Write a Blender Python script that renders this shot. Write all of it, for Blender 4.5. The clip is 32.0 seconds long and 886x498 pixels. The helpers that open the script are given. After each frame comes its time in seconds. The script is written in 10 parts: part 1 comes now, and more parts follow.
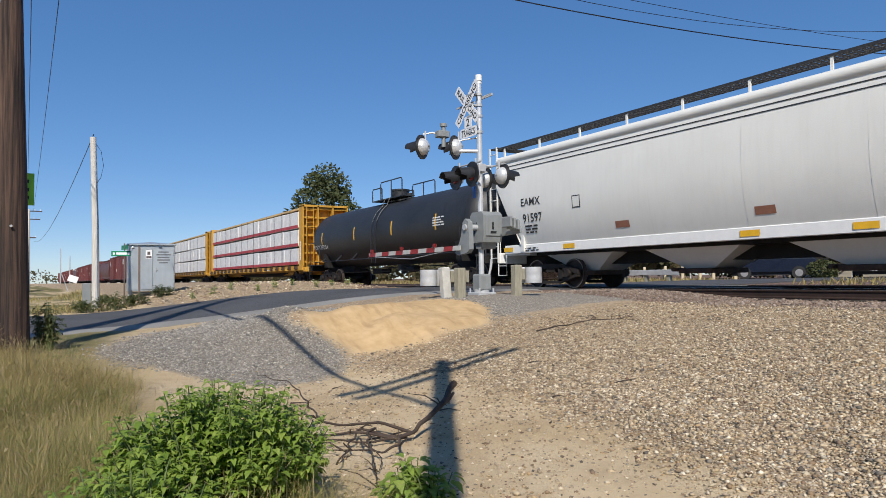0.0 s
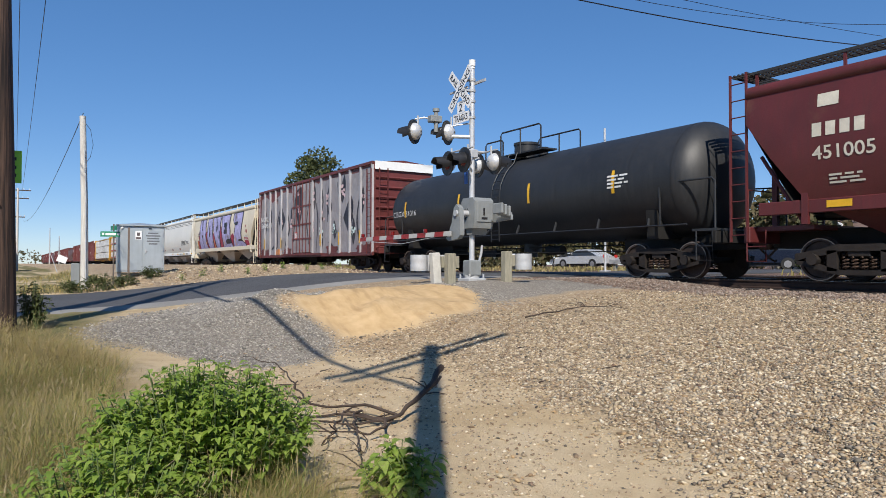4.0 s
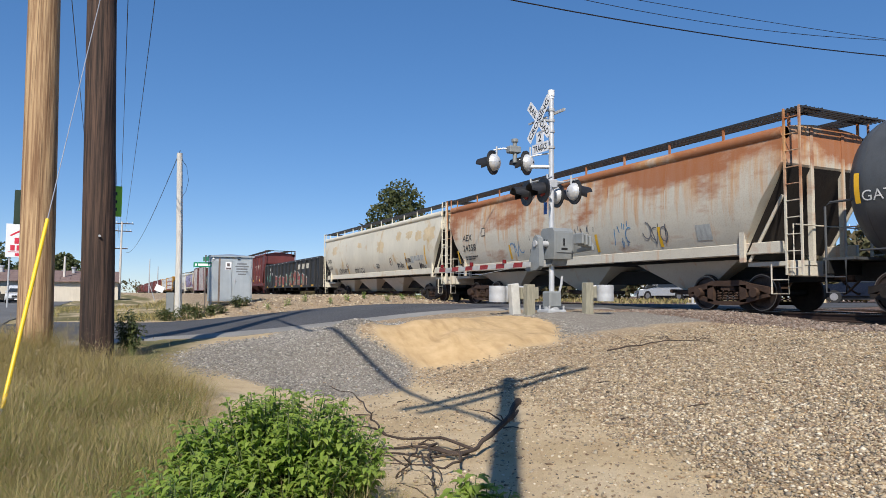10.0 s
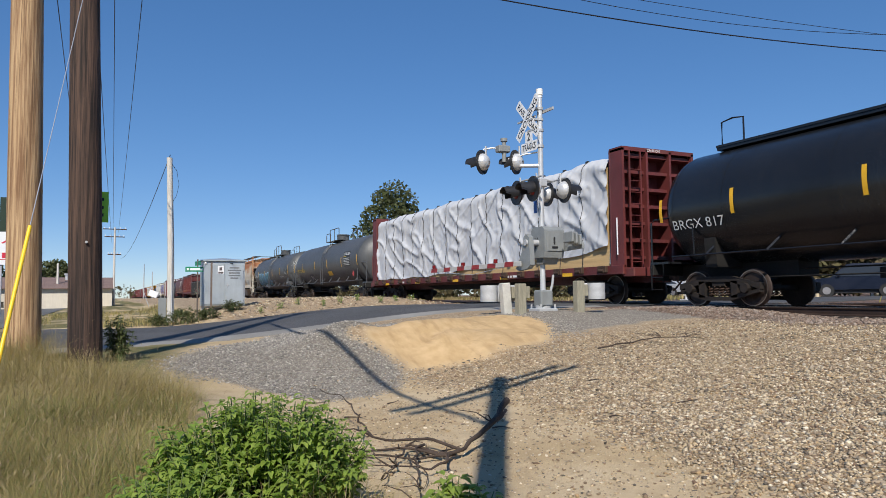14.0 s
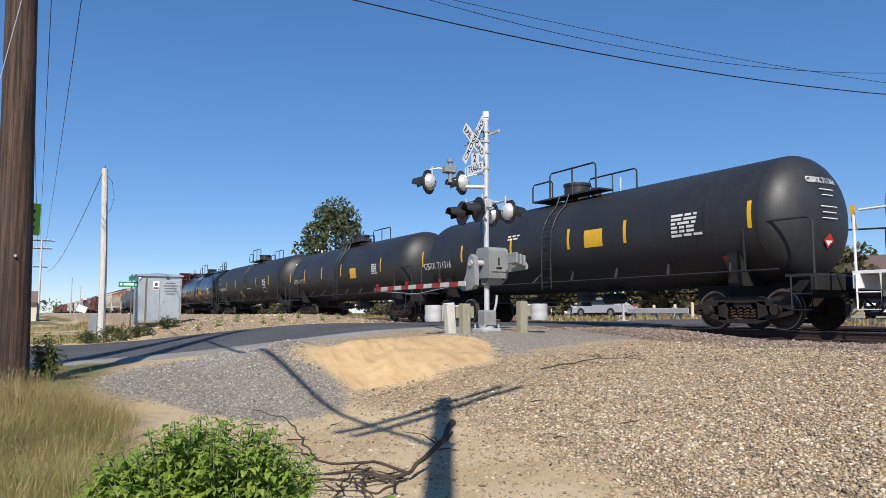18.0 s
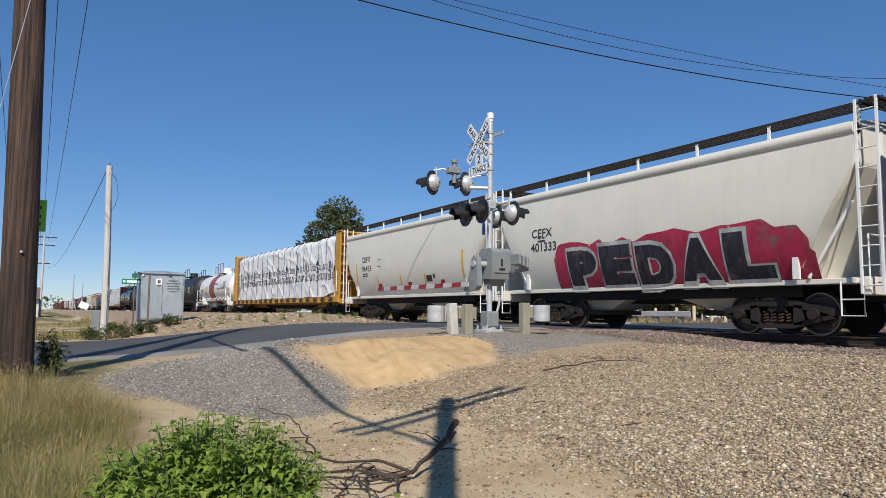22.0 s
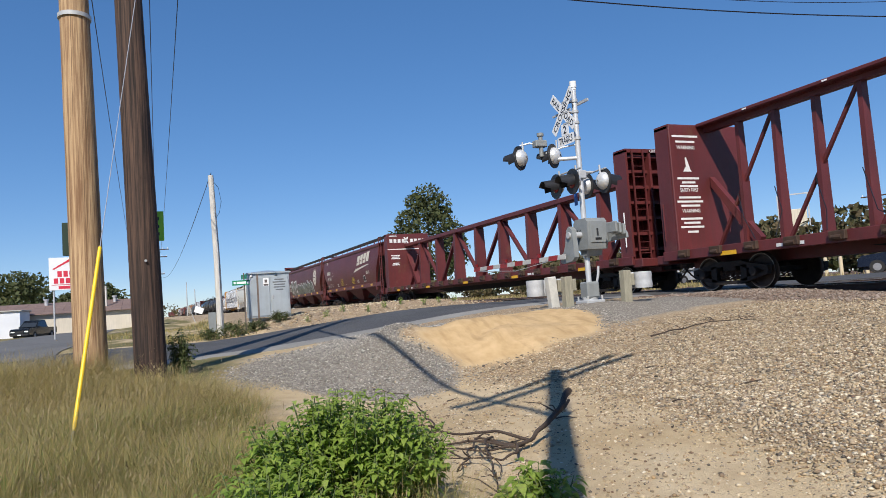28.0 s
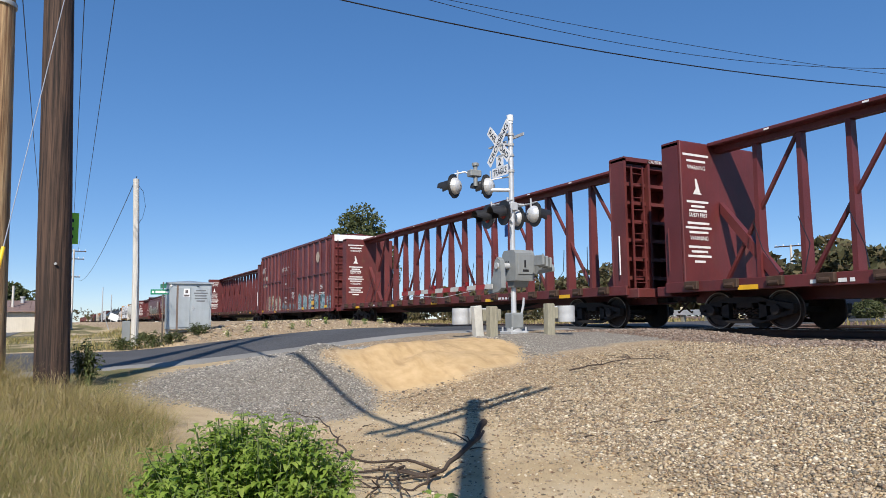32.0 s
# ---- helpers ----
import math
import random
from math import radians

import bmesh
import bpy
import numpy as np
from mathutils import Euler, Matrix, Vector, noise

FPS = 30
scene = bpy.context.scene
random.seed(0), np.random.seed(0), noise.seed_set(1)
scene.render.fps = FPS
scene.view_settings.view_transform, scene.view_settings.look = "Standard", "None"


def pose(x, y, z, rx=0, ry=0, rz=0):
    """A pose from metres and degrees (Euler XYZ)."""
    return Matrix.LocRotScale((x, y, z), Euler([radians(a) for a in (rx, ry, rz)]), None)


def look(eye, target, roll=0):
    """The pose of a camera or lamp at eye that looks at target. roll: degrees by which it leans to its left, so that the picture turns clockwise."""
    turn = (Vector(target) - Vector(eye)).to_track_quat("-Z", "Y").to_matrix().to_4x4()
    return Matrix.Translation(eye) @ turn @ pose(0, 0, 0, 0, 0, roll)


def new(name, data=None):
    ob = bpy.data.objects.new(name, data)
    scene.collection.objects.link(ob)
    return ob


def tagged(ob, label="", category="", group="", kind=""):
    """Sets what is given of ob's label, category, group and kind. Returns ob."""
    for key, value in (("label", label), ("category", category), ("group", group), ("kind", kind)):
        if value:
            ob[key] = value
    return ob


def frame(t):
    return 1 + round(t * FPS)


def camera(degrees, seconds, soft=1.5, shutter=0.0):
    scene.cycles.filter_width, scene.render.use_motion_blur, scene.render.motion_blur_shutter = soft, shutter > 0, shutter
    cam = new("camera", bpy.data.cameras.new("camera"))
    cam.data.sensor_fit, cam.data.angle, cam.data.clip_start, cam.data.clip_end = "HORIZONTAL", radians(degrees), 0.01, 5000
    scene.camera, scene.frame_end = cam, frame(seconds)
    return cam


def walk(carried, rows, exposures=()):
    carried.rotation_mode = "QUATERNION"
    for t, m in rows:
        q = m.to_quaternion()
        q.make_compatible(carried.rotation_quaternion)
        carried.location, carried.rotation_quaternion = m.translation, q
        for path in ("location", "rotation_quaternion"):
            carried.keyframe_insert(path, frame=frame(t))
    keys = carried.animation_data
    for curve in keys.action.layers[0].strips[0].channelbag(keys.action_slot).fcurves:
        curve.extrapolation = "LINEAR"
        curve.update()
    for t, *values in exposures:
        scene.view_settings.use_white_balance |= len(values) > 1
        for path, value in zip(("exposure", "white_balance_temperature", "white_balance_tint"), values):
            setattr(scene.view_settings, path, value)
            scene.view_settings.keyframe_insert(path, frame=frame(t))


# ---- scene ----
# World: the rail heads of the near track are at z = 0, the track runs along x, the train goes towards -x.
# ---------------------------------------------------------------- camera
EYE = (0.0, 0.0, 0.36)
cam = camera(65.0, 32.0, soft=0.65, shutter=0.0)
# seconds, pitch, roll, yaw, and the sway in metres of a camera held by somebody who stands still
TURNS = [
    (0.0, 2.40, 0.77, 58.87, 0.000, 0.000, 0.000),
    (0.5, 2.15, 0.82, 57.80, -0.003, 0.016, 0.000),
    (1.0, 1.95, 0.96, 56.90, -0.008, 0.017, -0.007),
    (1.5, 1.78, 0.93, 56.39, -0.010, 0.021, -0.013),
    (2.0, 1.65, 0.92, 56.57, -0.006, 0.030, -0.015),
    (2.5, 1.47, 0.95, 57.38, 0.003, 0.014, -0.009),
    (4.5, 1.40, -0.36, 58.33, 0.027, 0.033, -0.026),
    (5.0, 1.98, -0.56, 58.57, 0.054, 0.061, -0.028),
    (5.5, 2.92, -0.54, 59.36, 0.076, 0.115, -0.021),
    (6.0, 3.57, -0.38, 60.37, 0.066, 0.090, -0.021),
    (6.5, 3.93, -0.07, 61.47, 0.067, 0.063, -0.021),
    (7.0, 3.96, 0.19, 62.51, 0.062, 0.078, -0.025),
    (7.5, 3.83, 0.20, 63.64, 0.056, 0.096, -0.022),
    (8.0, 3.81, 0.11, 64.67, 0.071, 0.112, -0.015),
    (8.5, 3.80, -0.11, 65.36, 0.082, 0.126, -0.020),
    (9.0, 3.69, -0.36, 65.52, 0.063, 0.115, -0.032),
    (9.5, 3.59, -0.44, 65.27, 0.029, 0.103, -0.044),
    (10.0, 3.78, -0.44, 64.79, -0.016, 0.090, -0.021),
    (10.5, 4.16, -0.28, 64.72, 0.007, 0.151, -0.015),
    (11.0, 4.39, -0.20, 65.19, 0.021, 0.177, -0.013),
    (11.5, 4.19, -0.28, 65.83, 0.027, 0.154, -0.017),
    (12.0, 3.71, -0.46, 66.19, 0.021, 0.126, -0.026),
    (12.5, 3.29, -0.42, 66.08, 0.019, 0.118, -0.036),
    (13.0, 3.23, -0.27, 65.89, 0.019, 0.126, -0.030),
    (13.5, 3.60, 0.03, 65.37, 0.019, 0.154, -0.019),
    (14.0, 3.82, 0.52, 64.46, 0.016, 0.189, -0.021),
    (14.5, 3.90, 0.84, 62.71, 0.016, 0.133, -0.019),
    (15.0, 3.70, 1.09, 59.92, 0.017, 0.088, -0.009),
    (15.5, 3.62, 1.14, 57.39, 0.070, 0.124, 0.007),
    (17.5, 5.26, 0.28, 58.99, -0.011, 0.113, 0.002),
    (18.0, 5.27, -0.05, 59.61, -0.009, 0.116, 0.013),
    (18.5, 4.96, -0.58, 59.48, -0.010, 0.111, 0.008),
    (19.0, 4.96, -1.08, 59.14, 0.000, 0.108, 0.008),
    (19.5, 5.35, -1.52, 59.43, 0.006, 0.099, 0.005),
    (20.0, 5.82, -1.48, 60.42, 0.016, 0.090, 0.006),
    (20.5, 6.11, -1.38, 61.39, 0.016, 0.092, 0.010),
    (21.0, 6.03, -1.24, 61.72, 0.009, 0.092, 0.011),
    (21.5, 5.69, -1.11, 61.10, -0.011, 0.080, 0.013),
    (22.0, 5.33, -0.68, 59.69, -0.003, 0.070, 0.007),
    (22.5, 5.20, -0.10, 58.25, 0.000, 0.041, 0.003),
    (23.0, 5.15, 0.58, 56.89, 0.001, -0.004, -0.001),
    (23.5, 5.10, 1.11, 55.86, 0.011, -0.002, -0.001),
    (24.0, 5.04, 1.31, 55.30, 0.028, 0.021, -0.011),
    (24.5, 4.81, 1.48, 55.22, 0.037, 0.023, -0.021),
    (25.0, 4.58, 1.51, 55.71, 0.048, 0.018, -0.038),
    (25.5, 4.07, 1.75, 57.25, 0.053, 0.016, -0.046),
    (26.0, 3.62, 2.24, 59.80, 0.064, 0.007, -0.049),
    (26.5, 3.26, 3.00, 62.95, 0.047, -0.011, -0.042),
    (28.5, 4.21, 3.90, 67.74, 0.039, -0.057, -0.071),
    (29.0, 4.21, 3.28, 67.07, 0.038, -0.052, -0.066),
    (29.5, 4.02, 2.43, 66.07, 0.038, -0.053, -0.065),
    (30.0, 3.77, 1.66, 64.36, 0.053, -0.036, -0.055),
    (30.5, 3.74, 1.16, 62.91, 0.052, -0.031, -0.056),
    (31.0, 4.03, 0.99, 61.94, 0.046, -0.037, -0.056),
    (31.5, 4.79, 0.88, 61.68, 0.028, -0.041, -0.046),
    (32.0, 5.71, 0.57, 61.65, 0.051, 0.018, -0.035),
]
walk(cam, [(t, pose(EYE[0] + sx, EYE[1] + sy, EYE[2] + sz, 90 + pitch, roll, yaw)) for t, pitch, roll, yaw, sx, sy, sz in TURNS],
     exposures=((0.0, 0.02), (2.5, 0.04), (5.0, 0.14), (12.0, 0.1), (14.0, 0.03), (15.5, 0.12), (18.0, 0.22), (19.0, -0.04), (21.0, -0.1), (22.0, -0.06), (23.0, 0.08), (26.0, 0.18), (28.5, 0.1), (30.0, 0.2), (32.0, 0.2)))

# ---------------------------------------------------------------- sun and sky
SUN_EL = radians(42.0)
SUN_AZ = radians(121.0)          # from +y, clockwise
world = bpy.data.worlds.new("sky")
scene.world = world
world.use_nodes = True
_sky = world.node_tree.nodes.new("ShaderNodeTexSky")
_sky.sky_type, _sky.sun_disc = "NISHITA", False
_sky.sun_elevation, _sky.sun_rotation = SUN_EL, SUN_AZ
_sky.altitude, _sky.air_density, _sky.dust_density, _sky.ozone_density = 4000.0, 1.2, 0.0, 2.6
_deep = world.node_tree.nodes.new("ShaderNodeHueSaturation")
_deep.inputs["Saturation"].default_value = 1.5
_soft = world.node_tree.nodes.new("ShaderNodeGamma")
_soft.inputs[1].default_value = 0.62
world.node_tree.links.new(_sky.outputs[0], _soft.inputs[0])
world.node_tree.links.new(_soft.outputs[0], _deep.inputs["Color"])
_tint = world.node_tree.nodes.new("ShaderNodeMix")
_tint.data_type, _tint.blend_type = "RGBA", "MULTIPLY"
_tint.inputs[0].default_value, _tint.inputs[7].default_value = 1.0, (0.92, 1.0, 1.18, 1.0)
world.node_tree.links.new(_deep.outputs[0], _tint.inputs[6])
world.node_tree.links.new(_tint.outputs[2], world.node_tree.nodes["Background"].inputs[0])
world.node_tree.nodes["Background"].inputs[1].default_value = 0.18
_sun = bpy.data.lights.new("sun", "SUN")
_sun.energy, _sun.angle, _sun.color = 5.0, radians(0.53), (1.0, 0.935, 0.84)
sun = new("sun", _sun)
_to_sun = Vector((math.sin(SUN_AZ) * math.cos(SUN_EL), math.cos(SUN_AZ) * math.cos(SUN_EL), math.sin(SUN_EL)))
sun.matrix_world = look(_to_sun * 60, (0, 0, 0))

# ---------------------------------------------------------------- materials
def _n(t, kind, **props):
    node = t.nodes.new(kind)
    for k, v in props.items():
        node.inputs[k].default_value = v
    return node


def _mix(t, fac, a, b):
    """A colour mix; fac, a and b are sockets or values."""
    node = t.nodes.new("ShaderNodeMix")
    node.data_type = "RGBA"
    for sock, val in ((node.inputs[0], fac), (node.inputs[6], a), (node.inputs[7], b)):
        if hasattr(val, "is_linked"):
            t.links.new(val, sock)
        else:
            sock.default_value = val
    return node.outputs[2]


def _ramp(t, src, lo, hi, a=0.0, b=1.0):
    node = t.nodes.new("ShaderNodeMapRange")
    t.links.new(src, node.inputs[0])
    for k, v in ((1, lo), (2, hi), (3, a), (4, b)):
        node.inputs[k].default_value = v
    return node.outputs[0]


def _noise(t, vec, scale, detail=3.0, rough=0.55):
    node = _n(t, "ShaderNodeTexNoise", Scale=scale, Detail=detail, Roughness=rough)
    t.links.new(vec, node.inputs["Vector"])
    return node.outputs["Fac"]


def _coords(t, scale=(1, 1, 1)):
    tc = t.nodes.new("ShaderNodeTexCoord")
    mp = t.nodes.new("ShaderNodeMapping")
    mp.inputs["Scale"].default_value = scale
    ad = t.nodes.new("ShaderNodeVectorMath")
    oi = t.nodes.new("ShaderNodeObjectInfo")
    ad.operation = "MULTIPLY_ADD"
    t.links.new(oi.outputs["Random"], ad.inputs[0])
    ad.inputs[1].default_value = (37.0, 19.0, 11.0)
    t.links.new(tc.outputs["Object"], ad.inputs[2])
    t.links.new(ad.outputs[0], mp.inputs["Vector"])
    return mp.outputs["Vector"]


def _rgba(c, k=1.0):
    return (min(1, c[0] * k), min(1, c[1] * k), min(1, c[2] * k), 1)


def mat(name, col, rough=0.6, metal=0.0, var=0.18, scale=3.0, streak=0.0, streak_col=(0.12, 0.1, 0.08), patch=0.0, patch_col=(0.28, 0.11, 0.04), bump=0.12, fine=45.0, stretch=(1, 1, 1), glow=0.0):
    """A surface: base colour varied at two scales, dirt running down it, patches of rust or wear, and fine relief."""
    m = bpy.data.materials.new(name)
    m.use_nodes = True
    t = m.node_tree
    b = t.nodes["Principled BSDF"]
    v = _coords(t, stretch)
    big, small = _noise(t, v, scale, 4.0), _noise(t, v, fine, 3.0)
    c = _mix(t, _ramp(t, big, 0.3, 0.7), _rgba(col, 1 - var), _rgba(col, 1 + var))
    c = _mix(t, _ramp(t, small, 0.35, 0.75, 0.0, 0.35), c, _rgba(col, 1 - 1.6 * var))
    if streak:
        s = _noise(t, _coords(t, (3.2, 3.2, 0.28)), 2.4, 5.0, 0.65)
        c = _mix(t, _ramp(t, s, 0.45, 0.78, 0.0, streak), c, (*streak_col, 1))
    if patch:
        p = _noise(t, _coords(t, (0.55, 0.8, 0.5)), 1.6, 7.0, 0.68)
        c = _mix(t, _ramp(t, p, 0.62 - 0.25 * patch, 0.72 - 0.2 * patch), c, (*patch_col, 1))
    t.links.new(c, b.inputs["Base Color"])
    t.links.new(_ramp(t, small, 0.3, 0.8, max(0.05, rough - 0.1), min(1, rough + 0.12)), b.inputs["Roughness"])
    b.inputs["Metallic"].default_value = metal
    if bump:
        bp = _n(t, "ShaderNodeBump", Strength=bump, Distance=0.02)
        t.links.new(small, bp.inputs["Height"])
        t.links.new(bp.outputs[0], b.inputs["Normal"])
    if glow:
        b.inputs["Emission Color"].default_value = (*col, 1)
        b.inputs["Emission Strength"].default_value = glow
    return m


def island_mat(name, cols, rough=0.8, translucent=0.0, big=0.0):
    """Colours that change from piece to piece of one mesh."""
    m = bpy.data.materials.new(name)
    m.use_nodes = True
    t = m.node_tree
    b = t.nodes["Principled BSDF"]
    g = t.nodes.new("ShaderNodeNewGeometry")
    r = t.nodes.new("ShaderNodeValToRGB")
    r.color_ramp.interpolation = "LINEAR"
    while len(r.color_ramp.elements) < len(cols):
        r.color_ramp.elements.new(0.5)
    for i, (e, c) in enumerate(zip(r.color_ramp.elements, cols)):
        e.position, e.color = i / (len(cols) - 1), (*c, 1)
    t.links.new(g.outputs["Random Per Island"], r.inputs[0])
    c = r.outputs[0]
    n = _noise(t, _coords(t), 60.0 if not big else big, 3.0)
    c = _mix(t, _ramp(t, n, 0.35, 0.7, 0.0, 0.45), c, _mix(t, 0.55, c, (0.03, 0.03, 0.02, 1)))
    t.links.new(c, b.inputs["Base Color"])
    b.inputs["Roughness"].default_value = rough
    if translucent:
        tr = t.nodes.new("ShaderNodeBsdfTranslucent")
        t.links.new(c, tr.inputs[0])
        mx = t.nodes.new("ShaderNodeMixShader")
        mx.inputs[0].default_value = translucent
        t.links.new(b.outputs[0], mx.inputs[1])
        t.links.new(tr.outputs[0], mx.inputs[2])
        t.links.new(mx.outputs[0], t.nodes["Material Output"].inputs[0])
    return m


def glass_mat(name, col=(0.03, 0.035, 0.04)):
    m = bpy.data.materials.new(name)
    m.use_nodes = True
    b = m.node_tree.nodes["Principled BSDF"]
    b.inputs["Base Color"].default_value = (*col, 1)
    b.inputs["Roughness"].default_value = 0.06
    b.inputs["Specular IOR Level"].default_value = 0.6
    return m


STEEL = mat("galvanised_steel", (0.46, 0.47, 0.48), 0.6, 0.2, 0.15, 5)
ALU = mat("aluminium_paint", (0.62, 0.63, 0.64), 0.4, 0.35, 0.12, 4)
GREYBOX = mat("grey_signal_paint", (0.25, 0.265, 0.265), 0.5, 0.1, 0.1, 5, 0.2)
CABINET = mat("bare_aluminium_sheet", (0.46, 0.5, 0.52), 0.42, 0.45, 0.1, 2, 0.25, (0.3, 0.31, 0.31))
BLACK = mat("black_paint", (0.018, 0.018, 0.02), 0.5, 0.0, 0.3, 6)
WHITE = mat("white_paint", (0.78, 0.78, 0.76), 0.5, 0.0, 0.05, 6)
SIGNWHITE = mat("white_sign_sheet", (0.8, 0.8, 0.8), 0.45, 0.0, 0.04, 5)
RED = mat("red_reflector", (0.5, 0.03, 0.025), 0.4, 0.0, 0.1, 6)
LENS = mat("dark_red_lens", (0.16, 0.008, 0.008), 0.15, 0.0, 0.1, 6)
YELLOW = mat("yellow_reflector", (0.75, 0.42, 0.02), 0.4, 0.0, 0.1, 6)
GUYYEL = mat("yellow_plastic", (0.85, 0.56, 0.02), 0.4, 0.0, 0.05, 4)
GREEN = mat("green_sign_sheet", (0.01, 0.22, 0.11), 0.4, 0.0, 0.08, 5)
LIME = mat("lime_green_sign", (0.28, 0.72, 0.06), 0.5, 0.0, 0.05, 5)
BLUE = mat("blue_sign_sheet", (0.02, 0.1, 0.4), 0.4, 0.0, 0.05, 5)
DKGREEN = mat("dark_green_back", (0.015, 0.035, 0.02), 0.5, 0.0, 0.1, 5)


def rust_mat(name, col):
    """Cream paint eaten by rust: a broad band under the roof, runs down from it, and scattered patches."""
    m = bpy.data.materials.new(name)
    m.use_nodes = True
    t = m.node_tree
    b = t.nodes["Principled BSDF"]
    tc = t.nodes.new("ShaderNodeTexCoord")
    sep = t.nodes.new("ShaderNodeSeparateXYZ")
    t.links.new(tc.outputs["Object"], sep.inputs[0])
    run = _noise(t, _coords(t, (2.2, 2.2, 0.16)), 1.6, 6.0, 0.65)
    blot = _noise(t, _coords(t, (0.3, 0.5, 0.75)), 1.5, 6.0, 0.6)
    top = _ramp(t, sep.outputs[2], 2.3, 4.1, 0.0, 0.26)
    s1 = t.nodes.new("ShaderNodeMath")
    s1.operation = "ADD"
    t.links.new(run, s1.inputs[0])
    t.links.new(top, s1.inputs[1])
    s2 = t.nodes.new("ShaderNodeMath")
    s2.operation = "ADD"
    t.links.new(blot, s2.inputs[0])
    t.links.new(top, s2.inputs[1])
    fine = _noise(t, _coords(t), 30.0, 4.0)
    c = _mix(t, _ramp(t, blot, 0.3, 0.7), _rgba(col, 0.9), _rgba(col, 1.12))
    c = _mix(t, _ramp(t, s1.outputs[0], 0.56, 0.8, 0.0, 0.85), c, (0.52, 0.24, 0.065, 1))
    c = _mix(t, _ramp(t, s2.outputs[0], 0.6, 0.74, 0.0, 0.9), c, (0.33, 0.11, 0.035, 1))
    c = _mix(t, _ramp(t, fine, 0.5, 0.75, 0.0, 0.35), c, (0.3, 0.2, 0.12, 1))
    t.links.new(c, b.inputs["Base Color"])
    b.inputs["Roughness"].default_value = 0.65
    bp = _n(t, "ShaderNodeBump", Strength=0.15, Distance=0.02)
    t.links.new(fine, bp.inputs["Height"])
    t.links.new(bp.outputs[0], b.inputs["Normal"])
    return m


RAIL = mat("rusty_rail", (0.04, 0.023, 0.017), 0.75, 0.2, 0.3, 6)
RAILTOP = mat("polished_rail", (0.5, 0.5, 0.5), 0.25, 0.9, 0.1, 6)
TIE = mat("creosoted_tie", (0.03, 0.023, 0.019), 0.9, 0.0, 0.35, 5, stretch=(1, 6, 1))
ASPHALT = mat("asphalt", (0.072, 0.071, 0.072), 0.86, 0.0, 0.22, 0.5, bump=0.5, fine=90)
SHOULDER = mat("pale_worn_asphalt", (0.25, 0.24, 0.22), 0.9, 0.0, 0.2, 0.8, bump=0.5, fine=70)
CONCRETE = mat("concrete", (0.42, 0.41, 0.38), 0.85, 0.0, 0.12, 1.2, bump=0.2)
WOODPOST = mat("weathered_post", (0.3, 0.28, 0.21), 0.85, 0.0, 0.25, 6, stretch=(6, 6, 0.6), bump=0.4)
GREYPOLE = mat("weathered_grey_pole", (0.58, 0.55, 0.5), 0.85, 0.0, 0.18, 5, stretch=(6, 6, 0.4), bump=0.4)
CABLE = mat("black_cable", (0.012, 0.012, 0.014), 0.5, 0.0, 0.2, 8)
STRAND = mat("steel_strand", (0.55, 0.56, 0.58), 0.4, 0.6, 0.1, 8)
GLASS = glass_mat("window_glass")


def pole_mat(name, dark, light, wear):
    m = bpy.data.materials.new(name)
    m.use_nodes = True
    t = m.node_tree
    b = t.nodes["Principled BSDF"]
    v = _coords(t, (9, 9, 0.22))
    grain = _noise(t, v, 3.2, 6.0, 0.7)
    broad = _noise(t, _coords(t, (2, 2, 0.35)), 1.4, 3.0)
    c = _mix(t, _ramp(t, grain, 0.4, 0.6), (*dark, 1), (*light, 1))
    check = _noise(t, _coords(t, (14, 14, 0.12)), 2.4, 3.0, 0.6)
    c = _mix(t, _ramp(t, check, 0.6, 0.68, 0.0, 0.8), c, (dark[0] * 0.4, dark[1] * 0.4, dark[2] * 0.4, 1))
    c = _mix(t, _ramp(t, broad, 0.4, 0.72, 0, wear), c, (*dark, 1))
    t.links.new(c, b.inputs["Base Color"])
    b.inputs["Roughness"].default_value = 0.85
    bp = _n(t, "ShaderNodeBump", Strength=0.7, Distance=0.02)
    t.links.new(grain, bp.inputs["Height"])
    t.links.new(bp.outputs[0], b.inputs["Normal"])
    return m


POLE_DARK = pole_mat("creosoted_pole", (0.016, 0.01, 0.008), (0.115, 0.066, 0.045), 0.6)
POLE_TAN = pole_mat("new_pine_pole", (0.22, 0.12, 0.06), (0.56, 0.38, 0.21), 0.35)


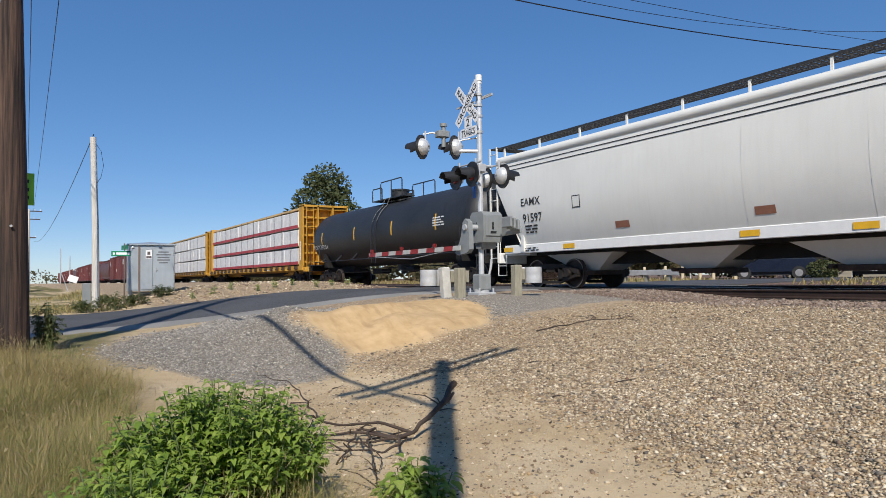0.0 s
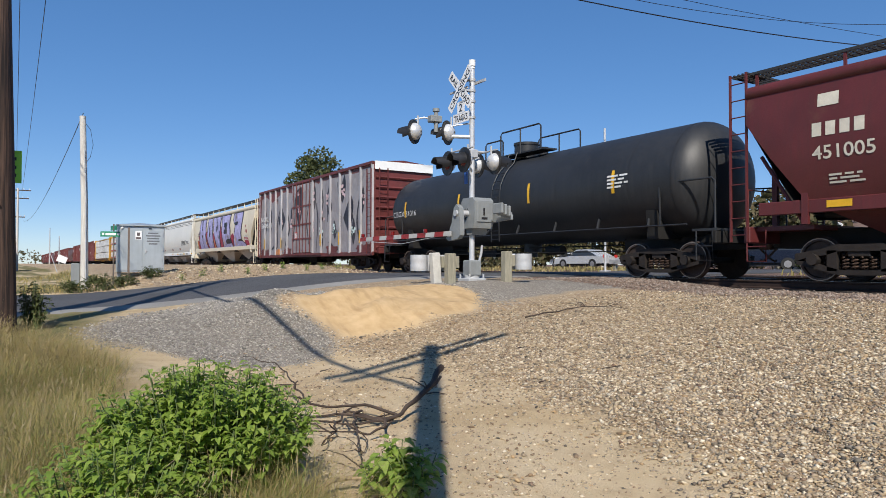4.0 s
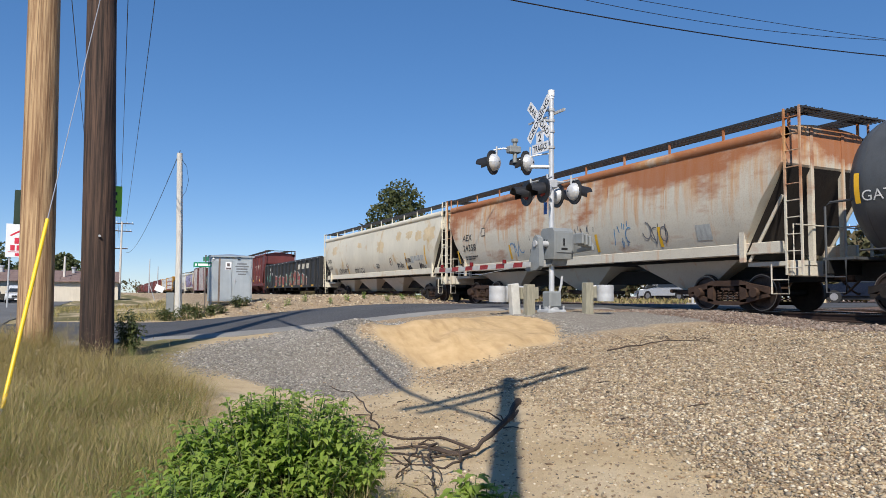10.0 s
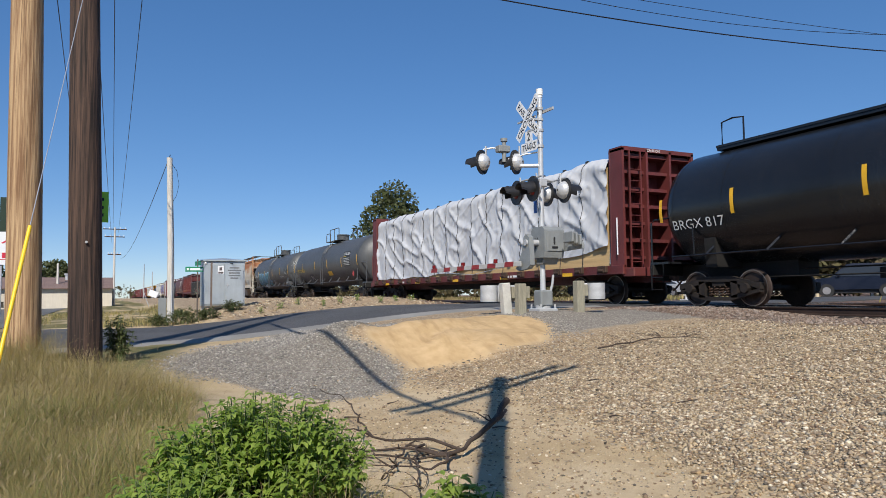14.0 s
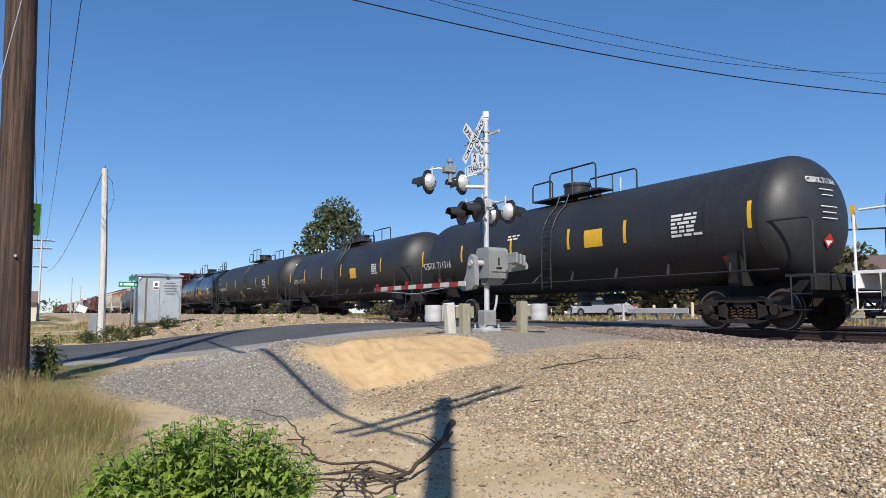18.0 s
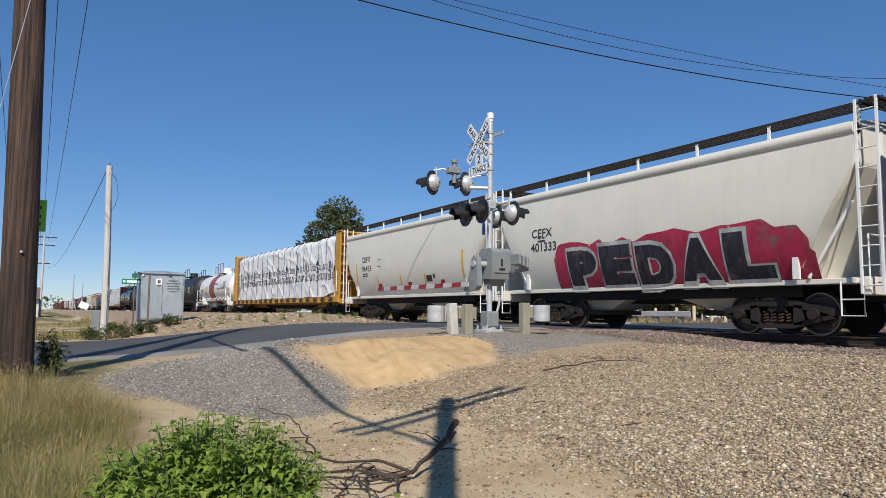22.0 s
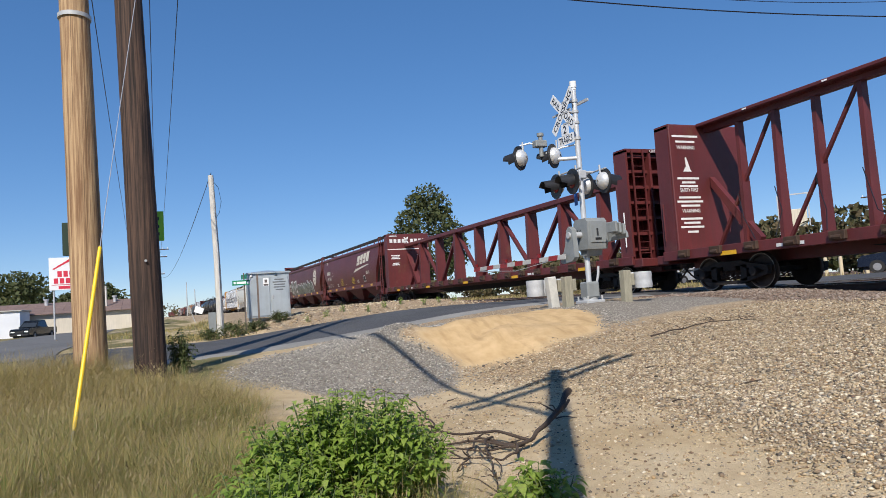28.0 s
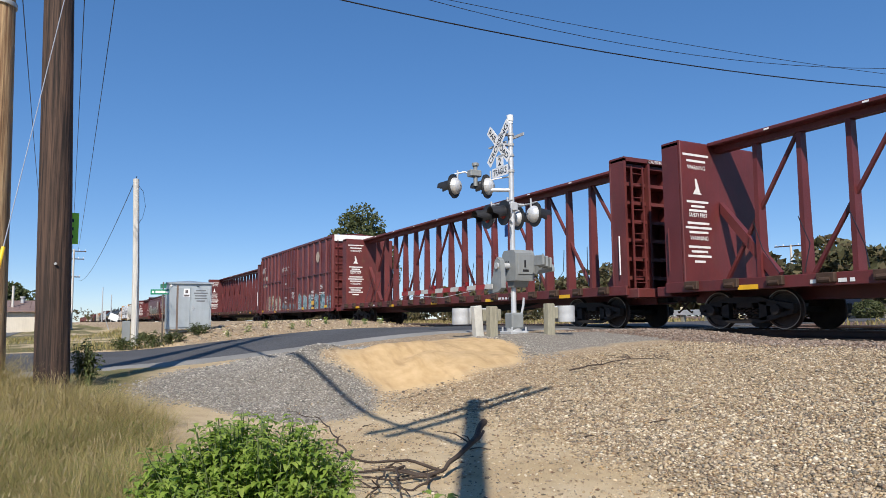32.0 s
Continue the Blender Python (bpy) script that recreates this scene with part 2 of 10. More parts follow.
# ---------------------------------------------------------------- mesh building
class MB:
    """A mesh in the making."""

    def __init__(self):
        self.v, self.f = [], []

    def add(self, verts, faces):
        n = len(self.v)
        self.v += [tuple(p) for p in verts]
        self.f += [tuple(i + n for i in q) for q in faces]
        return self

    def box(self, x0, x1, y0, y1, z0, z1, b=0.0):
        if b <= 0:
            return self.add([(x, y, z) for x in (x0, x1) for y in (y0, y1) for z in (z0, z1)],
                            [(0, 1, 3, 2), (4, 6, 7, 5), (0, 4, 5, 1), (2, 3, 7, 6), (0, 2, 6, 4), (1, 5, 7, 3)])
        b = min(b, (x1 - x0) * 0.45, (y1 - y0) * 0.45, (z1 - z0) * 0.45)
        vs, ids = [], {}
        lo, hi = (x0, y0, z0), (x1, y1, z1)
        for s in [(i, j, k) for i in (0, 1) for j in (0, 1) for k in (0, 1)]:
            for ax in range(3):
                p = [(hi[a] - b if s[a] else lo[a] + b) for a in range(3)]
                p[ax] = hi[ax] if s[ax] else lo[ax]
                ids[s, ax] = len(vs)
                vs.append(p)
        fs = []
        for ax in range(3):
            u, w = (ax + 1) % 3, (ax + 2) % 3
            for e in (0, 1):
                loop = []
                for a, c in ((0, 0), (1, 0), (1, 1), (0, 1)):
                    s = [0, 0, 0]
                    s[ax], s[u], s[w] = e, a, c
                    loop.append(ids[tuple(s), ax])
                fs.append(loop if e else loop[::-1])
            for a in (0, 1):
                for c in (0, 1):
                    s0, s1 = [0, 0, 0], [0, 0, 0]
                    s0[u], s0[w], s1[u], s1[w] = a, c, a, c
                    s1[ax] = 1
                    q = [ids[tuple(s0), u], ids[tuple(s1), u], ids[tuple(s1), w], ids[tuple(s0), w]]
                    fs.append(q if a == c else q[::-1])
        for s in [(i, j, k) for i in (0, 1) for j in (0, 1) for k in (0, 1)]:
            q = [ids[s, 0], ids[s, 1], ids[s, 2]]
            fs.append(q if (sum(s) % 2) else q[::-1])
        return self.add(vs, fs)

    def tube(self, pts, r, n=8, r2=None, caps=True):
        pts = [Vector(p) for p in pts]
        vs, fs, m = [], [], len(pts)
        for i, p in enumerate(pts):
            d = (pts[min(i + 1, m - 1)] - pts[max(i - 1, 0)]).normalized()
            a = d.cross((0, 0, 1)) if abs(d.z) < 0.95 else d.cross((1, 0, 0))
            a.normalize()
            b = d.cross(a)
            rr = r if r2 is None else r + (r2 - r) * i / (m - 1)
            vs += [p + rr * (math.cos(6.28319 * k / n) * a + math.sin(6.28319 * k / n) * b) for k in range(n)]
        for i in range(m - 1):
            fs += [(i * n + k, i * n + (k + 1) % n, (i + 1) * n + (k + 1) % n, (i + 1) * n + k) for k in range(n)]
        if caps:
            fs += [tuple(range(n))[::-1], tuple(range((m - 1) * n, m * n))]
        return self.add(vs, fs)

    def cyl(self, p, q, r, n=14, r2=None):
        return self.tube([p, q], r, n, r2)

    def prism(self, poly, y0, y1):
        """A polygon in x, z drawn out along y."""
        n = len(poly)
        return self.add([(x, y0, z) for x, z in poly] + [(x, y1, z) for x, z in poly],
                        [tuple(range(n)), tuple(range(2 * n - 1, n - 1, -1))] + [(i, i + n, (i + 1) % n + n, (i + 1) % n) for i in range(n)])

    def grid(self, fn, nu, nv, loop=False):
        vs = [fn(i / nu, j / nv) for i in range(nu + 1) for j in range(nv + 1)]
        w = nv + 1
        return self.add(vs, [(i * w + j, (i + 1) * w + j, (i + 1) * w + j + 1, i * w + j + 1) for i in range(nu) for j in range(nv)])

    def ball(self, c, rx, ry, rz, n=14, m=9):
        return self.grid(lambda u, v: (c[0] + rx * math.cos(6.28319 * u) * math.sin(3.14159 * v), c[1] + ry * math.sin(6.28319 * u) * math.sin(3.14159 * v), c[2] - rz * math.cos(3.14159 * v)), n, m)

    def moved(self, m):
        self.v = [tuple(m @ Vector(p)) for p in self.v]
        return self


def mesh_of(name, mb, m, smooth=0):
    me = bpy.data.meshes.new(name)
    me.from_pydata(mb.v, [], mb.f)
    me.materials.append(m)
    if smooth:
        me.polygons.foreach_set("use_smooth", [True] * len(me.polygons))
        me.set_sharp_from_angle(angle=radians(smooth))
    me.update()
    return me


def part(name, mb, m, parent=None, label="", smooth=40):
    ob = new(name, mb if isinstance(mb, bpy.types.Mesh) else mesh_of(name, mb, m, smooth))
    if parent is not None:
        ob.parent = parent
    return tagged(ob, label) if label else ob


def thing(name, label, category, x=0.0, y=0.0, z=0.0, rz=0.0, group="", kind=""):
    ob = new(name)
    ob.empty_display_size = 0.2
    ob.matrix_basis = pose(x, y, z, 0, 0, rz)
    return tagged(ob, label, category, group, kind)


def raw_mesh(name, verts, tris, m, smooth=False):
    """A large mesh straight from arrays of points and triangles."""
    me = bpy.data.meshes.new(name)
    verts, tris = np.asarray(verts, np.float32), np.asarray(tris, np.int32)
    me.vertices.add(len(verts))
    me.vertices.foreach_set("co", verts.ravel())
    me.loops.add(tris.size)
    me.loops.foreach_set("vertex_index", tris.ravel())
    k = tris.shape[1]
    me.polygons.add(len(tris))
    me.polygons.foreach_set("loop_start", np.arange(len(tris), dtype=np.int32) * k)
    me.polygons.foreach_set("loop_total", np.full(len(tris), k, np.int32))
    if smooth:
        me.polygons.foreach_set("use_smooth", np.ones(len(tris), bool))
    me.materials.append(m)
    me.update(calc_edges=True)
    me.validate()
    return me


_glyphs = {}


def glyphs(text, offset=0.0, shear=0.0):
    """Points and faces of a line of text one unit high, from the built-in font."""
    key = (text, offset, shear)
    if key not in _glyphs:
        cu = bpy.data.curves.new("lettering", "FONT")
        cu.body, cu.size, cu.offset, cu.shear, cu.resolution_u = text, 1.0, offset, shear, 3
        ob = bpy.data.objects.new("lettering", cu)
        me = bpy.data.meshes.new_from_object(ob)
        _glyphs[key] = ([tuple(v.co) for v in me.vertices], [tuple(p.vertices) for p in me.polygons])
        bpy.data.objects.remove(ob)
        bpy.data.curves.remove(cu)
        bpy.data.meshes.remove(me)
    return _glyphs[key]


def lettering(text, size, wide=None, offset=0.0, shear=0.0, cut=0.0, middle=False):
    """Text as a flat mesh in x, z, its lower left corner (or middle) at the origin; cut: slices of that height, to bend it."""
    vs, fs = glyphs(text, offset, shear)
    x0, x1 = min(v[0] for v in vs), max(v[0] for v in vs)
    k = size / 0.72
    kx = k if wide is None else wide / (x1 - x0)
    ox = (x1 + x0) / 2 if middle else x0
    pts = [((v[0] - ox) * kx, 0.0, v[1] * k) for v in vs]
    if cut:
        bm = bmesh.new()
        bv = [bm.verts.new(p) for p in pts]
        for f in fs:
            try:
                bm.faces.new([bv[i] for i in f])
            except ValueError:
                pass
        z = cut / 2
        while z < size * 1.3:
            bmesh.ops.bisect_plane(bm, geom=bm.verts[:] + bm.edges[:] + bm.faces[:], plane_co=(0, 0, z), plane_no=(0, 0, 1))
            z += cut
        bm.verts.index_update()
        pts, fs = [tuple(v.co) for v in bm.verts], [tuple(v.index for v in f.verts) for f in bm.faces]
        bm.free()
    mb = MB()
    mb.v, mb.f = pts, list(fs)
    return mb


def smooth_step(a, b, v):
    v = min(1.0, max(0.0, (v - a) / (b - a)))
    return v * v * (3 - 2 * v)


# ---------------------------------------------------------------- ground
TY = 15.25           # middle of the near track
TY2 = 20.0           # middle of the far track


def hill(x, y, cx, cy, rx, ry, h, turn=0.0):
    c, s = math.cos(turn), math.sin(turn)
    u, w = ((x - cx) * c + (y - cy) * s) / rx, (-(x - cx) * s + (y - cy) * c) / ry
    d = u * u + w * w
    return h * math.exp(-d * 1.4)


def ground_z(x, y):
    near = -1.18 + 0.96 * smooth_step(2.2, 12.6, y)
    road = -0.63 + 0.6 * smooth_step(0.5, 9.5, y)
    side = smooth_step(9.4, 13.2, -x)
    z = near * (1 - side) + road * side
    z += 0.22 * smooth_step(3.5, 9.0, -x) * smooth_step(4.0, 0.5, y) * (1 - side)
    z += hill(x, y, -11.4, 5.9, 1.9, 1.2, 0.16, 0.9) + hill(x, y, -11.9, 4.05, 1.3, 0.8, 0.42)
    if x < -24:
        z += (0.22 * smooth_step(2.6, 4.5, y) + 0.1) * smooth_step(24, 26.5, -x) * smooth_step(14, 10, y)
        z += hill(x, y, -45, 3.0, 4.0, 1.6, 0.4)
    z -= 0.25 * smooth_step(-1.0, -6.0, y) * smooth_step(16, 30, -x)
    if y > 11.5:
        z = max(z, -0.24) if abs(x + 19.5) > 5.5 else z
    if y > 22:
        z += (0.04 - z) * smooth_step(22, 27, y)
    lump = hill(x, y, -11.5, 6.0, 1.95, 1.35, 1.0, 0.85)
    if lump > 0.2:
        z += (abs(noise.noise((x * 1.1 + y * 0.5, y * 0.7, 2.0))) * 0.28 + noise.noise((x * 2.6, y * 2.6, 6.0)) * 0.045 - 0.03) * smooth_step(0.2, 0.6, lump)
    rough = noise.noise((x * 0.9, y * 0.9, 0.3)) * 0.03 + noise.noise((x * 3.1, y * 3.1, 5.0)) * 0.014
    ruts = 0.035 * math.sin((x * 0.78 + y * 1.2) * 3.0) * smooth_step(7.5, 5.0, -x - 0.25 * y) * smooth_step(6.5, 4.5, y)
    return z + (rough + ruts if -26 < x and y < 12.5 else 0.0)


SAND_EDGE = ((-11.51, 4.26), (-11.13, 4.59), (-10.61, 4.8), (-10.55, 5.9), (-10.86, 7.2), (-11.5, 7.79), (-12.14, 7.98), (-13.42, 7.34), (-13.0, 5.76), (-12.38, 5.01))
HEAP_EDGE = ((-12.5, 1.3), (-13.9, 2.4), (-15.4, 3.6), (-15.3, 5.2), (-13.1, 5.7), (-12.4, 5.0), (-11.5, 4.26), (-11.13, 4.59), (-10.56, 4.75), (-9.97, 4.45), (-9.63, 3.27), (-9.97, 2.08), (-11.1, 1.5))


def depth_in(edge, x, y):
    """How far inside an outline a place lies; negative outside."""
    best, odd = 9.0, False
    for (ax, ay), (bx, by) in zip(edge, edge[1:] + edge[:1]):
        dx, dy = bx - ax, by - ay
        k = min(1.0, max(0.0, ((x - ax) * dx + (y - ay) * dy) / (dx * dx + dy * dy)))
        best = min(best, math.hypot(x - ax - k * dx, y - ay - k * dy))
        if (ay > y) != (by > y) and x < ax + (y - ay) * dx / dy:
            odd = not odd
    return best if odd else -best


def zones(x, y):
    """How much of sand, grey gravel, tan ballast, brown track ballast and grassy soil lies at a place."""
    n = noise.noise((x * 0.55, y * 0.55, 9.0)) * 0.5 + noise.noise((x * 2.2, y * 2.2, 3.0)) * 0.22
    sand = gravel = 0.0
    if -17 < x < -9 and 0.5 < y < 9:
        sand = smooth_step(-0.36, -0.08, depth_in(SAND_EDGE, x, y) + n * 0.35)
        gravel = smooth_step(-0.35, 0.45, depth_in(HEAP_EDGE, x, y) + n * 1.0)
    gravel = max(gravel, smooth_step(-0.5, 0.6, -abs(x + 12.2) + 1.3 + n) * smooth_step(6.5, 8.2, y))
    line = (4.65 - 0.45 * max(0.0, x + 4.6) if x > -6.2 else 4.65 - 0.25 * (max(x, -8.3) + 6.2) + 0.45 * min(0.0, x + 8.3)) + n * 1.1
    stone = smooth_step(-0.55, 0.75, y - max(3.4, min(line, 7.8)))
    brown = smooth_step(11.0, 12.2, y + n * 0.7)
    soil = smooth_step(0.9, 0.0, y - 0.42 * (-x - 6.5) * 0.35 + n * 0.6) * smooth_step(17, 14.5, -x)
    if (x < -25 and y < 3.2) or x < -48 or y > 22.5:
        soil = max(soil, smooth_step(0.3, 0.5, 0.45 + n * 0.6))
    return sand, gravel * (1 - sand), stone * (1 - sand) * (1 - gravel), brown, soil


def spread(lo, hi, dense_lo, dense_hi, step, grow=1.18):
    out = list(np.arange(dense_lo, dense_hi, step))
    for sgn, end, start in ((-1, lo, dense_lo), (1, hi, out[-1])):
        d, p = step, start
        while (p - end) * sgn < 0:
            d = d * grow
            p = p + sgn * d
            out.append(p)
    return sorted(out)


def build_ground():
    xs, ys = spread(-2600, 2600, -25, 2, 0.17), spread(-2600, 2600, -5, 13.2, 0.17)
    w = len(ys)
    verts = [(x, y, ground_z(x, y)) for x in xs for y in ys]
    faces = [(i * w + j, (i + 1) * w + j, (i + 1) * w + j + 1, i * w + j + 1) for i in range(len(xs) - 1) for j in range(w - 1)]
    me = raw_mesh("ground", verts, faces, GROUND, True)
    z = np.array([zones(x, y) for x, y, _ in verts], np.float32)
    for k, name in enumerate(("sand", "gravel", "stone", "brown", "soil")):
        me.attributes.new(name, "FLOAT", "POINT").data.foreach_set("value", np.ascontiguousarray(z[:, k]))
    return tagged(new("ground", me), "bare tan dirt with gravel, sand and ballast beside the track", "ground", kind="structure")


def ground_mat():
    m = bpy.data.materials.new("dirt_and_ballast")
    m.use_nodes = True
    t = m.node_tree
    b = t.nodes["Principled BSDF"]
    v = _coords(t)

    def att(name):
        a = t.nodes.new("ShaderNodeAttribute")
        a.attribute_name = name
        return a.outputs["Fac"]

    def stones(scale, cols, gap_col=(0.3, 0.23, 0.15)):
        vo = _n(t, "ShaderNodeTexVoronoi", Scale=scale)
        t.links.new(v, vo.inputs["Vector"])
        sep = t.nodes.new("ShaderNodeSeparateColor")
        t.links.new(vo.outputs["Color"], sep.inputs[0])
        r = t.nodes.new("ShaderNodeValToRGB")
        while len(r.color_ramp.elements) < len(cols):
            r.color_ramp.elements.new(0.5)
        for i, (e, c) in enumerate(zip(r.color_ramp.elements, cols)):
            e.position, e.color = i / (len(cols) - 1), (*c, 1)
        t.links.new(sep.outputs[0], r.inputs[0])
        gap = _ramp(t, vo.outputs["Distance"], 0.3, 0.62)
        return _mix(t, gap, r.outputs[0], (*gap_col, 1)), vo.outputs["Distance"]

    n1, n2, n3 = _noise(t, v, 0.8, 4.0), _noise(t, v, 5.0, 5.0), _noise(t, v, 70.0, 3.0)
    dirt = _mix(t, _ramp(t, n1, 0.35, 0.65), (0.46, 0.345, 0.2, 1), (0.58, 0.46, 0.3, 1))
    dirt = _mix(t, _ramp(t, n2, 0.48, 0.72, 0, 0.45), dirt, (0.33, 0.23, 0.135, 1))
    dirt = _mix(t, _ramp(t, n3, 0.55, 0.75, 0, 0.5), dirt, (0.56, 0.48, 0.36, 1))
    st, sd = stones(27.0, ((0.58, 0.485, 0.345), (0.26, 0.195, 0.125), (0.46, 0.335, 0.185), (0.7, 0.605, 0.46), (0.16, 0.13, 0.1), (0.52, 0.405, 0.265), (0.4, 0.33, 0.235)), (0.3, 0.215, 0.135))
    gr, gd = stones(32.0, ((0.33, 0.3, 0.26), (0.19, 0.175, 0.155), (0.42, 0.385, 0.33), (0.26, 0.24, 0.21), (0.52, 0.475, 0.41)), (0.2, 0.175, 0.145))
    br, bd = stones(17.0, ((0.2, 0.11, 0.085), (0.3, 0.2, 0.15), (0.13, 0.085, 0.07), (0.36, 0.27, 0.22)), (0.12, 0.08, 0.06))
    flow = _noise(t, _coords(t, (0.5, 2.2, 1.0)), 2.6, 4.0)
    sand = _mix(t, _ramp(t, n2, 0.3, 0.7), (0.5, 0.34, 0.17, 1), (0.62, 0.44, 0.245, 1))
    sand = _mix(t, _ramp(t, flow, 0.52, 0.7, 0.0, 0.55), sand, (0.36, 0.235, 0.115, 1))
    soil = _mix(t, _ramp(t, n2, 0.35, 0.65), (0.19, 0.15, 0.07, 1), (0.11, 0.12, 0.045, 1))
    c = _mix(t, att("soil"), dirt, soil)
    c = _mix(t, _ramp(t, att("gravel"), 0.3, 0.7), c, gr)
    c = _mix(t, _ramp(t, att("stone"), 0.25, 0.75), c, st)
    c = _mix(t, _ramp(t, att("brown"), 0.3, 0.7), c, br)
    c = _mix(t, att("sand"), c, sand)
    t.links.new(c, b.inputs["Base Color"])
    b.inputs["Roughness"].default_value = 0.95
    b.inputs["Specular IOR Level"].default_value = 0.2
    h = t.nodes.new("ShaderNodeMath")
    h.operation = "MULTIPLY_ADD"
    t.links.new(sd, h.inputs[0])
    t.links.new(att("stone"), h.inputs[1])
    t.links.new(n3, h.inputs[2])
    bp = _n(t, "ShaderNodeBump", Strength=0.7, Distance=0.03)
    bp.invert = True
    t.links.new(h.outputs[0], bp.inputs["Height"])
    t.links.new(bp.outputs[0], b.inputs["Normal"])
    return m


GROUND = ground_mat()
build_ground()


def strip(name, label, m, left, right, y0, y1, step, lift, along="y", category="road"):
    """A paved strip that follows the ground; left and right: its edges as functions of the way along it."""
    mb = MB()
    ps = list(np.arange(y0, y1 + step * 0.5, step))
    nx = 8
    top = []
    for p in ps:
        for k in range(nx + 1):
            q = left(p) + (right(p) - left(p)) * k / nx
            x, y = (q, p) if along == "y" else (p, q)
            crown = 0.05 * (1 - (2 * k / nx - 1) ** 2)
            base = road_z(y) if along == "y" else ground_z(x, y)
            top.append((x, y, base + lift + crown))
    w = nx + 1
    mb.add(top, [(i * w + j, i * w + j + 1, (i + 1) * w + j + 1, (i + 1) * w + j) for i in range(len(ps) - 1) for j in range(nx)])
    n = len(mb.v)
    for i in range(len(ps) - 1):
        for j in (0, nx):
            a, c = i * w + j, (i + 1) * w + j
            mb.add([mb.v[a], mb.v[c], (mb.v[c][0], mb.v[c][1], mb.v[c][2] - 0.25), (mb.v[a][0], mb.v[a][1], mb.v[a][2] - 0.25)], [(0, 1, 2, 3)])
    return tagged(part(name, mb, m, None, "", 60), label, category, kind="structure")


def road_z(y):
    z = -0.63 + 0.6 * smooth_step(0.5, 9.5, y) - 0.2 * smooth_step(-1.0, -6.0, y)
    if y > 9.5:
        z = -0.03
    return z if y < 22 else -0.03 + 0.07 * smooth_step(22, 27, y)


def _edge(y, base, k):
    return base + 0.12 * noise.noise((y * 0.5, k, 0)) + (2.2 * smooth_step(2.0, -4.0, y)) * (1 if k > 5 else -1)


strip("road", "dark asphalt road that climbs to the level crossing", ASPHALT, lambda y: _edge(y, -23.6, 1), lambda y: _edge(y, -16.2, 7), -16, 60, 0.5, 0.035)
strip("pavement", "pale worn edge of the asphalt road", SHOULDER, lambda y: _edge(y, -16.4, 8), lambda y: _edge(y, -15.3, 7), -6, 12.5, 0.5, 0.0)
strip("road_parallel", "grey asphalt street beside the railway", mat("grey_asphalt", (0.13, 0.128, 0.125), 0.88, 0, 0.2, 0.4, bump=0.4, fine=80), lambda x: -10.5 + 0.02 * (x + 24), lambda x: -2.9 + 0.02 * (x + 24), -190, -21, 2.0, 0.03, "x")

# ---------------------------------------------------------------- tracks
def rail_mesh(x0, x1):
    sec = [(-0.07, -0.185), (0.07, -0.185), (0.07, -0.165), (0.014, -0.14), (0.014, -0.05), (0.037, -0.036), (0.037, -0.006), (0.028, 0.0), (-0.028, 0.0), (-0.037, -0.006), (-0.037, -0.036), (-0.014, -0.05), (-0.014, -0.14), (-0.07, -0.165)]
    n = len(sec)
    mb = MB().add([(x, y, z) for x in (x0, x1) for y, z in sec], [(i, (i + 1) % n, (i + 1) % n + n, i + n) for i in range(n)] + [tuple(range(n))[::-1], tuple(range(n, 2 * n))])
    return mesh_of("rail", mb, RAIL)


def build_track(y, name, label, tie_x0, tie_x1):
    tr = thing(name, label, "track", 0, y, 0, kind="structure")
    rail = rail_mesh(-700, 220)
    for s in (-0.755, 0.755):
        part("rail", rail, None, tr).location = (0, s, 0)
    head = mesh_of("rail_head", MB().box(-700, 220, -0.024, 0.024, 0.0005, 0.003), RAILTOP)
    for s in (-0.755, 0.755):
        part("rail_head", head, None, tr, "bright worn running surface").location = (0, s, 0)
    tie = mesh_of("tie", MB().box(-0.115, 0.115, -1.3, 1.3, -0.36, -0.187, 0.012), TIE)
    rnd = random.Random(3)
    x = tie_x0
    while x < tie_x1:
        if not -24.2 < x < -15.0:
            o = part("tie", tie, None, tr)
            o.location, o.rotation_euler = (x, rnd.uniform(-0.05, 0.05), rnd.uniform(-0.012, 0.006)), (0, 0, rnd.uniform(-0.02, 0.02))
        x += 0.5
    panel = mesh_of("crossing_panel", MB().box(-2.42, 2.42, -0.66, 0.66, -0.2, -0.012, 0.02), SHOULDER)
    edge = mesh_of("crossing_panel", MB().box(-2.42, 2.42, -0.32, 0.32, -0.2, -0.015, 0.02), ASPHALT)
    for x in (-21.85, -17.0):
        part("crossing_panel", panel, None, tr, "pale concrete crossing panel").location = (x, 0, 0)
        for s in (-1.14, 1.14):
            part("crossing_panel", edge, None, tr, "dark rubber crossing panel").location = (x, s, 0)
    return tr


build_track(TY, "railway_track", "rusty steel rails on dark wooden ties", -44, 16)
build_track(TY2, "railway_track_far", "second rusty track behind the train", -34, -2)


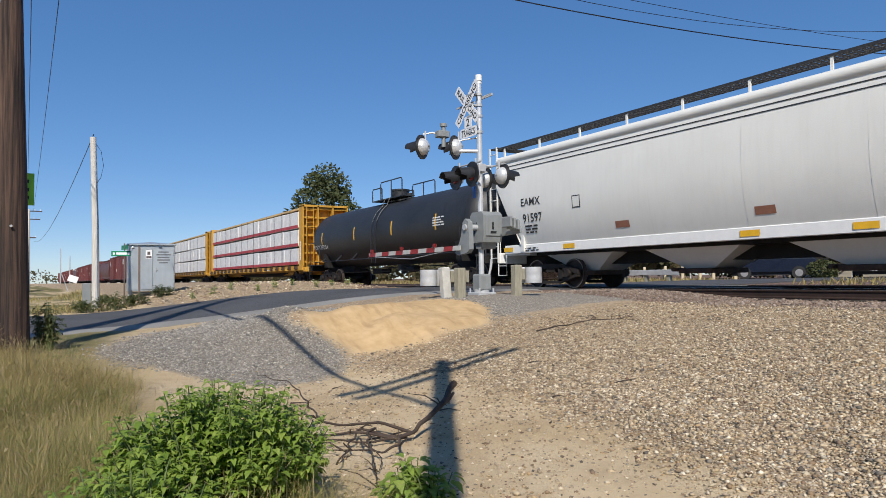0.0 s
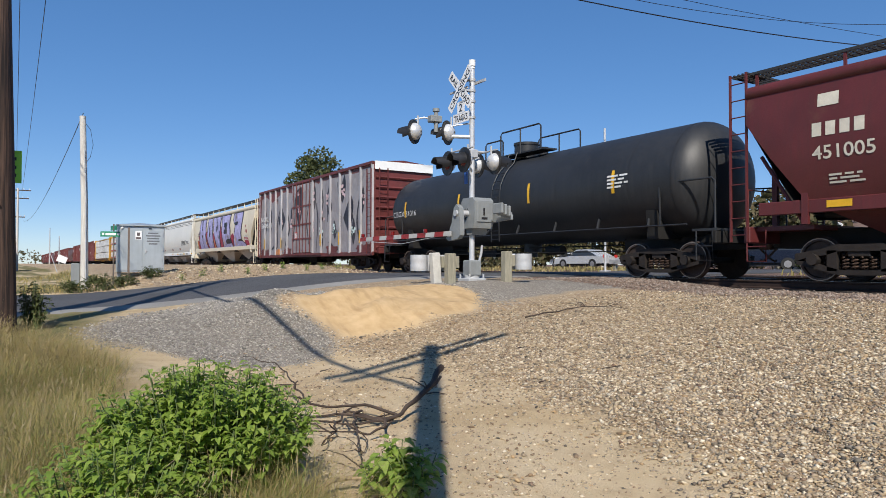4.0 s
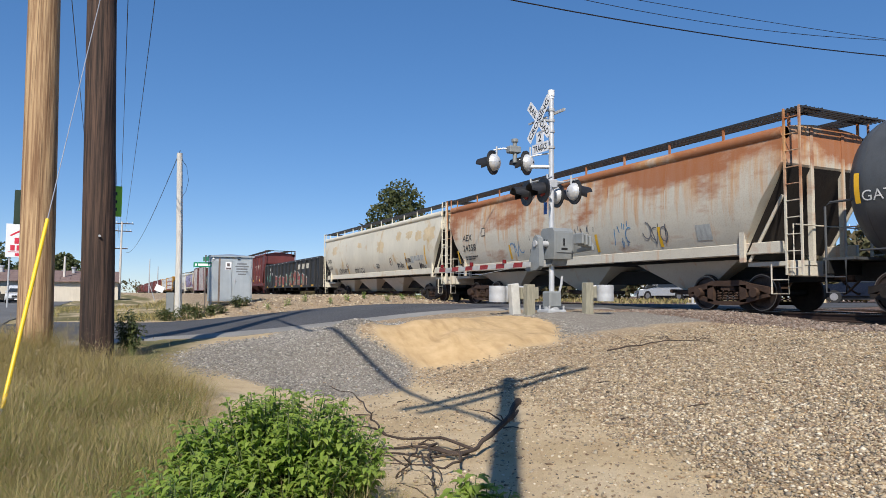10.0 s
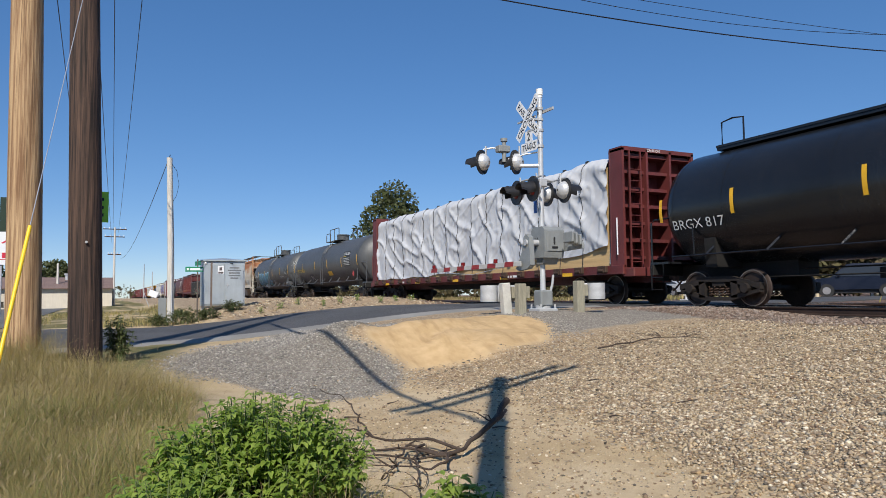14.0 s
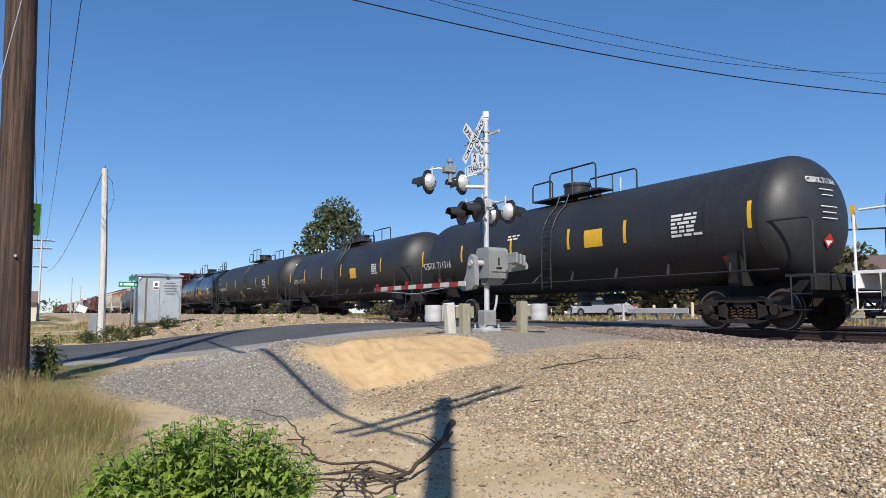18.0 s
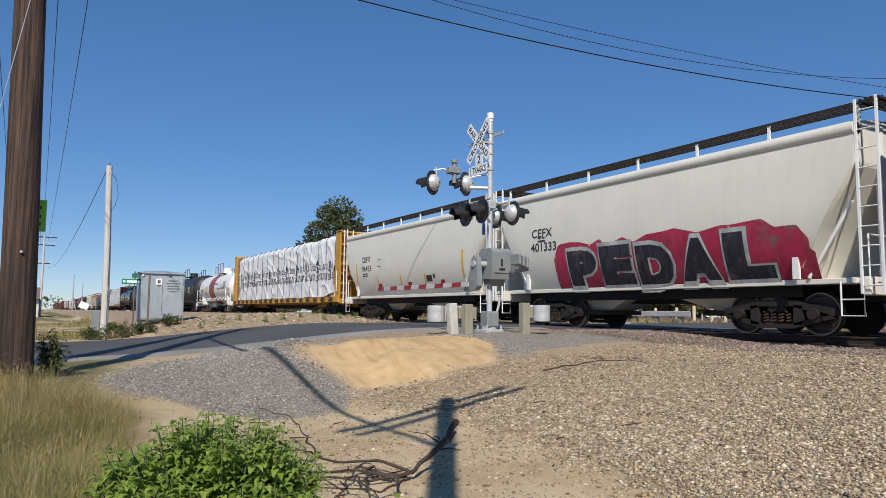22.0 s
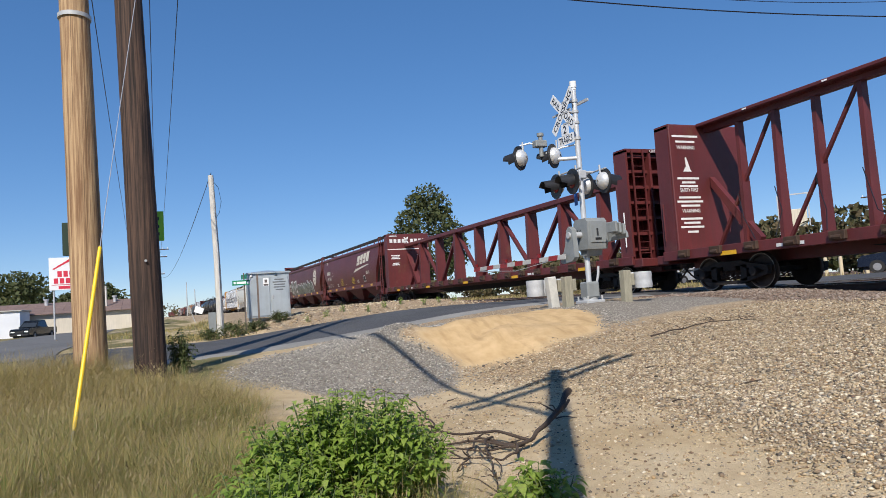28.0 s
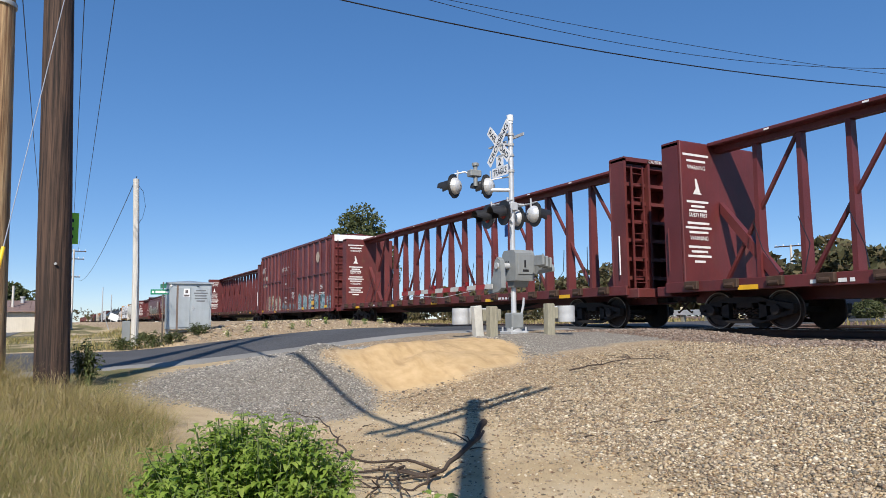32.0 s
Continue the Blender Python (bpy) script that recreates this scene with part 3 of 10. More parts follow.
# ---------------------------------------------------------------- crossing signal
def lamp_unit(parent, x, y, z, turn, lit_label):
    """A flashing light: black disc, hood, lens and pale round back; it faces its own -y."""
    m = Matrix.Translation((x, y, z)) @ Matrix.Rotation(radians(turn), 4, "Z")
    disc = MB().cyl((0, -0.015, 0), (0, 0.015, 0), 0.285, 30)
    ob = part("target_disc", disc.moved(m), BLACK, parent, "round black background disc")
    hood = MB()

    def hood_pt(u, v, r0):
        a = radians(-30 + 240 * u)
        return (r0 * math.cos(a), -0.02 - (0.34 if 0.15 < u < 0.85 else 0.2) * v, r0 * math.sin(a) - 0.05 * v)
    hood.grid(lambda u, v: hood_pt(u, v, 0.17), 20, 3)
    hood.grid(lambda u, v: hood_pt(1 - u, v, 0.162), 20, 3)
    part("hood", hood.moved(m), BLACK, ob)
    part("lens", MB().ball((0, -0.02, 0), 0.15, 0.035, 0.15, 20, 9).moved(m), LENS, ob, lit_label)
    back = MB().grid(lambda u, v: (0.2 * math.cos(6.28319 * u) * math.cos(1.45 * v), 0.015 + 0.17 * math.sin(1.45 * v), 0.2 * math.sin(6.28319 * u) * math.cos(1.45 * v)), 22, 7)
    part("lamp_housing", back.moved(m), ALU, ob, "pale domed lamp back")
    part("bracket", MB().cyl((0, 0.1, 0.16), (0, 0.1, 0.36), 0.022, 8).moved(m), STEEL, ob)


def flat_sign(name, w, h, m, turn, bevel=0.02, thick=0.006):
    return MB().prism([(-w / 2 + bevel, -h / 2), (w / 2 - bevel, -h / 2), (w / 2, -h / 2 + bevel), (w / 2, h / 2 - bevel), (w / 2 - bevel, h / 2), (-w / 2 + bevel, h / 2), (-w / 2, h / 2 - bevel), (-w / 2, -h / 2 + bevel)], -thick / 2, thick / 2).moved(Matrix.Rotation(turn, 4, "Y"))


def crossbuck(parent, x, y, z, lettered=True):
    for turn, words in ((radians(-45), "CROSSING"), (radians(45), "RAIL  ROAD")):
        at = Matrix.Translation((x, y - (0.008 if turn < 0 else 0.0), z))
        blade = part("crossbuck_blade", flat_sign("blade", 1.22, 0.23, SIGNWHITE, turn).moved(at), SIGNWHITE, parent, "white blade with black letters")
        if lettered:
            tx = lettering(words, 0.135, 1.08, 0.012, middle=True)
            tx.moved(Matrix.Translation((x, y - (0.0145 if turn < 0 else 0.0065), z)) @ Matrix.Rotation(turn, 4, "Y") @ Matrix.Translation((0, 0, -0.066)))
            part("lettering", tx, BLACK, blade)


def build_signal():
    bx, by = -13.22, 9.02
    g = thing("crossing_signal", "aluminium level crossing signal mast with lowered gate and flashing lights", "crossing signal", bx, by, 0.0)
    part("mast", MB().cyl((0, 0, 0.05), (0, 0, 4.92), 0.062, 18), ALU, g, "round silver mast")
    part("mast_cap", MB().cyl((0, 0, 4.92), (0, 0, 5.06), 0.078, 18).cyl((0, 0, 4.86), (0, 0, 4.9), 0.07, 18), WHITE, g)
    base = MB().box(-0.24, 0.24, -0.24, 0.24, -0.06, 0.03, 0.02).cyl((0, 0, 0.03), (0, 0, 0.1), 0.17, 18).cyl((0, 0, 0.1), (0, 0, 0.35), 0.1, 18, 0.075)
    part("base_plate", base, STEEL, g)
    for a, c in ((-0.19, -0.19), (0.19, -0.19), (-0.19, 0.19), (0.19, 0.19)):
        part("bolt", MB().cyl((a, c, 0.03), (a, c, 0.12), 0.022, 6), STEEL, g)
    jb = part("junction_box", MB().box(-0.15, 0.17, -0.16, 0.16, 0.06, 0.44, 0.03), GREYBOX, g, "grey junction box at the foot of the mast")
    part("lid", MB().box(0.17, 0.185, -0.13, 0.13, 0.1, 0.4, 0.01), GREYBOX, jb)
    part("conduit", MB().tube([(0.1, 0.14, 0.42), (0.12, 0.18, 0.6), (0.12, 0.2, 0.78)], 0.028, 8), STEEL, g)
    # signs
    crossbuck(g, -0.2, -0.2, 4.4)
    tp = part("track_count_sign", flat_sign("t", 0.68, 0.23, SIGNWHITE, 0).moved(Matrix.Translation((-0.16, -0.2, 3.73))), SIGNWHITE, g, "white sign with black letters")
    part("lettering", lettering("TRACKS", 0.15, 0.56, 0.012, middle=True).moved(Matrix.Translation((-0.16, -0.2065, 3.66))), BLACK, tp)
    tq = part("track_count_sign", flat_sign("t", 0.3, 0.28, SIGNWHITE, 0).moved(Matrix.Translation((-0.16, -0.204, 3.97))), SIGNWHITE, g, "small white sign with a black figure")
    part("lettering", lettering("2", 0.18, 0.13, 0.012, middle=True).moved(Matrix.Translation((-0.16, -0.2105, 3.88))), BLACK, tq)
    for z in (4.6, 4.35, 4.1, 3.73):
        part("clamp", MB().cyl((0, 0, z - 0.03), (0, 0, z + 0.03), 0.082, 16).box(-0.2, 0.02, -0.215, -0.05, z - 0.02, z + 0.02), STEEL, g)
    part("bracket", MB().box(-0.05, 0.42, 0.06, 0.1, 4.5, 4.56).box(-0.75, 0.0, -0.14, -0.1, 4.4, 4.44), STEEL, g, "flat steel sign arm")
    part("blue_notice", MB().box(-0.2, -0.075, -0.08, -0.07, 2.2, 2.48, 0.003), BLUE, g, "small blue notice")
    # upper lights on an arm towards the side street
    part("lamp_arm", MB().tube([(0, 0, 3.28), (-0.3, -0.42, 3.3), (-0.38, -0.52, 3.32), (-0.42, -0.58, 3.42)], 0.045, 10).tube([(0, 0, 3.6), (-0.2, -0.28, 3.56), (-0.42, -0.6, 3.46)], 0.018, 8), ALU, g)
    part("terminal_box", MB().box(-0.6, -0.4, -0.85, -0.55, 3.62, 3.78, 0.02).cyl((-0.48, -0.68, 3.4), (-0.48, -0.68, 3.9), 0.05, 12).cyl((-0.48, -0.68, 3.88), (-0.48, -0.68, 3.95), 0.08, 12), GREYBOX, g)
    part("lamp_arm", MB().tube([(-0.5, -0.7, 3.68), (-0.62, -0.9, 3.74), (-0.72, -1.1, 3.7)], 0.02, 8), ALU, g)
    lamp_unit(g, -0.4, -0.42, 3.4, -58, "unlit dark red lens")
    lamp_unit(g, -0.7, -1.14, 3.4, -58, "unlit dark red lens")
    # lower lights: a pair for the road, a pair for the far side
    part("lamp_bracket", MB().box(-0.12, 0.12, -0.1, 0.1, 2.78, 2.98, 0.02).cyl((-0.5, -0.3, 2.95), (0.5, -0.3, 2.95), 0.022, 8).cyl((-0.5, 0.35, 2.95), (0.5, 0.35, 2.95), 0.022, 8).cyl((0, -0.3, 2.95), (0, 0.35, 2.95), 0.03, 8), STEEL, g)
    for dx in (-0.38, 0.3):
        lamp_unit(g, dx, -0.42, 2.68, -4, "dark red lens")
        lamp_unit(g, dx + 0.1, 0.36, 2.68, 176, "lens that faces the track")
    # gate mechanism
    gm = part("gate_mechanism", MB().prism([(-0.2, 1.16), (0.3, 1.16), (0.34, 1.3), (0.34, 1.78), (0.26, 1.86), (-0.12, 1.86), (-0.2, 1.78)], -0.16, 0.36), GREYBOX, g, "grey gate machine box")
    part("door", MB().box(0.342, 0.36, -0.1, 0.32, 1.3, 1.76, 0.01), GREYBOX, gm)
    part("door_handle", MB().box(0.36, 0.39, 0.06, 0.1, 1.46, 1.62, 0.008), BLACK, gm)
    part("door_vent", MB().box(0.361, 0.366, 0.02, 0.18, 1.36, 1.41), BLACK, gm)
    for k in (0, 1):
        part("hazard_stripe", MB().prism([(-0.15 + 0.1 * k, 1.36), (-0.125 + 0.1 * k, 1.36), (-0.015 + 0.1 * k, 1.62), (-0.04 + 0.1 * k, 1.62)], -0.167, -0.163), BLACK, gm)
    part("machine_foot", MB().prism([(-0.1, 1.16), (0.2, 1.16), (0.14, 1.02), (-0.06, 1.02)], -0.1, 0.3), GREYBOX, gm)
    part("support_arm", MB().prism([(0.2, 1.24), (0.16, 1.62), (0.04, 1.7), (-0.06, 1.62), (-0.14, 1.3), (-0.3, 1.02), (-0.4, 0.94), (-0.3, 0.88), (0.1, 0.92), (0.2, 1.0)], -0.46, -0.34), GREYBOX, g, "cast gate arm carrier")
    part("support_arm", MB().prism([(0.1, 1.5), (0.9, 1.5), (0.95, 1.42), (0.95, 1.34), (0.1, 1.3)], 0.4, 0.46), GREYBOX, g, "cast counterweight lever")
    part("pivot", MB().cyl((0.06, -0.5, 1.5), (0.06, 0.5, 1.5), 0.07, 12), STEEL, g)
    for k in range(3):
        part("counterweight", MB().box(0.66 + 0.03 * k, 1.02, 0.1 + 0.1 * k, 0.16 + 0.1 * k, 1.46 - 0.03 * k, 1.7 - 0.03 * k, 0.02), GREYBOX, g, "grey steel counterweight")
    arm = part("gate_arm", MB().box(-4.9, -0.05, -0.545, -0.525, 0.985, 1.095, 0.004), mat("worn_white_sheet", (0.5, 0.49, 0.46), 0.55, 0, 0.15, 4, 0.4, (0.3, 0.28, 0.25)), g, "gate arm with red and white stripes")
    worn_red = mat("worn_red_sheet", (0.3, 0.025, 0.022), 0.5, 0, 0.2, 4)
    for k in range(6):
        x = -4.88 + k * 0.82
        part("red_stripe", MB().prism([(x, 0.984), (x + 0.4, 0.984), (x + 0.43, 1.096), (x + 0.03, 1.096)], -0.5475, -0.5455), worn_red, arm)
    for x in (-4.7, -2.9, -1.2):
        part("gate_lamp", MB().cyl((x, -0.535, 1.1), (x, -0.535, 1.19), 0.05, 12), LENS, arm)
    part("arm_truss", MB().tube([(-0.6, -0.53, 1.0), (-2.4, -0.53, 0.86), (-4.6, -0.53, 0.98)], 0.008, 5), STEEL, arm)
    return g


build_signal()


def build_far_signal():
    g = thing("crossing_signal", "crossing signal mast beyond the tracks with one lit red lamp", "crossing signal", -24.6, 24.6, 0.0)
    part("mast", MB().cyl((0, 0, 0), (0, 0, 7.0), 0.06, 12), ALU, g)
    part("base_plate", MB().box(-0.2, 0.2, -0.2, 0.2, -0.02, 0.06, 0.02), STEEL, g)
    for dx in (-0.42, 0.42):
        lamp_unit(g, dx, -0.3, 2.9, 0, "red lens")
    part("lit_lens", MB().ball((0.42, -0.345, 2.9), 0.14, 0.03, 0.14, 16, 8), mat("lit_red_lens", (0.9, 0.02, 0.02), 0.3, glow=1.2), g, "glowing red lens")
    part("lamp_bracket", MB().cyl((-0.6, -0.15, 3.15), (0.6, -0.15, 3.15), 0.025, 8), STEEL, g)
    part("sensor_arm", MB().box(-0.3, 0.35, -0.03, 0.03, 5.3, 5.38), STEEL, g)


build_far_signal()


def guard_rail(label, drum, beam, posts):
    """A short corrugated beam whose curled end faces the road; posts: x, y, height, pale or brown."""
    x0, y0 = posts[0][:2]
    z = ground_z(x0, y0)
    g = thing("guard_rail", label, "guard rail", x0, y0, z, group="guard rails at the signal")
    wave = [0.0, 0.035, 0.05, 0.035, 0.0, 0.0, 0.035, 0.05, 0.035, 0.0]
    dx, dy, facing = drum

    def curl(u, v, off):
        r = 0.19 + off + wave[int(round(v * 9))] * 0.12
        a = radians(facing - 110 + 220 * u)
        return (dx - x0 + r * math.cos(a), dy - y0 + r * math.sin(a), 0.27 + 0.36 * v)
    part("end_cap", MB().grid(lambda u, v: curl(u, v, 0.0), 18, 9).grid(lambda u, v: curl(1 - u, v, -0.006), 18, 9), STEEL, g, "curled galvanised beam end")
    p, q = beam

    def rail(u, v, off):
        return (p[0] + (q[0] - p[0]) * u - x0 + wave[int(round(v * 9))] * 0.5 + off, p[1] + (q[1] - p[1]) * u - y0, 0.27 + 0.36 * v)
    part("beam", MB().grid(lambda u, v: rail(u, v, 0.0), 4, 9).grid(lambda u, v: rail(1 - u, v, -0.006), 4, 9), STEEL, g, "galvanised corrugated steel beam")
    for x, y, h, lean, mt in posts:
        part("post", MB().box(-0.09, 0.09, -0.1, 0.1, -0.3, h, 0.015).moved(Matrix.Translation((x - x0, y - y0, 0)) @ Matrix.Rotation(lean, 4, "X")), mt, g, "weathered square timber post")
        part("spacer_block", MB().box(-0.07, 0.07, 0.1, 0.2, 0.34, 0.6, 0.01).moved(Matrix.Translation((x - x0, y - y0, 0))), WOODPOST, g)
    return g


PALEPOST = mat("pale_post", (0.5, 0.49, 0.45), 0.8, 0, 0.15, 6)
guard_rail("short galvanised guard rail with a curled end before the signal", (-13.5, 7.78, -30), ((-13.6, 7.95), (-12.95, 8.4)), ((-13.18, 8.04, 0.68, 0.08, PALEPOST), (-12.86, 8.2, 0.66, 0.0, WOODPOST)))
guard_rail("short galvanised guard rail with a curled end behind the signal", (-12.5, 9.95, -30), ((-12.75, 9.6), (-12.62, 9.9)), ((-12.6, 9.55, 0.68, 0.0, WOODPOST),))


# ---------------------------------------------------------------- cabinet, street sign, poles
def build_cabinet():
    g = thing("signal_cabinet", "grey metal railway signal cabinet with double doors on short legs", "cabinet", -28.7, 4.2, -0.12, -4)
    part("body", MB().box(-0.75, 0.72, -0.8, 0.8, 0.14, 1.86, 0.015), CABINET, g, "grey sheet metal body")
    roof = MB().add([(-0.82, -0.86, 1.86), (0.79, -0.86, 1.86), (0.79, 0.86, 1.86), (-0.82, 0.86, 1.86), (-0.82, -0.86, 1.91), (0.79, -0.86, 1.91), (0.79, 0.86, 1.91), (-0.82, 0.86, 1.91), (0, 0, 2.02)],
                    [(3, 2, 1, 0), (0, 1, 5, 4), (1, 2, 6, 5), (2, 3, 7, 6), (3, 0, 4, 7), (4, 5, 8), (5, 6, 8), (6, 7, 8), (7, 4, 8)])
    part("roof", roof, CABINET, g, "low pitched metal roof with a lip")
    for y0, y1 in ((-0.78, 0.02), (0.06, 0.74)):
        d = part("door", MB().box(0.72, 0.745, y0, y1, 0.2, 1.72, 0.008), CABINET, g)
        for z in (0.4, 1.0, 1.55):
            part("hinge", MB().cyl((0.75, (y1 if y0 > 0 else y0) , z - 0.05), (0.75, (y1 if y0 > 0 else y0), z + 0.05), 0.018, 8), STEEL, d)
    part("door_handle", MB().box(0.745, 0.78, 0.12, 0.16, 0.86, 1.02, 0.01).box(0.745, 0.77, 0.1, 0.2, 0.92, 0.96, 0.008), STEEL, g)
    part("notice", MB().box(0.746, 0.752, -0.22, 0.0, 1.36, 1.68, 0.002), SIGNWHITE, g, "white notice with dark print")
    part("notice_print", MB().box(0.753, 0.755, -0.2, -0.02, 1.38, 1.45).box(0.753, 0.755, -0.16, -0.06, 1.5, 1.62), mat("dark_print", (0.1, 0.08, 0.08), 0.7), g)
    for k, w in enumerate((0.36, 0.5, 0.42, 0.44, 0.3)):
        part("print_line", MB().box(0.746, 0.749, 0.4 - w / 2, 0.4 + w / 2, 1.58 - 0.1 * k, 1.63 - 0.1 * k), mat("grey_print", (0.16, 0.17, 0.18), 0.7), g, "dark stencilled line")
    part("lamp", MB().ball((0.74, -0.66, 1.78), 0.04, 0.05, 0.05, 10, 7), WHITE, g)
    part("vent", MB().box(0.746, 0.752, 0.24, 0.34, 1.76, 1.79), BLACK, g)
    for x in (-0.68, 0.62):
        for y in (-0.72, 0.72):
            part("leg", MB().box(x - 0.04, x + 0.04, y - 0.04, y + 0.04, -0.25, 0.14), STEEL, g)
    part("cross_beam", MB().box(0.3, 0.36, -0.7, 0.7, 0.04, 0.12), STEEL, g)


build_cabinet()


def build_street_sign():
    g = thing("street_sign", "green street name sign on a thin steel post", "street sign", -26.2, 3.0, ground_z(-26.2, 3.0))
    part("post", MB().cyl((0, 0, -0.2), (0, 0, 2.1), 0.024, 8), mat("brown_post", (0.16, 0.13, 0.11), 0.7, 0.2), g)
    s = part("name_plate", MB().box(0.0, 0.012, -0.42, 0.2, 1.66, 1.84, 0.004).moved(pose(0.03, 0, 0, 0, 0, -14)), GREEN, g, "green plate with white lettering")
    for a, w in ((-0.37, 0.07), (-0.26, 0.33), (0.1, 0.08)):
        part("print_bar", MB().box(0.013, 0.016, a, a + w, 1.71, 1.79).moved(pose(0.03, 0, 0, 0, 0, -14)), SIGNWHITE, s)
    part("name_plate", MB().box(-0.3, 0.3, -0.006, 0.006, 1.88, 2.04, 0.004).moved(pose(0, 0, 0, 0, 0, 12)), GREEN, g, "edge-on green plate")


build_street_sign()
g = thing("sign_post", "bare square steel sign post", "post", -26.0, 3.45, ground_z(-26, 3.45))
part("post", MB().box(-0.03, 0.03, -0.03, 0.03, -0.2, 1.9), mat("rusty_post", (0.2, 0.15, 0.12), 0.8, 0.2), g)


def build_white_pole():
    g = thing("service_pole", "thin weathered pale wooden service pole", "pole", -25.9, 2.1, ground_z(-25.9, 2.1))
    part("shaft", MB().tube([(0, 0, -0.4), (0.0, -0.03, 2.6), (0.0, -0.12, 5.75)], 0.125, 14, 0.095), GREYPOLE, g)
    part("conduit", MB().tube([(0.12, 0.03, 0), (0.12, 0.0, 3.0), (0.1, -0.06, 4.6)], 0.02, 6), STEEL, g)
    part("meter_box", MB().box(-0.14, 0.0, -0.4, -0.14, 0.15, 0.85, 0.02), GREYBOX, g, "grey utility box")
    part("wire_loop", MB().tube([(0.05, -0.1, 5.6), (0.05, 0.12, 5.3), (0.05, 0.2, 4.8), (0.05, 0.12, 4.4), (0.05, 0.0, 4.2)], 0.008, 5), CABLE, g)


build_white_pole()


def wood_pole(x, y, h, r0, r1, m, lean, label):
    z = ground_z(x, y)
    g = thing("utility_pole", label, "utility pole", x, y, z, group="utility poles by the grass")
    rnd = random.Random(int(h * 10))
    def ring(u, v):
        zz = -0.5 + (h + 0.5) * v
        r = (r0 + (r1 - r0) * v) * (1 + 0.035 * noise.noise((math.cos(6.28 * u) * 2 + h, math.sin(6.28 * u) * 2, zz * 0.35)) + 0.02 * noise.noise((math.cos(6.28 * u) * 6, math.sin(6.28 * u) * 6 + h, zz * 0.5)))
        return (r * math.cos(6.28319 * u) + lean[0] * zz, r * math.sin(6.28319 * u) + lean[1] * zz, zz)
    part("shaft", MB().grid(ring, 28, 46).add([ring(k / 28, 1.0) for k in range(28)], [tuple(range(28))]), m, g, "round wooden shaft with long grain cracks")
    return g


pd = wood_pole(-12.0, -0.13, 11.5, 0.245, 0.18, POLE_DARK, (0.0, -0.022), "dark creosoted wooden utility pole in tall grass")
for z, a in ((1.9, 0.4),):
    part("pole_tag", MB().cyl((0.25, 0.05 * a - 0.022 * z, z), (0.275, 0.055 * a - 0.022 * z, z), 0.02, 8), STEEL, pd)
sg = part("notice_board", MB().box(-0.3, -0.27, -0.12, 0.27, 2.26, 2.75, 0.006), LIME, pd, "lime green notice fixed behind the pole")
for z in (2.35, 2.47, 2.6):
    part("print_bar", MB().box(-0.269, -0.265, 0.12, 0.2, z, z + 0.05), DKGREEN, sg)
part("crossarm", MB().box(-0.06, 0.06, -1.2, 1.2, 10.3, 10.43, 0.01).moved(Matrix.Translation((0, -0.22, 0))), POLE_DARK, pd)
pl = wood_pole(-12.86, -1.04, 12.0, 0.265, 0.2, POLE_TAN, (0.0, -0.0143), "new pale brown pine utility pole with a guy wire")
part("notice_board", MB().box(-0.3, -0.27, -0.4, 0.0, 2.06, 2.62, 0.006), DKGREEN, pl, "dark back of a small sign")
part("pole_band", MB().cyl((0, -0.09, 6.05), (0, -0.09, 6.12), 0.26, 20), STEEL, pl)


def build_guy():
    foot = Vector((-7.18, -0.885, ground_z(-7.18, -0.885)))
    low, high = Vector((-7.4, -0.78, -0.66)), Vector((-8.26, -0.57, 1.09))
    g = thing("guy_wire", "steel guy wire with a yellow plastic guard", "guy wire", *foot)
    d = (high - low).normalized()
    top = high + d * 9.4
    part("strand", MB().tube([tuple(low - foot), tuple(top - foot)], 0.005, 5), STRAND, g)
    part("guard", MB().tube([tuple(low - d * 0.05 - foot), tuple(high - foot)], 0.02, 10), GUYYEL, g, "bright yellow plastic tube")
    part("anchor_rod", MB().tube([(0, 0, -0.2), tuple(low - foot)], 0.012, 6), STEEL, g)


build_guy()


def rear_pole():
    """The pole behind the camera, whose shadow with its double arm falls on the gravel."""
    x, y = 1.25, -0.76
    z = -1.15
    g = thing("utility_pole", "tall wooden utility pole with double crossarms", "utility pole", x, y, z, group="utility poles by the grass")
    part("shaft", MB().tube([(0, 0, -0.5), (0, 0, 11.35)], 0.17, 20, 0.125), POLE_DARK, g)
    for dy in (-0.17, 0.17):
        part("crossarm", MB().box(-1.95, 1.7, dy - 0.05, dy + 0.05, 10.62, 10.75, 0.008).moved(Matrix.Rotation(radians(110), 4, "Z")), POLE_DARK, g)
    return g


rear_pole()


def wires(name, label, spans, r):
    g = thing(name, label, "cable")
    for p, q, sag in spans:
        p, q = Vector(p), Vector(q)
        pts = [p.lerp(q, k / 24) - Vector((0, 0, sag * 4 * (k / 24) * (1 - k / 24))) for k in range(25)]
        part("cable", MB().tube(pts, r, 5), CABLE, g)
    return g

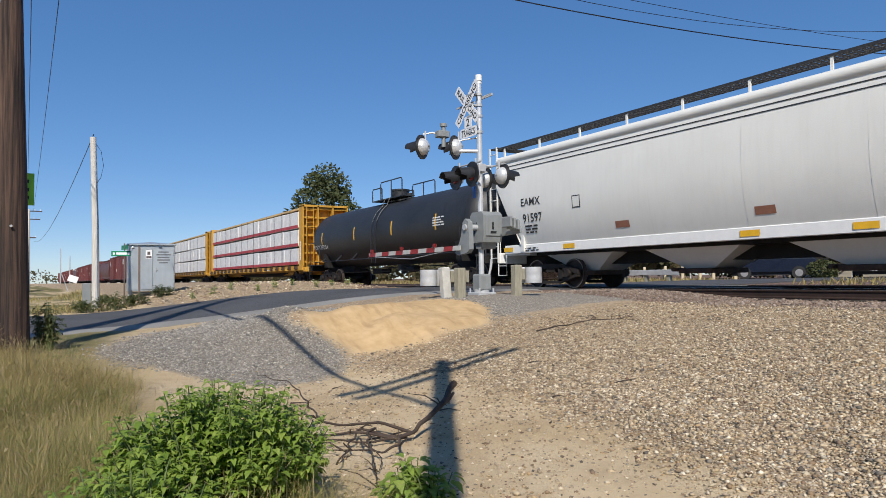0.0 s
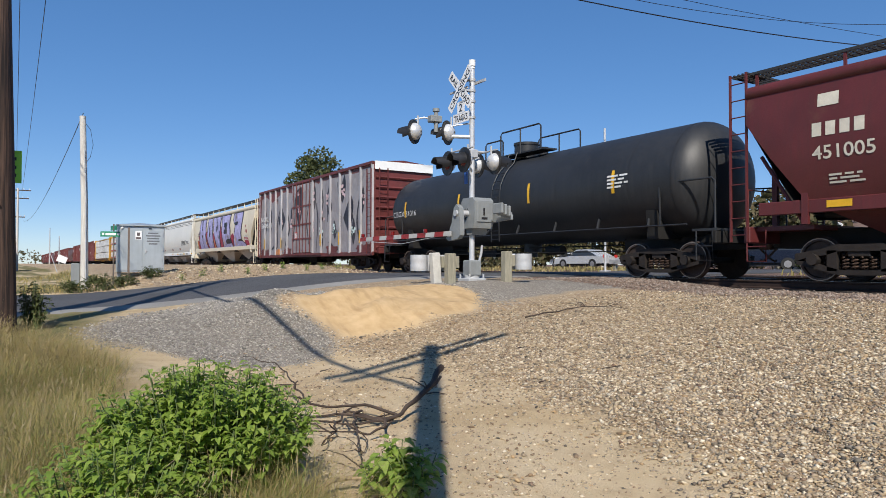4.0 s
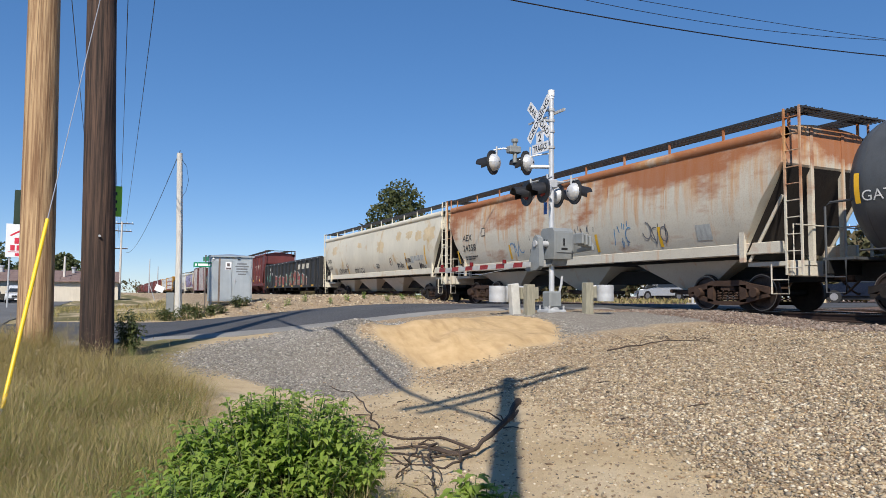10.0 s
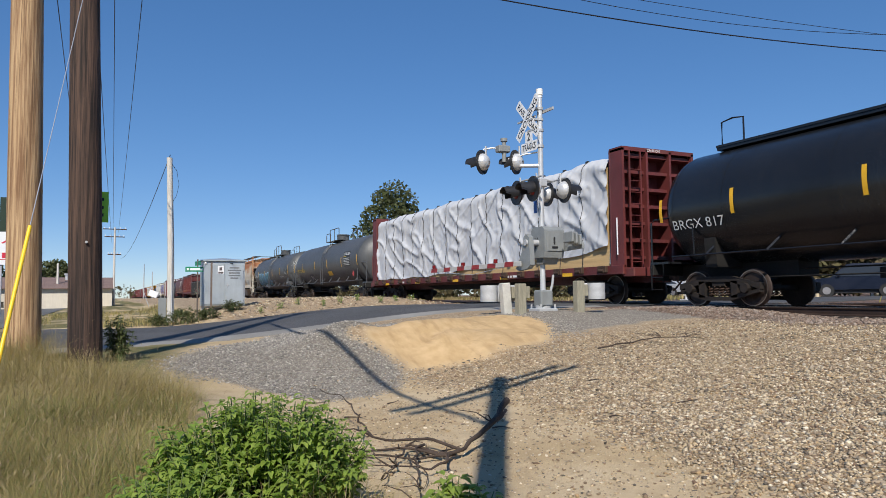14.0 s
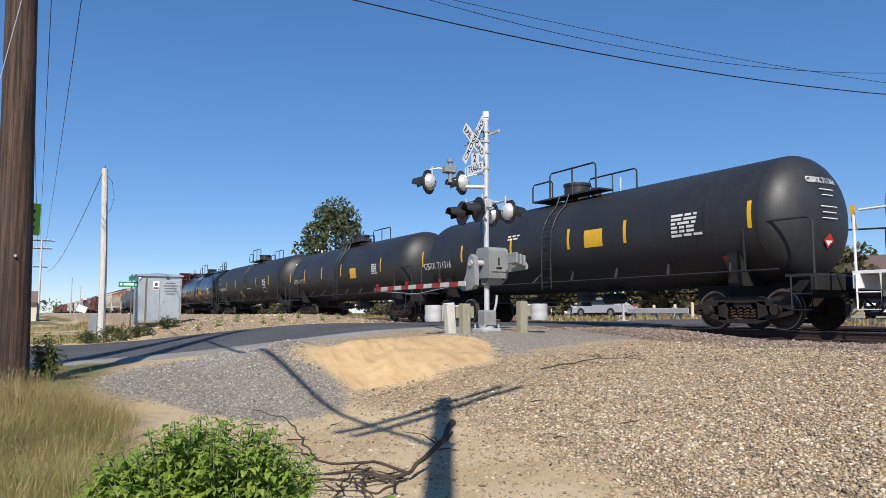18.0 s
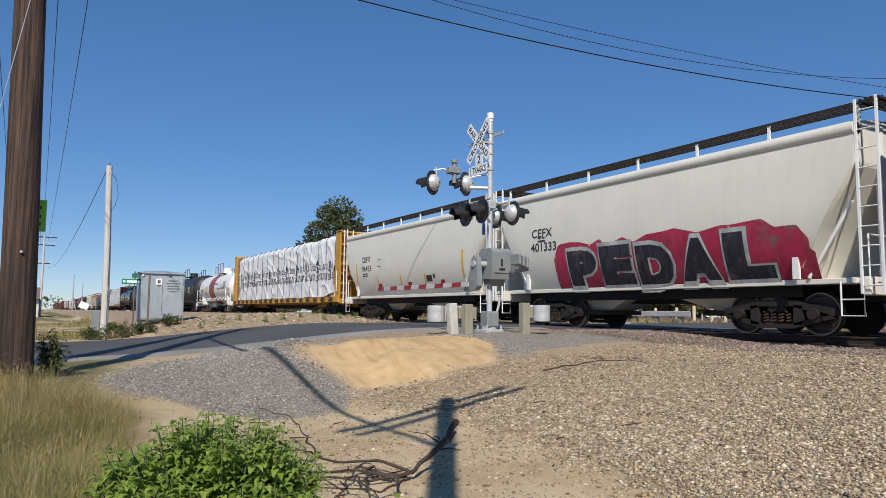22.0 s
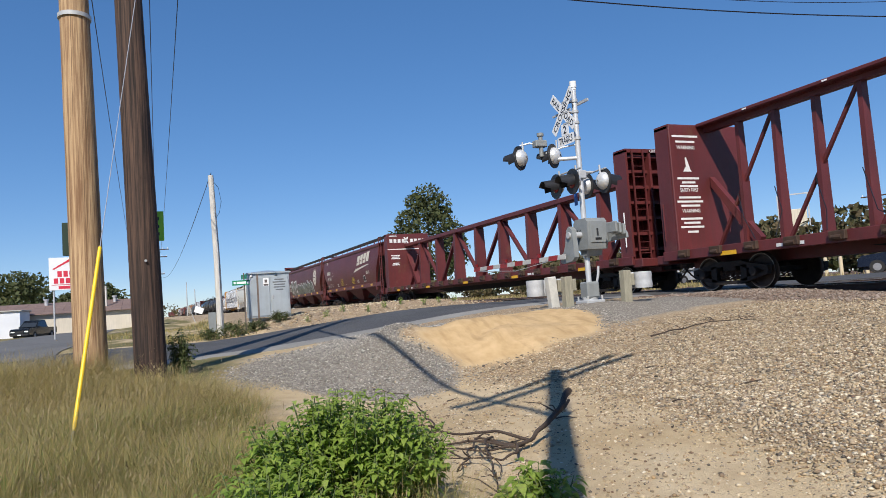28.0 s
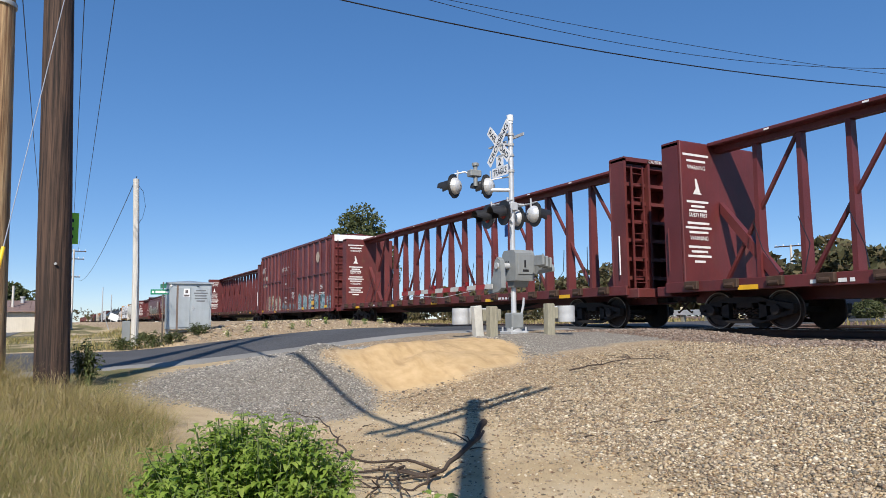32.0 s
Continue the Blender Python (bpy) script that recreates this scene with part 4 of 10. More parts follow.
wires("overhead_cables", "black overhead power cables across the railway", [((-20.9, -3, 11.19), (-14.3, 35.4, 9.85), 1.13)], 0.022)
wires("service_cables", "two thin black overhead cables across the railway", [((-22.3, 0.0, 13.44), (-14.6, 35.4, 11.28), 2.07), ((-23.3, 0.0, 12.86), (-17.3, 35.9, 11.5), 0.53)], 0.012)
wires("messenger_cable", "thick black telephone cable bundle between the poles", [((1.25, -0.76, 7.3), (-12.0, -0.3, 7.25), 0.25)], 0.05)
wires("street_cables", "thin black overhead cables along the street", [((-12, 0.85, 9.4), (-100, 1.0, 8.9), 0.5), ((-12, 0.1, 9.4), (-100, 0.4, 9.2), 0.4), ((-12, -0.3, 7.6), (-100, 0.3, 7.4), 0.4), ((-12, -1.2, 9.4), (-100, -2.6, 8.9), 0.8), ((-25.9, 2.0, 5.35), (-100, 1.2, 5.6), 1.1)], 0.013)


# ---------------------------------------------------------------- leaves and trees
def leaf_cloud(rnd, blobs, size, flat=0.0):
    """Loose leaves in clumps: arrays of points and quads."""
    vs = []
    for (cx, cy, cz), (rx, ry, rz), n in blobs:
        d = rnd.normal(size=(n, 3))
        d /= np.linalg.norm(d, axis=1)[:, None]
        r = rnd.uniform(0.35, 1.0, (n, 1)) ** 0.5
        c = np.array([cx, cy, cz]) + d * r * np.array([rx, ry, rz])
        a = rnd.normal(size=(n, 3))
        a /= np.linalg.norm(a, axis=1)[:, None]
        b = np.cross(a, rnd.normal(size=(n, 3)))
        b /= np.linalg.norm(b, axis=1)[:, None]
        s = size * rnd.uniform(0.6, 1.3, (n, 1))
        vs.append(np.stack([c - a * s, c + b * s * 0.55, c + a * s, c - b * s * 0.55], 1).reshape(-1, 3))
    vs = np.concatenate(vs)
    return vs, np.arange(len(vs)).reshape(-1, 4)


LEAVES = island_mat("tree_leaves", ((0.05, 0.07, 0.02), (0.09, 0.11, 0.03), (0.07, 0.085, 0.027), (0.12, 0.125, 0.045)), 0.7, 0.25, 1.0)
LEAVES_DRY = island_mat("dry_tree_leaves", ((0.06, 0.062, 0.022), (0.12, 0.11, 0.042), (0.14, 0.1, 0.05), (0.085, 0.088, 0.034)), 0.75, 0.25, 1.0)
BARK = mat("bark", (0.1, 0.075, 0.055), 0.9, 0, 0.3, 2, stretch=(4, 4, 0.6), bump=0.5)


def tree(x, y, h, w, seed, label, leaves=LEAVES, leaf=0.32, n=5200, group="", trunk=0.28):
    rnd = np.random.default_rng(seed)
    z = ground_z(x, y)
    g = thing("tree", label, "tree", x, y, z, group=group)
    tr = MB().tube([(0, 0, -0.3), (0.1, 0.05, h * 0.2), (-0.05, 0.1, h * 0.45), (0.1, 0, h * 0.8)], h * 0.022, 9, h * 0.006)
    part("trunk", tr, BARK, g)
    blobs = []
    k = 22
    for i in range(k):
        u = (i + 0.5) / k
        zz = h * (trunk + (0.97 - trunk) * u)
        rad = w * 0.5 * math.sin(math.pi * min(1, 0.12 + 0.8 * u ** 0.85)) * rnd.uniform(0.55, 1.0)
        a = i * 2.4 + rnd.uniform(-0.4, 0.4)
        c = (rad * math.cos(a) * 0.75, rad * math.sin(a) * 0.75, zz)
        s = w * rnd.uniform(0.13, 0.24)
        blobs.append((c, (s, s, s * 0.75), n // k))
        if i % 2 == 0:
            part("limb", MB().tube([(0, 0, zz - h * 0.16), (c[0] * 0.5, c[1] * 0.5, zz - h * 0.06), c], h * 0.007, 6, h * 0.002), BARK, g)
    v, f = leaf_cloud(rnd, blobs, leaf)
    tagged(part("crown", raw_mesh("crown", v, f, leaves), None, g), kind="stuff")
    return g


tree(-84.5, 33.5, 14.2, 11.5, 5, "single broad green tree behind the railway", n=7000, leaf=0.26, trunk=0.25)
tree(-118, -18, 8.2, 12, 7, "dark green street tree behind the workshop", n=3600, group="trees behind the workshop")
tree(-122, -25, 9.0, 13, 8, "dark green street tree behind the workshop", n=3600, group="trees behind the workshop")
tree(-141, -8.5, 7.4, 9, 9, "dark green street tree behind the workshop", n=3000, group="trees behind the workshop")
tree(-137, -13, 6.0, 9, 10, "dark green street tree behind the workshop", n=3000, group="trees behind the workshop")


def woods(name, label, row, leaves, leaf, seed):
    rnd = np.random.default_rng(seed)
    blobs = []
    for x, y, h, w, n in row:
        for k in range(7):
            blobs.append(((x + rnd.uniform(-w, w) * 0.5, y + rnd.uniform(-w, w) * 0.35, h * rnd.uniform(0.2, 0.85)), (w * 0.28, w * 0.28, h * 0.2), n // 7))
    v, f = leaf_cloud(rnd, blobs, leaf)
    return tagged(part(name, raw_mesh(name, v, f, leaves), None), label, "trees", kind="stuff")


woods("roadside_thicket", "low brown and green thicket beyond the tracks", [(-78 + 4.5 * k, 44 + (k % 3) * 3 - 0.25 * k, 4.3 + (k * 7 % 3) * 0.8, 6, 1500) for k in range(13)], LEAVES_DRY, 0.3, 21)
woods("far_trees", "green trees behind the houses beyond the railway", [(-64 + 5 * k, 72 + (k % 4) * 4, 6.0 + (k * 5 % 4) * 0.9, 8, 1300) for k in range(11)], LEAVES, 0.36, 22)
woods("far_woods", "hazy far tree line on the flat horizon", [(-420 - 12 * (k % 5), -150 + 14 * k, 7 + (k * 3 % 4), 18, 160) for k in range(26)], LEAVES_DRY, 0.8, 23)
woods("low_hedge", "low scrub along the far side of the railway", [(-130 + 7 * k, 27 + (k % 3), 1.6 + 0.4 * (k % 3), 6, 1200) for k in range(14)], LEAVES_DRY, 0.2, 24)


# ---------------------------------------------------------------- buildings
def wall_panel(mb, x0, x1, y, z0, z1, holes, thick=0.2):
    """A wall along x with rectangular openings right through it."""
    xs = sorted({x0, x1, *[h[0] for h in holes], *[h[1] for h in holes]})
    zs = sorted({z0, z1, *[h[2] for h in holes], *[h[3] for h in holes]})
    for a, b in zip(xs, xs[1:]):
        for c, d in zip(zs, zs[1:]):
            if not any(h[0] <= a and b <= h[1] and h[2] <= c and d <= h[3] for h in holes):
                mb.box(a, b, y, y + thick, c, d)
    return mb


SIDING = mat("beige_siding", (0.5, 0.46, 0.37), 0.7, 0, 0.08, 1.5, stretch=(0.3, 0.3, 5))
SHINGLE = mat("brown_shingles", (0.17, 0.11, 0.085), 0.9, 0, 0.25, 3, bump=0.4)
CREAM = mat("cream_block_wall", (0.62, 0.56, 0.46), 0.85, 0, 0.08, 0.8, 0.25, (0.35, 0.3, 0.24))
RUSTROOF = mat("rusty_sheet_roof", (0.25, 0.17, 0.14), 0.7, 0.2, 0.25, 0.8, 0.5, (0.13, 0.08, 0.06), stretch=(0.4, 6, 1))
PALEWALL = mat("pale_blue_white_wall", (0.68, 0.7, 0.74), 0.8, 0, 0.06, 0.8)


def window(parent, x, y, z, w, h, panes, frame_m):
    f = part("window", MB().box(x, x + w, y, y + 0.08, z, z + 0.07).box(x, x + w, y, y + 0.08, z + h - 0.07, z + h).box(x, x + 0.06, y, y + 0.08, z + 0.07, z + h - 0.07).box(x + w - 0.06, x + w, y, y + 0.08, z + 0.07, z + h - 0.07), frame_m, parent, "white framed window")
    for k in range(panes):
        a = x + 0.06 + (w - 0.12) * k / panes
        part("pane", MB().box(a + 0.03, a + (w - 0.12) / panes - 0.03, y + 0.03, y + 0.05, z + 0.07, z + h - 0.07), GLASS, f)


def build_house():
    g = thing("house", "low beige sided house with a brown gabled roof", "house", -24.0, 47.0, 0.02, -2)
    holes = [(3.1, 5.2, 1.25, 2.1), (9.0, 10.6, 1.1, 2.2), (-4.6, -3.6, 0.0, 2.05)]
    part("wall", wall_panel(MB(), -6.5, 14, 0, -0.3, 2.75, holes), SIDING, g, "beige horizontal siding")
    part("wall", MB().box(-6.5, -6.3, 0.2, 9, -0.3, 2.75).box(13.8, 14, 0.2, 9, -0.3, 2.75).box(-6.5, 14, 9, 9.2, -0.3, 2.75), SIDING, g)
    for k in range(12):
        part("siding_board", MB().box(-6.48, 3.1 if 5 <= k <= 8 else 14, -0.022, -0.004, 0.05 + 0.22 * k, 0.255 + 0.22 * k), SIDING, g)
    window(g, 3.1, 0.02, 1.25, 2.1, 0.85, 3, WHITE)
    window(g, 9.0, 0.02, 1.1, 1.6, 1.1, 2, WHITE)
    part("door", MB().box(-4.58, -3.62, 0.06, 0.12, 0, 2.03, 0.01), WHITE, g)
    part("roof", MB().add([(-7.1, -0.6, 2.6), (14.6, -0.6, 2.6), (14.6, 9.8, 2.6), (-7.1, 9.8, 2.6), (-7.1, 4.6, 4.5), (14.6, 4.6, 4.5), (-7.1, -0.6, 2.75), (14.6, -0.6, 2.75), (14.6, 9.8, 2.75), (-7.1, 9.8, 2.75)],
                          [(0, 3, 2, 1), (6, 7, 5, 4), (8, 9, 4, 5), (0, 1, 7, 6), (2, 3, 9, 8), (1, 2, 8, 5, 7), (3, 0, 6, 4, 9)]), SHINGLE, g, "brown shingled gable roof")
    part("gable_trim", MB().prism([(-2.6, 2.78), (0, 3.9), (2.6, 2.78), (2.6, 3.0), (0, 4.15), (-2.6, 3.0)], -1.2, -1.1).moved(pose(-3.2, 0, 0)), WHITE, g, "white gable edge over the porch")
    part("porch_roof", MB().add([(-5.8, -1.1, 2.85), (-0.6, -1.1, 2.85), (-3.2, -1.1, 4.02), (-3.2, 3.4, 4.02), (-5.8, 0.2, 2.85), (-0.6, 0.2, 2.85)], [(0, 2, 3, 4), (1, 5, 3, 2)]), SHINGLE, g)
    for x in (-5.6, -0.8):
        part("porch_post", MB().box(x - 0.06, x + 0.06, -1.06, -0.94, -0.02, 2.85), WHITE, g)


build_house()


def build_workshop():
    g = thing("workshop", "long cream workshop with a rusty sheet metal roof", "building", -88.0, -8.6, -0.95, 90)
    part("wall", wall_panel(MB(), -9.5, 9.0, 0, -0.3, 2.4, [(-6.0, -4.9, 0, 2.1)]), CREAM, g, "plain cream block wall")
    part("wall", MB().box(-9.5, -9.3, 0.2, 12, -0.3, 2.4).box(8.8, 9, 0.2, 12, -0.3, 2.4).box(-9.5, 9, 12, 12.2, -0.3, 2.4), CREAM, g)
    part("door", MB().box(-5.98, -4.92, 0.1, 0.16, 0, 2.08), mat("brown_door", (0.2, 0.13, 0.09), 0.7), g)
    for k in range(19):
        x = -9.9 + k * 1.0
        part("roof_sheet", MB().add([(x, -0.5, 2.42), (x + 0.98, -0.5, 2.42), (x + 0.98, 6, 3.75), (x, 6, 3.75), (x, -0.5, 2.5), (x + 0.98, -0.5, 2.5), (x + 0.98, 6, 3.83), (x, 6, 3.83)], [(3, 2, 1, 0), (4, 5, 6, 7), (0, 1, 5, 4), (1, 2, 6, 5), (2, 3, 7, 6), (3, 0, 4, 7)]), RUSTROOF, g)
    part("roof_back", MB().add([(-9.9, 6, 3.8), (9.1, 6, 3.8), (9.1, 12.6, 2.45), (-9.9, 12.6, 2.45)], [(0, 1, 2, 3)]), RUSTROOF, g)
    for x in (-3.0, 4.2):
        part("roof_vent", MB().cyl((x, 4.5, 3.4), (x, 4.5, 4.1), 0.2, 10).cyl((x, 4.5, 4.1), (x, 4.5, 4.25), 0.3, 10), STEEL, g)
    g = thing("shed", "white flat-roofed shed beside the workshop", "building", -81.5, -13.2, -1.0, 90)
    part("wall", wall_panel(MB(), -6.5, 0.6, 0, -0.3, 2.9, [(-3.4, -2.4, 0, 2.1)]), PALEWALL, g)
    part("wall", MB().box(0.4, 0.6, 0.2, 6, -0.3, 2.9).box(-6.5, -6.3, 0.2, 6, -0.3, 2.9), PALEWALL, g)
    part("roof", MB().box(-6.7, 0.8, -0.2, 6.2, 2.9, 3.02, 0.02), CONCRETE, g)
    part("door", MB().box(-3.38, -2.42, 0.08, 0.14, 0, 2.08), WHITE, g)


build_workshop()


def build_board():
    g = thing("advertising_sign", "white roadside sign with red print on two posts", "sign", -53.7, -5.2, -0.9, 94)
    b = part("panel", MB().box(-1.35, 1.15, -0.04, 0.04, 3.5, 5.72, 0.01), SIGNWHITE, g, "white panel with red print")
    redm = mat("red_print", (0.6, 0.03, 0.06), 0.5)
    part("roof_mark", MB().prism([(-1.15, 4.95), (-1.05, 4.9), (-0.1, 5.45), (0.9, 4.9), (1.0, 4.98), (-0.1, 5.62)], -0.047, -0.043), redm, b)
    for z, w, h in ((4.4, 1.5, 0.4), (3.95, 1.95, 0.36)):
        x = -w / 2
        while x < w / 2 - 0.1:
            part("print_bar", MB().box(x - 0.1, x + 0.16, -0.047, -0.043, z, z + h), redm, b)
            x += 0.36
    part("print_line", MB().box(-1.2, 1.0, -0.047, -0.043, 3.84, 3.88), redm, b)
    part("print_bar", MB().box(-0.8, -0.1, -0.047, -0.043, 3.58, 3.78).box(0.0, 0.8, -0.047, -0.043, 3.58, 3.78), redm, b)
    for x in (-1.1, 0.9):
        part("post", MB().cyl((x, 0.1, -0.2), (x, 0.1, 5.6), 0.06, 10), STEEL, g)


build_board()

g = thing("grain_building", "long white industrial building far along the line", "building", -205.0, 24.0, 0.0)
part("wall", MB().box(-14, 14, -4.0, 6.0, -0.5, 5.4).box(-14, 6, -3.0, 6.0, 5.4, 6.6), mat("far_white_wall", (0.7, 0.68, 0.62), 0.8, 0, 0.08, 0.4), g, "plain white wall")
part("roof", MB().box(-14.3, 14.3, -4.3, 6.3, 5.41, 5.6).box(-14.2, 6.2, -3.2, 6.2, 6.61, 6.8), CONCRETE, g)
for k in range(5):
    part("window", MB().box(-12 + 4.5 * k, -10.5 + 4.5 * k, -4.05, -4.0, 2.2, 3.2), GLASS, g)
for k, (x, y, h) in enumerate(((-250, 10.2, 11.5), (-262, 13.4, 9.5))):
    g = thing("radio_mast", "thin far lattice mast", "mast", x, y, 0, group="far masts")
    part("shaft", MB().cyl((0, 0, 0), (0, 0, h), 0.22, 6, 0.12), STEEL, g)
g = thing("leaning_board", "white board that leans on a thin post by the track", "sign", -60, 2.9, -0.3, 80)
part("panel", MB().box(-0.34, 0.34, -0.02, 0.02, 0.8, 1.3, 0.01).moved(Matrix.Rotation(radians(22), 4, "Y")), SIGNWHITE, g)
part("post", MB().cyl((0.1, 0.05, -0.1), (-0.4, 0.05, 1.4), 0.03, 6), STEEL, g)


# ---------------------------------------------------------------- vehicles
def vehicle(name, label, x, y, z, rz, col, kind="suv", scale=1.0, group=""):
    """A parked or moving car; it heads along its own +x."""
    g = thing(name, label, "car", x, y, z, rz, group=group)
    paint = mat(name + "_paint", col, 0.25, 0.3, 0.05, 2, bump=0)
    L, H = {"suv": (2.35, 1.75), "van": (2.25, 1.8), "pickup": (2.8, 1.8), "sedan": (2.35, 1.42)}[kind]
    if kind == "pickup":
        prof = [(-L, 0.45), (-L, 1.05), (-0.9, 1.08), (-0.8, 1.12), (L * 0.4, 1.12), (L * 0.93, 1.04), (L, 0.9), (L, 0.42)]
        top = [(-0.95, 1.08), (-0.8, H), (0.45, H), (L * 0.42, 1.12)]
    elif kind == "sedan":
        prof = [(-L, 0.4), (-L, 0.85), (-L * 0.75, 0.95), (L * 0.4, 0.93), (L * 0.95, 0.75), (L, 0.6), (L, 0.35)]
        top = [(-L * 0.78, 0.94), (-L * 0.35, H), (L * 0.12, H), (L * 0.45, 0.93)]
    else:
        prof = [(-L, 0.45), (-L * 1.0, 1.05), (-L * 0.9, 1.12), (L * 0.45, 1.1), (L * 0.92, 0.98), (L, 0.8), (L, 0.4)]
        top = [(-L * 0.96, 1.1), (-L * 0.8, H - 0.06), (-L * 0.6, H), (L * 0.1, H), (L * 0.2, H - 0.05), (L * 0.52, 1.1)]

    def shell(poly, w0, w1):
        zs = [p[1] for p in poly]
        lo, hi = min(zs), max(zs)
        n = len(poly)
        wd = [w0 + (w1 - w0) * ((p[1] - lo) / (hi - lo)) ** 2 for p in poly]
        return MB().add([(p[0], -w, p[1]) for p, w in zip(poly, wd)] + [(p[0], w, p[1]) for p, w in zip(poly, wd)],
                        [tuple(range(n)), tuple(range(2 * n - 1, n - 1, -1))] + [(i, i + n, (i + 1) % n + n, (i + 1) % n) for i in range(n)])
    part("body", shell(prof, 0.93, 0.88), paint, g, "glossy painted body", 30)
    part("cabin", shell(top, 0.87, 0.68), paint, g, "", 30)
    inner = [(p[0] * 0.94 + 0.0, 1.12 if p[1] < 1.2 else p[1] - 0.1) for p in top] if kind != "sedan" else [(p[0] * 0.94, 0.97 if p[1] < 1 else p[1] - 0.07) for p in top]
    part("side_glazing", shell(inner, 0.885, 0.715), GLASS, g, "dark tinted side windows", 30)
    b, c = top[-1], top[-2]
    ws = MB()
    for e in (1,):
        ws.add([(b[0] + 0.03, -0.74, b[1] + 0.06), (b[0] + 0.03, 0.74, b[1] + 0.06), (c[0] + 0.05, 0.6, c[1] - 0.08), (c[0] + 0.05, -0.6, c[1] - 0.08)], [(0, 1, 2, 3)])
    part("windscreen", ws, GLASS, g)
    tyre = mat("tyre_rubber", (0.02, 0.02, 0.02), 0.85)
    wr = 0.36
    tm = mesh_of("wheel", MB().cyl((0, -0.11, 0), (0, 0.11, 0), wr, 20), tyre, 40)
    rm = mesh_of("rim", MB().cyl((0, -0.118, 0), (0, 0.118, 0), wr * 0.55, 14), mat("wheel_alloy", (0.3, 0.3, 0.31), 0.5, 0.5), 40)
    for ax in (-L * 0.6, L * 0.62):
        for s in (-0.82, 0.82):
            w = part("wheel", tm, None, g)
            w.location = (ax, s, wr)
            part("rim", rm, None, w)
    for s in (-0.62, 0.62):
        part("headlight", MB().box(L - 0.06, L + 0.015, s - 0.2, s + 0.2, 0.68, 0.84, 0.03), WHITE, g, "clear headlight")
        part("tail_light", MB().box(-L - 0.015, -L + 0.05, s - 0.12, s + 0.2, 0.8, 1.02, 0.02), RED, g)
        part("mirror", MB().box(0.75, 0.93, s * 1.52 - 0.09, s * 1.52 + 0.09, 1.08, 1.24, 0.03), paint, g)
    part("bumper", MB().box(L - 0.12, L + 0.06, -0.85, 0.85, 0.36, 0.56, 0.04), BLACK, g)
    part("grille", MB().box(L - 0.05, L + 0.02, -0.38, 0.38, 0.6, 0.82, 0.02), BLACK, g)
    part("number_plate", MB().box(L + 0.061, L + 0.068, -0.16, 0.16, 0.4, 0.52), SIGNWHITE, g)
    part("chassis", MB().box(-L * 0.9, L * 0.9, -0.78, 0.78, 0.22, 0.46), BLACK, g)
    return g


vehicle("minivan", "dark navy minivan parked before the house", -24.1, 36.3, 0.04, 214, (0.012, 0.016, 0.03), "van")
vehicle("sport_utility_car", "black sport utility car parked before the house", -18.9, 37.2, 0.04, -66, (0.01, 0.011, 0.014), "suv")
vehicle("pickup_truck", "dark pickup truck parked before the workshop", -80.2, -11.2, -0.95, -18, (0.012, 0.014, 0.016), "pickup")
vehicle("car", "white car parked far down the street", -131, -7.8, -0.9, 20, (0.7, 0.7, 0.7), "sedan", group="cars far down the street")
vehicle("car", "white van parked far down the street", -138, -6.2, -0.9, 100, (0.68, 0.68, 0.68), "van", group="cars far down the street")
vehicle("car", "red van parked far down the street", -126, -10.5, -0.9, 80, (0.4, 0.03, 0.03), "van", group="cars far down the street")
vehicle("car", "silver car in the car park beyond the crossing", -38.5, 36.5, 0.04, 185, (0.55, 0.56, 0.57), "sedan", group="cars beyond the crossing")
vehicle("car", "white car in the car park beyond the crossing", -46, 42, 0.04, 170, (0.7, 0.7, 0.7), "sedan", group="cars beyond the crossing")
white_suv = vehicle("street_car", "white boxy sport utility car driving along the street", -74.5, -8.0, -0.85, 0, (0.75, 0.75, 0.74), "suv")

CREAMPOST = mat("cream_bollard_paint", (0.62, 0.53, 0.36), 0.6, 0, 0.1, 3)
# bollards, fence and odds beyond the tracks
for k, (x, y, m, h) in enumerate(((-30.9, 37.0, CREAMPOST, 1.0), (-30.0, 37.6, CREAMPOST, 1.1), (-29.3, 38.0, CREAMPOST, 1.1), (-27.9, 38.3, CREAMPOST, 1.05), (-33.2, 38.0, CREAMPOST, 0.9), (-36, 39, CREAMPOST, 0.9))):
    g = thing("bollard", "upright painted steel bollard beside the car park", "bollard", x, y, 0.03, group="bollards beyond the tracks")
    part("post", MB().cyl((0, 0, -0.1), (0, 0, h), 0.11, 12), m, g)
    part("cap", MB().ball((0, 0, h), 0.11, 0.11, 0.06, 12, 8), m, g)
v, f = leaf_cloud(np.random.default_rng(31), [((0, 0, 0.5), (0.8, 0.8, 0.55), 1600)], 0.07)
g = thing("clipped_shrub", "round clipped green shrub before the house", "shrub", -21.1, 36.2, 0.03)
tagged(part("foliage", raw_mesh("foliage", v, f, LEAVES), None, g), kind="stuff")
g = thing("low_barrier", "low galvanised steel barrier beyond the far track", "barrier", -22.3, 26.0, 0.0, 0)
for x in (-0.2, -1.6, -3.0):
    part("post", MB().box(x - 0.08, x + 0.08, -0.08, 0.08, -0.2, 0.62), WOODPOST, g)
part("beam", MB().box(-3.3, 0.5, -0.14, -0.09, 0.36, 0.62, 0.02), STEEL, g)
g = thing("roadside_cabin", "small pale slatted cabin on a steel frame", "cabin", -39.0, 46.0, 0.0, 40)
part("panel", MB().box(-0.9, 0.9, -0.4, 0.4, 3.5, 5.3, 0.02), mat("cream_slats", (0.6, 0.54, 0.42), 0.7, 0, 0.1, 1, stretch=(14, 14, 0.3)), g, "cream slatted panel")
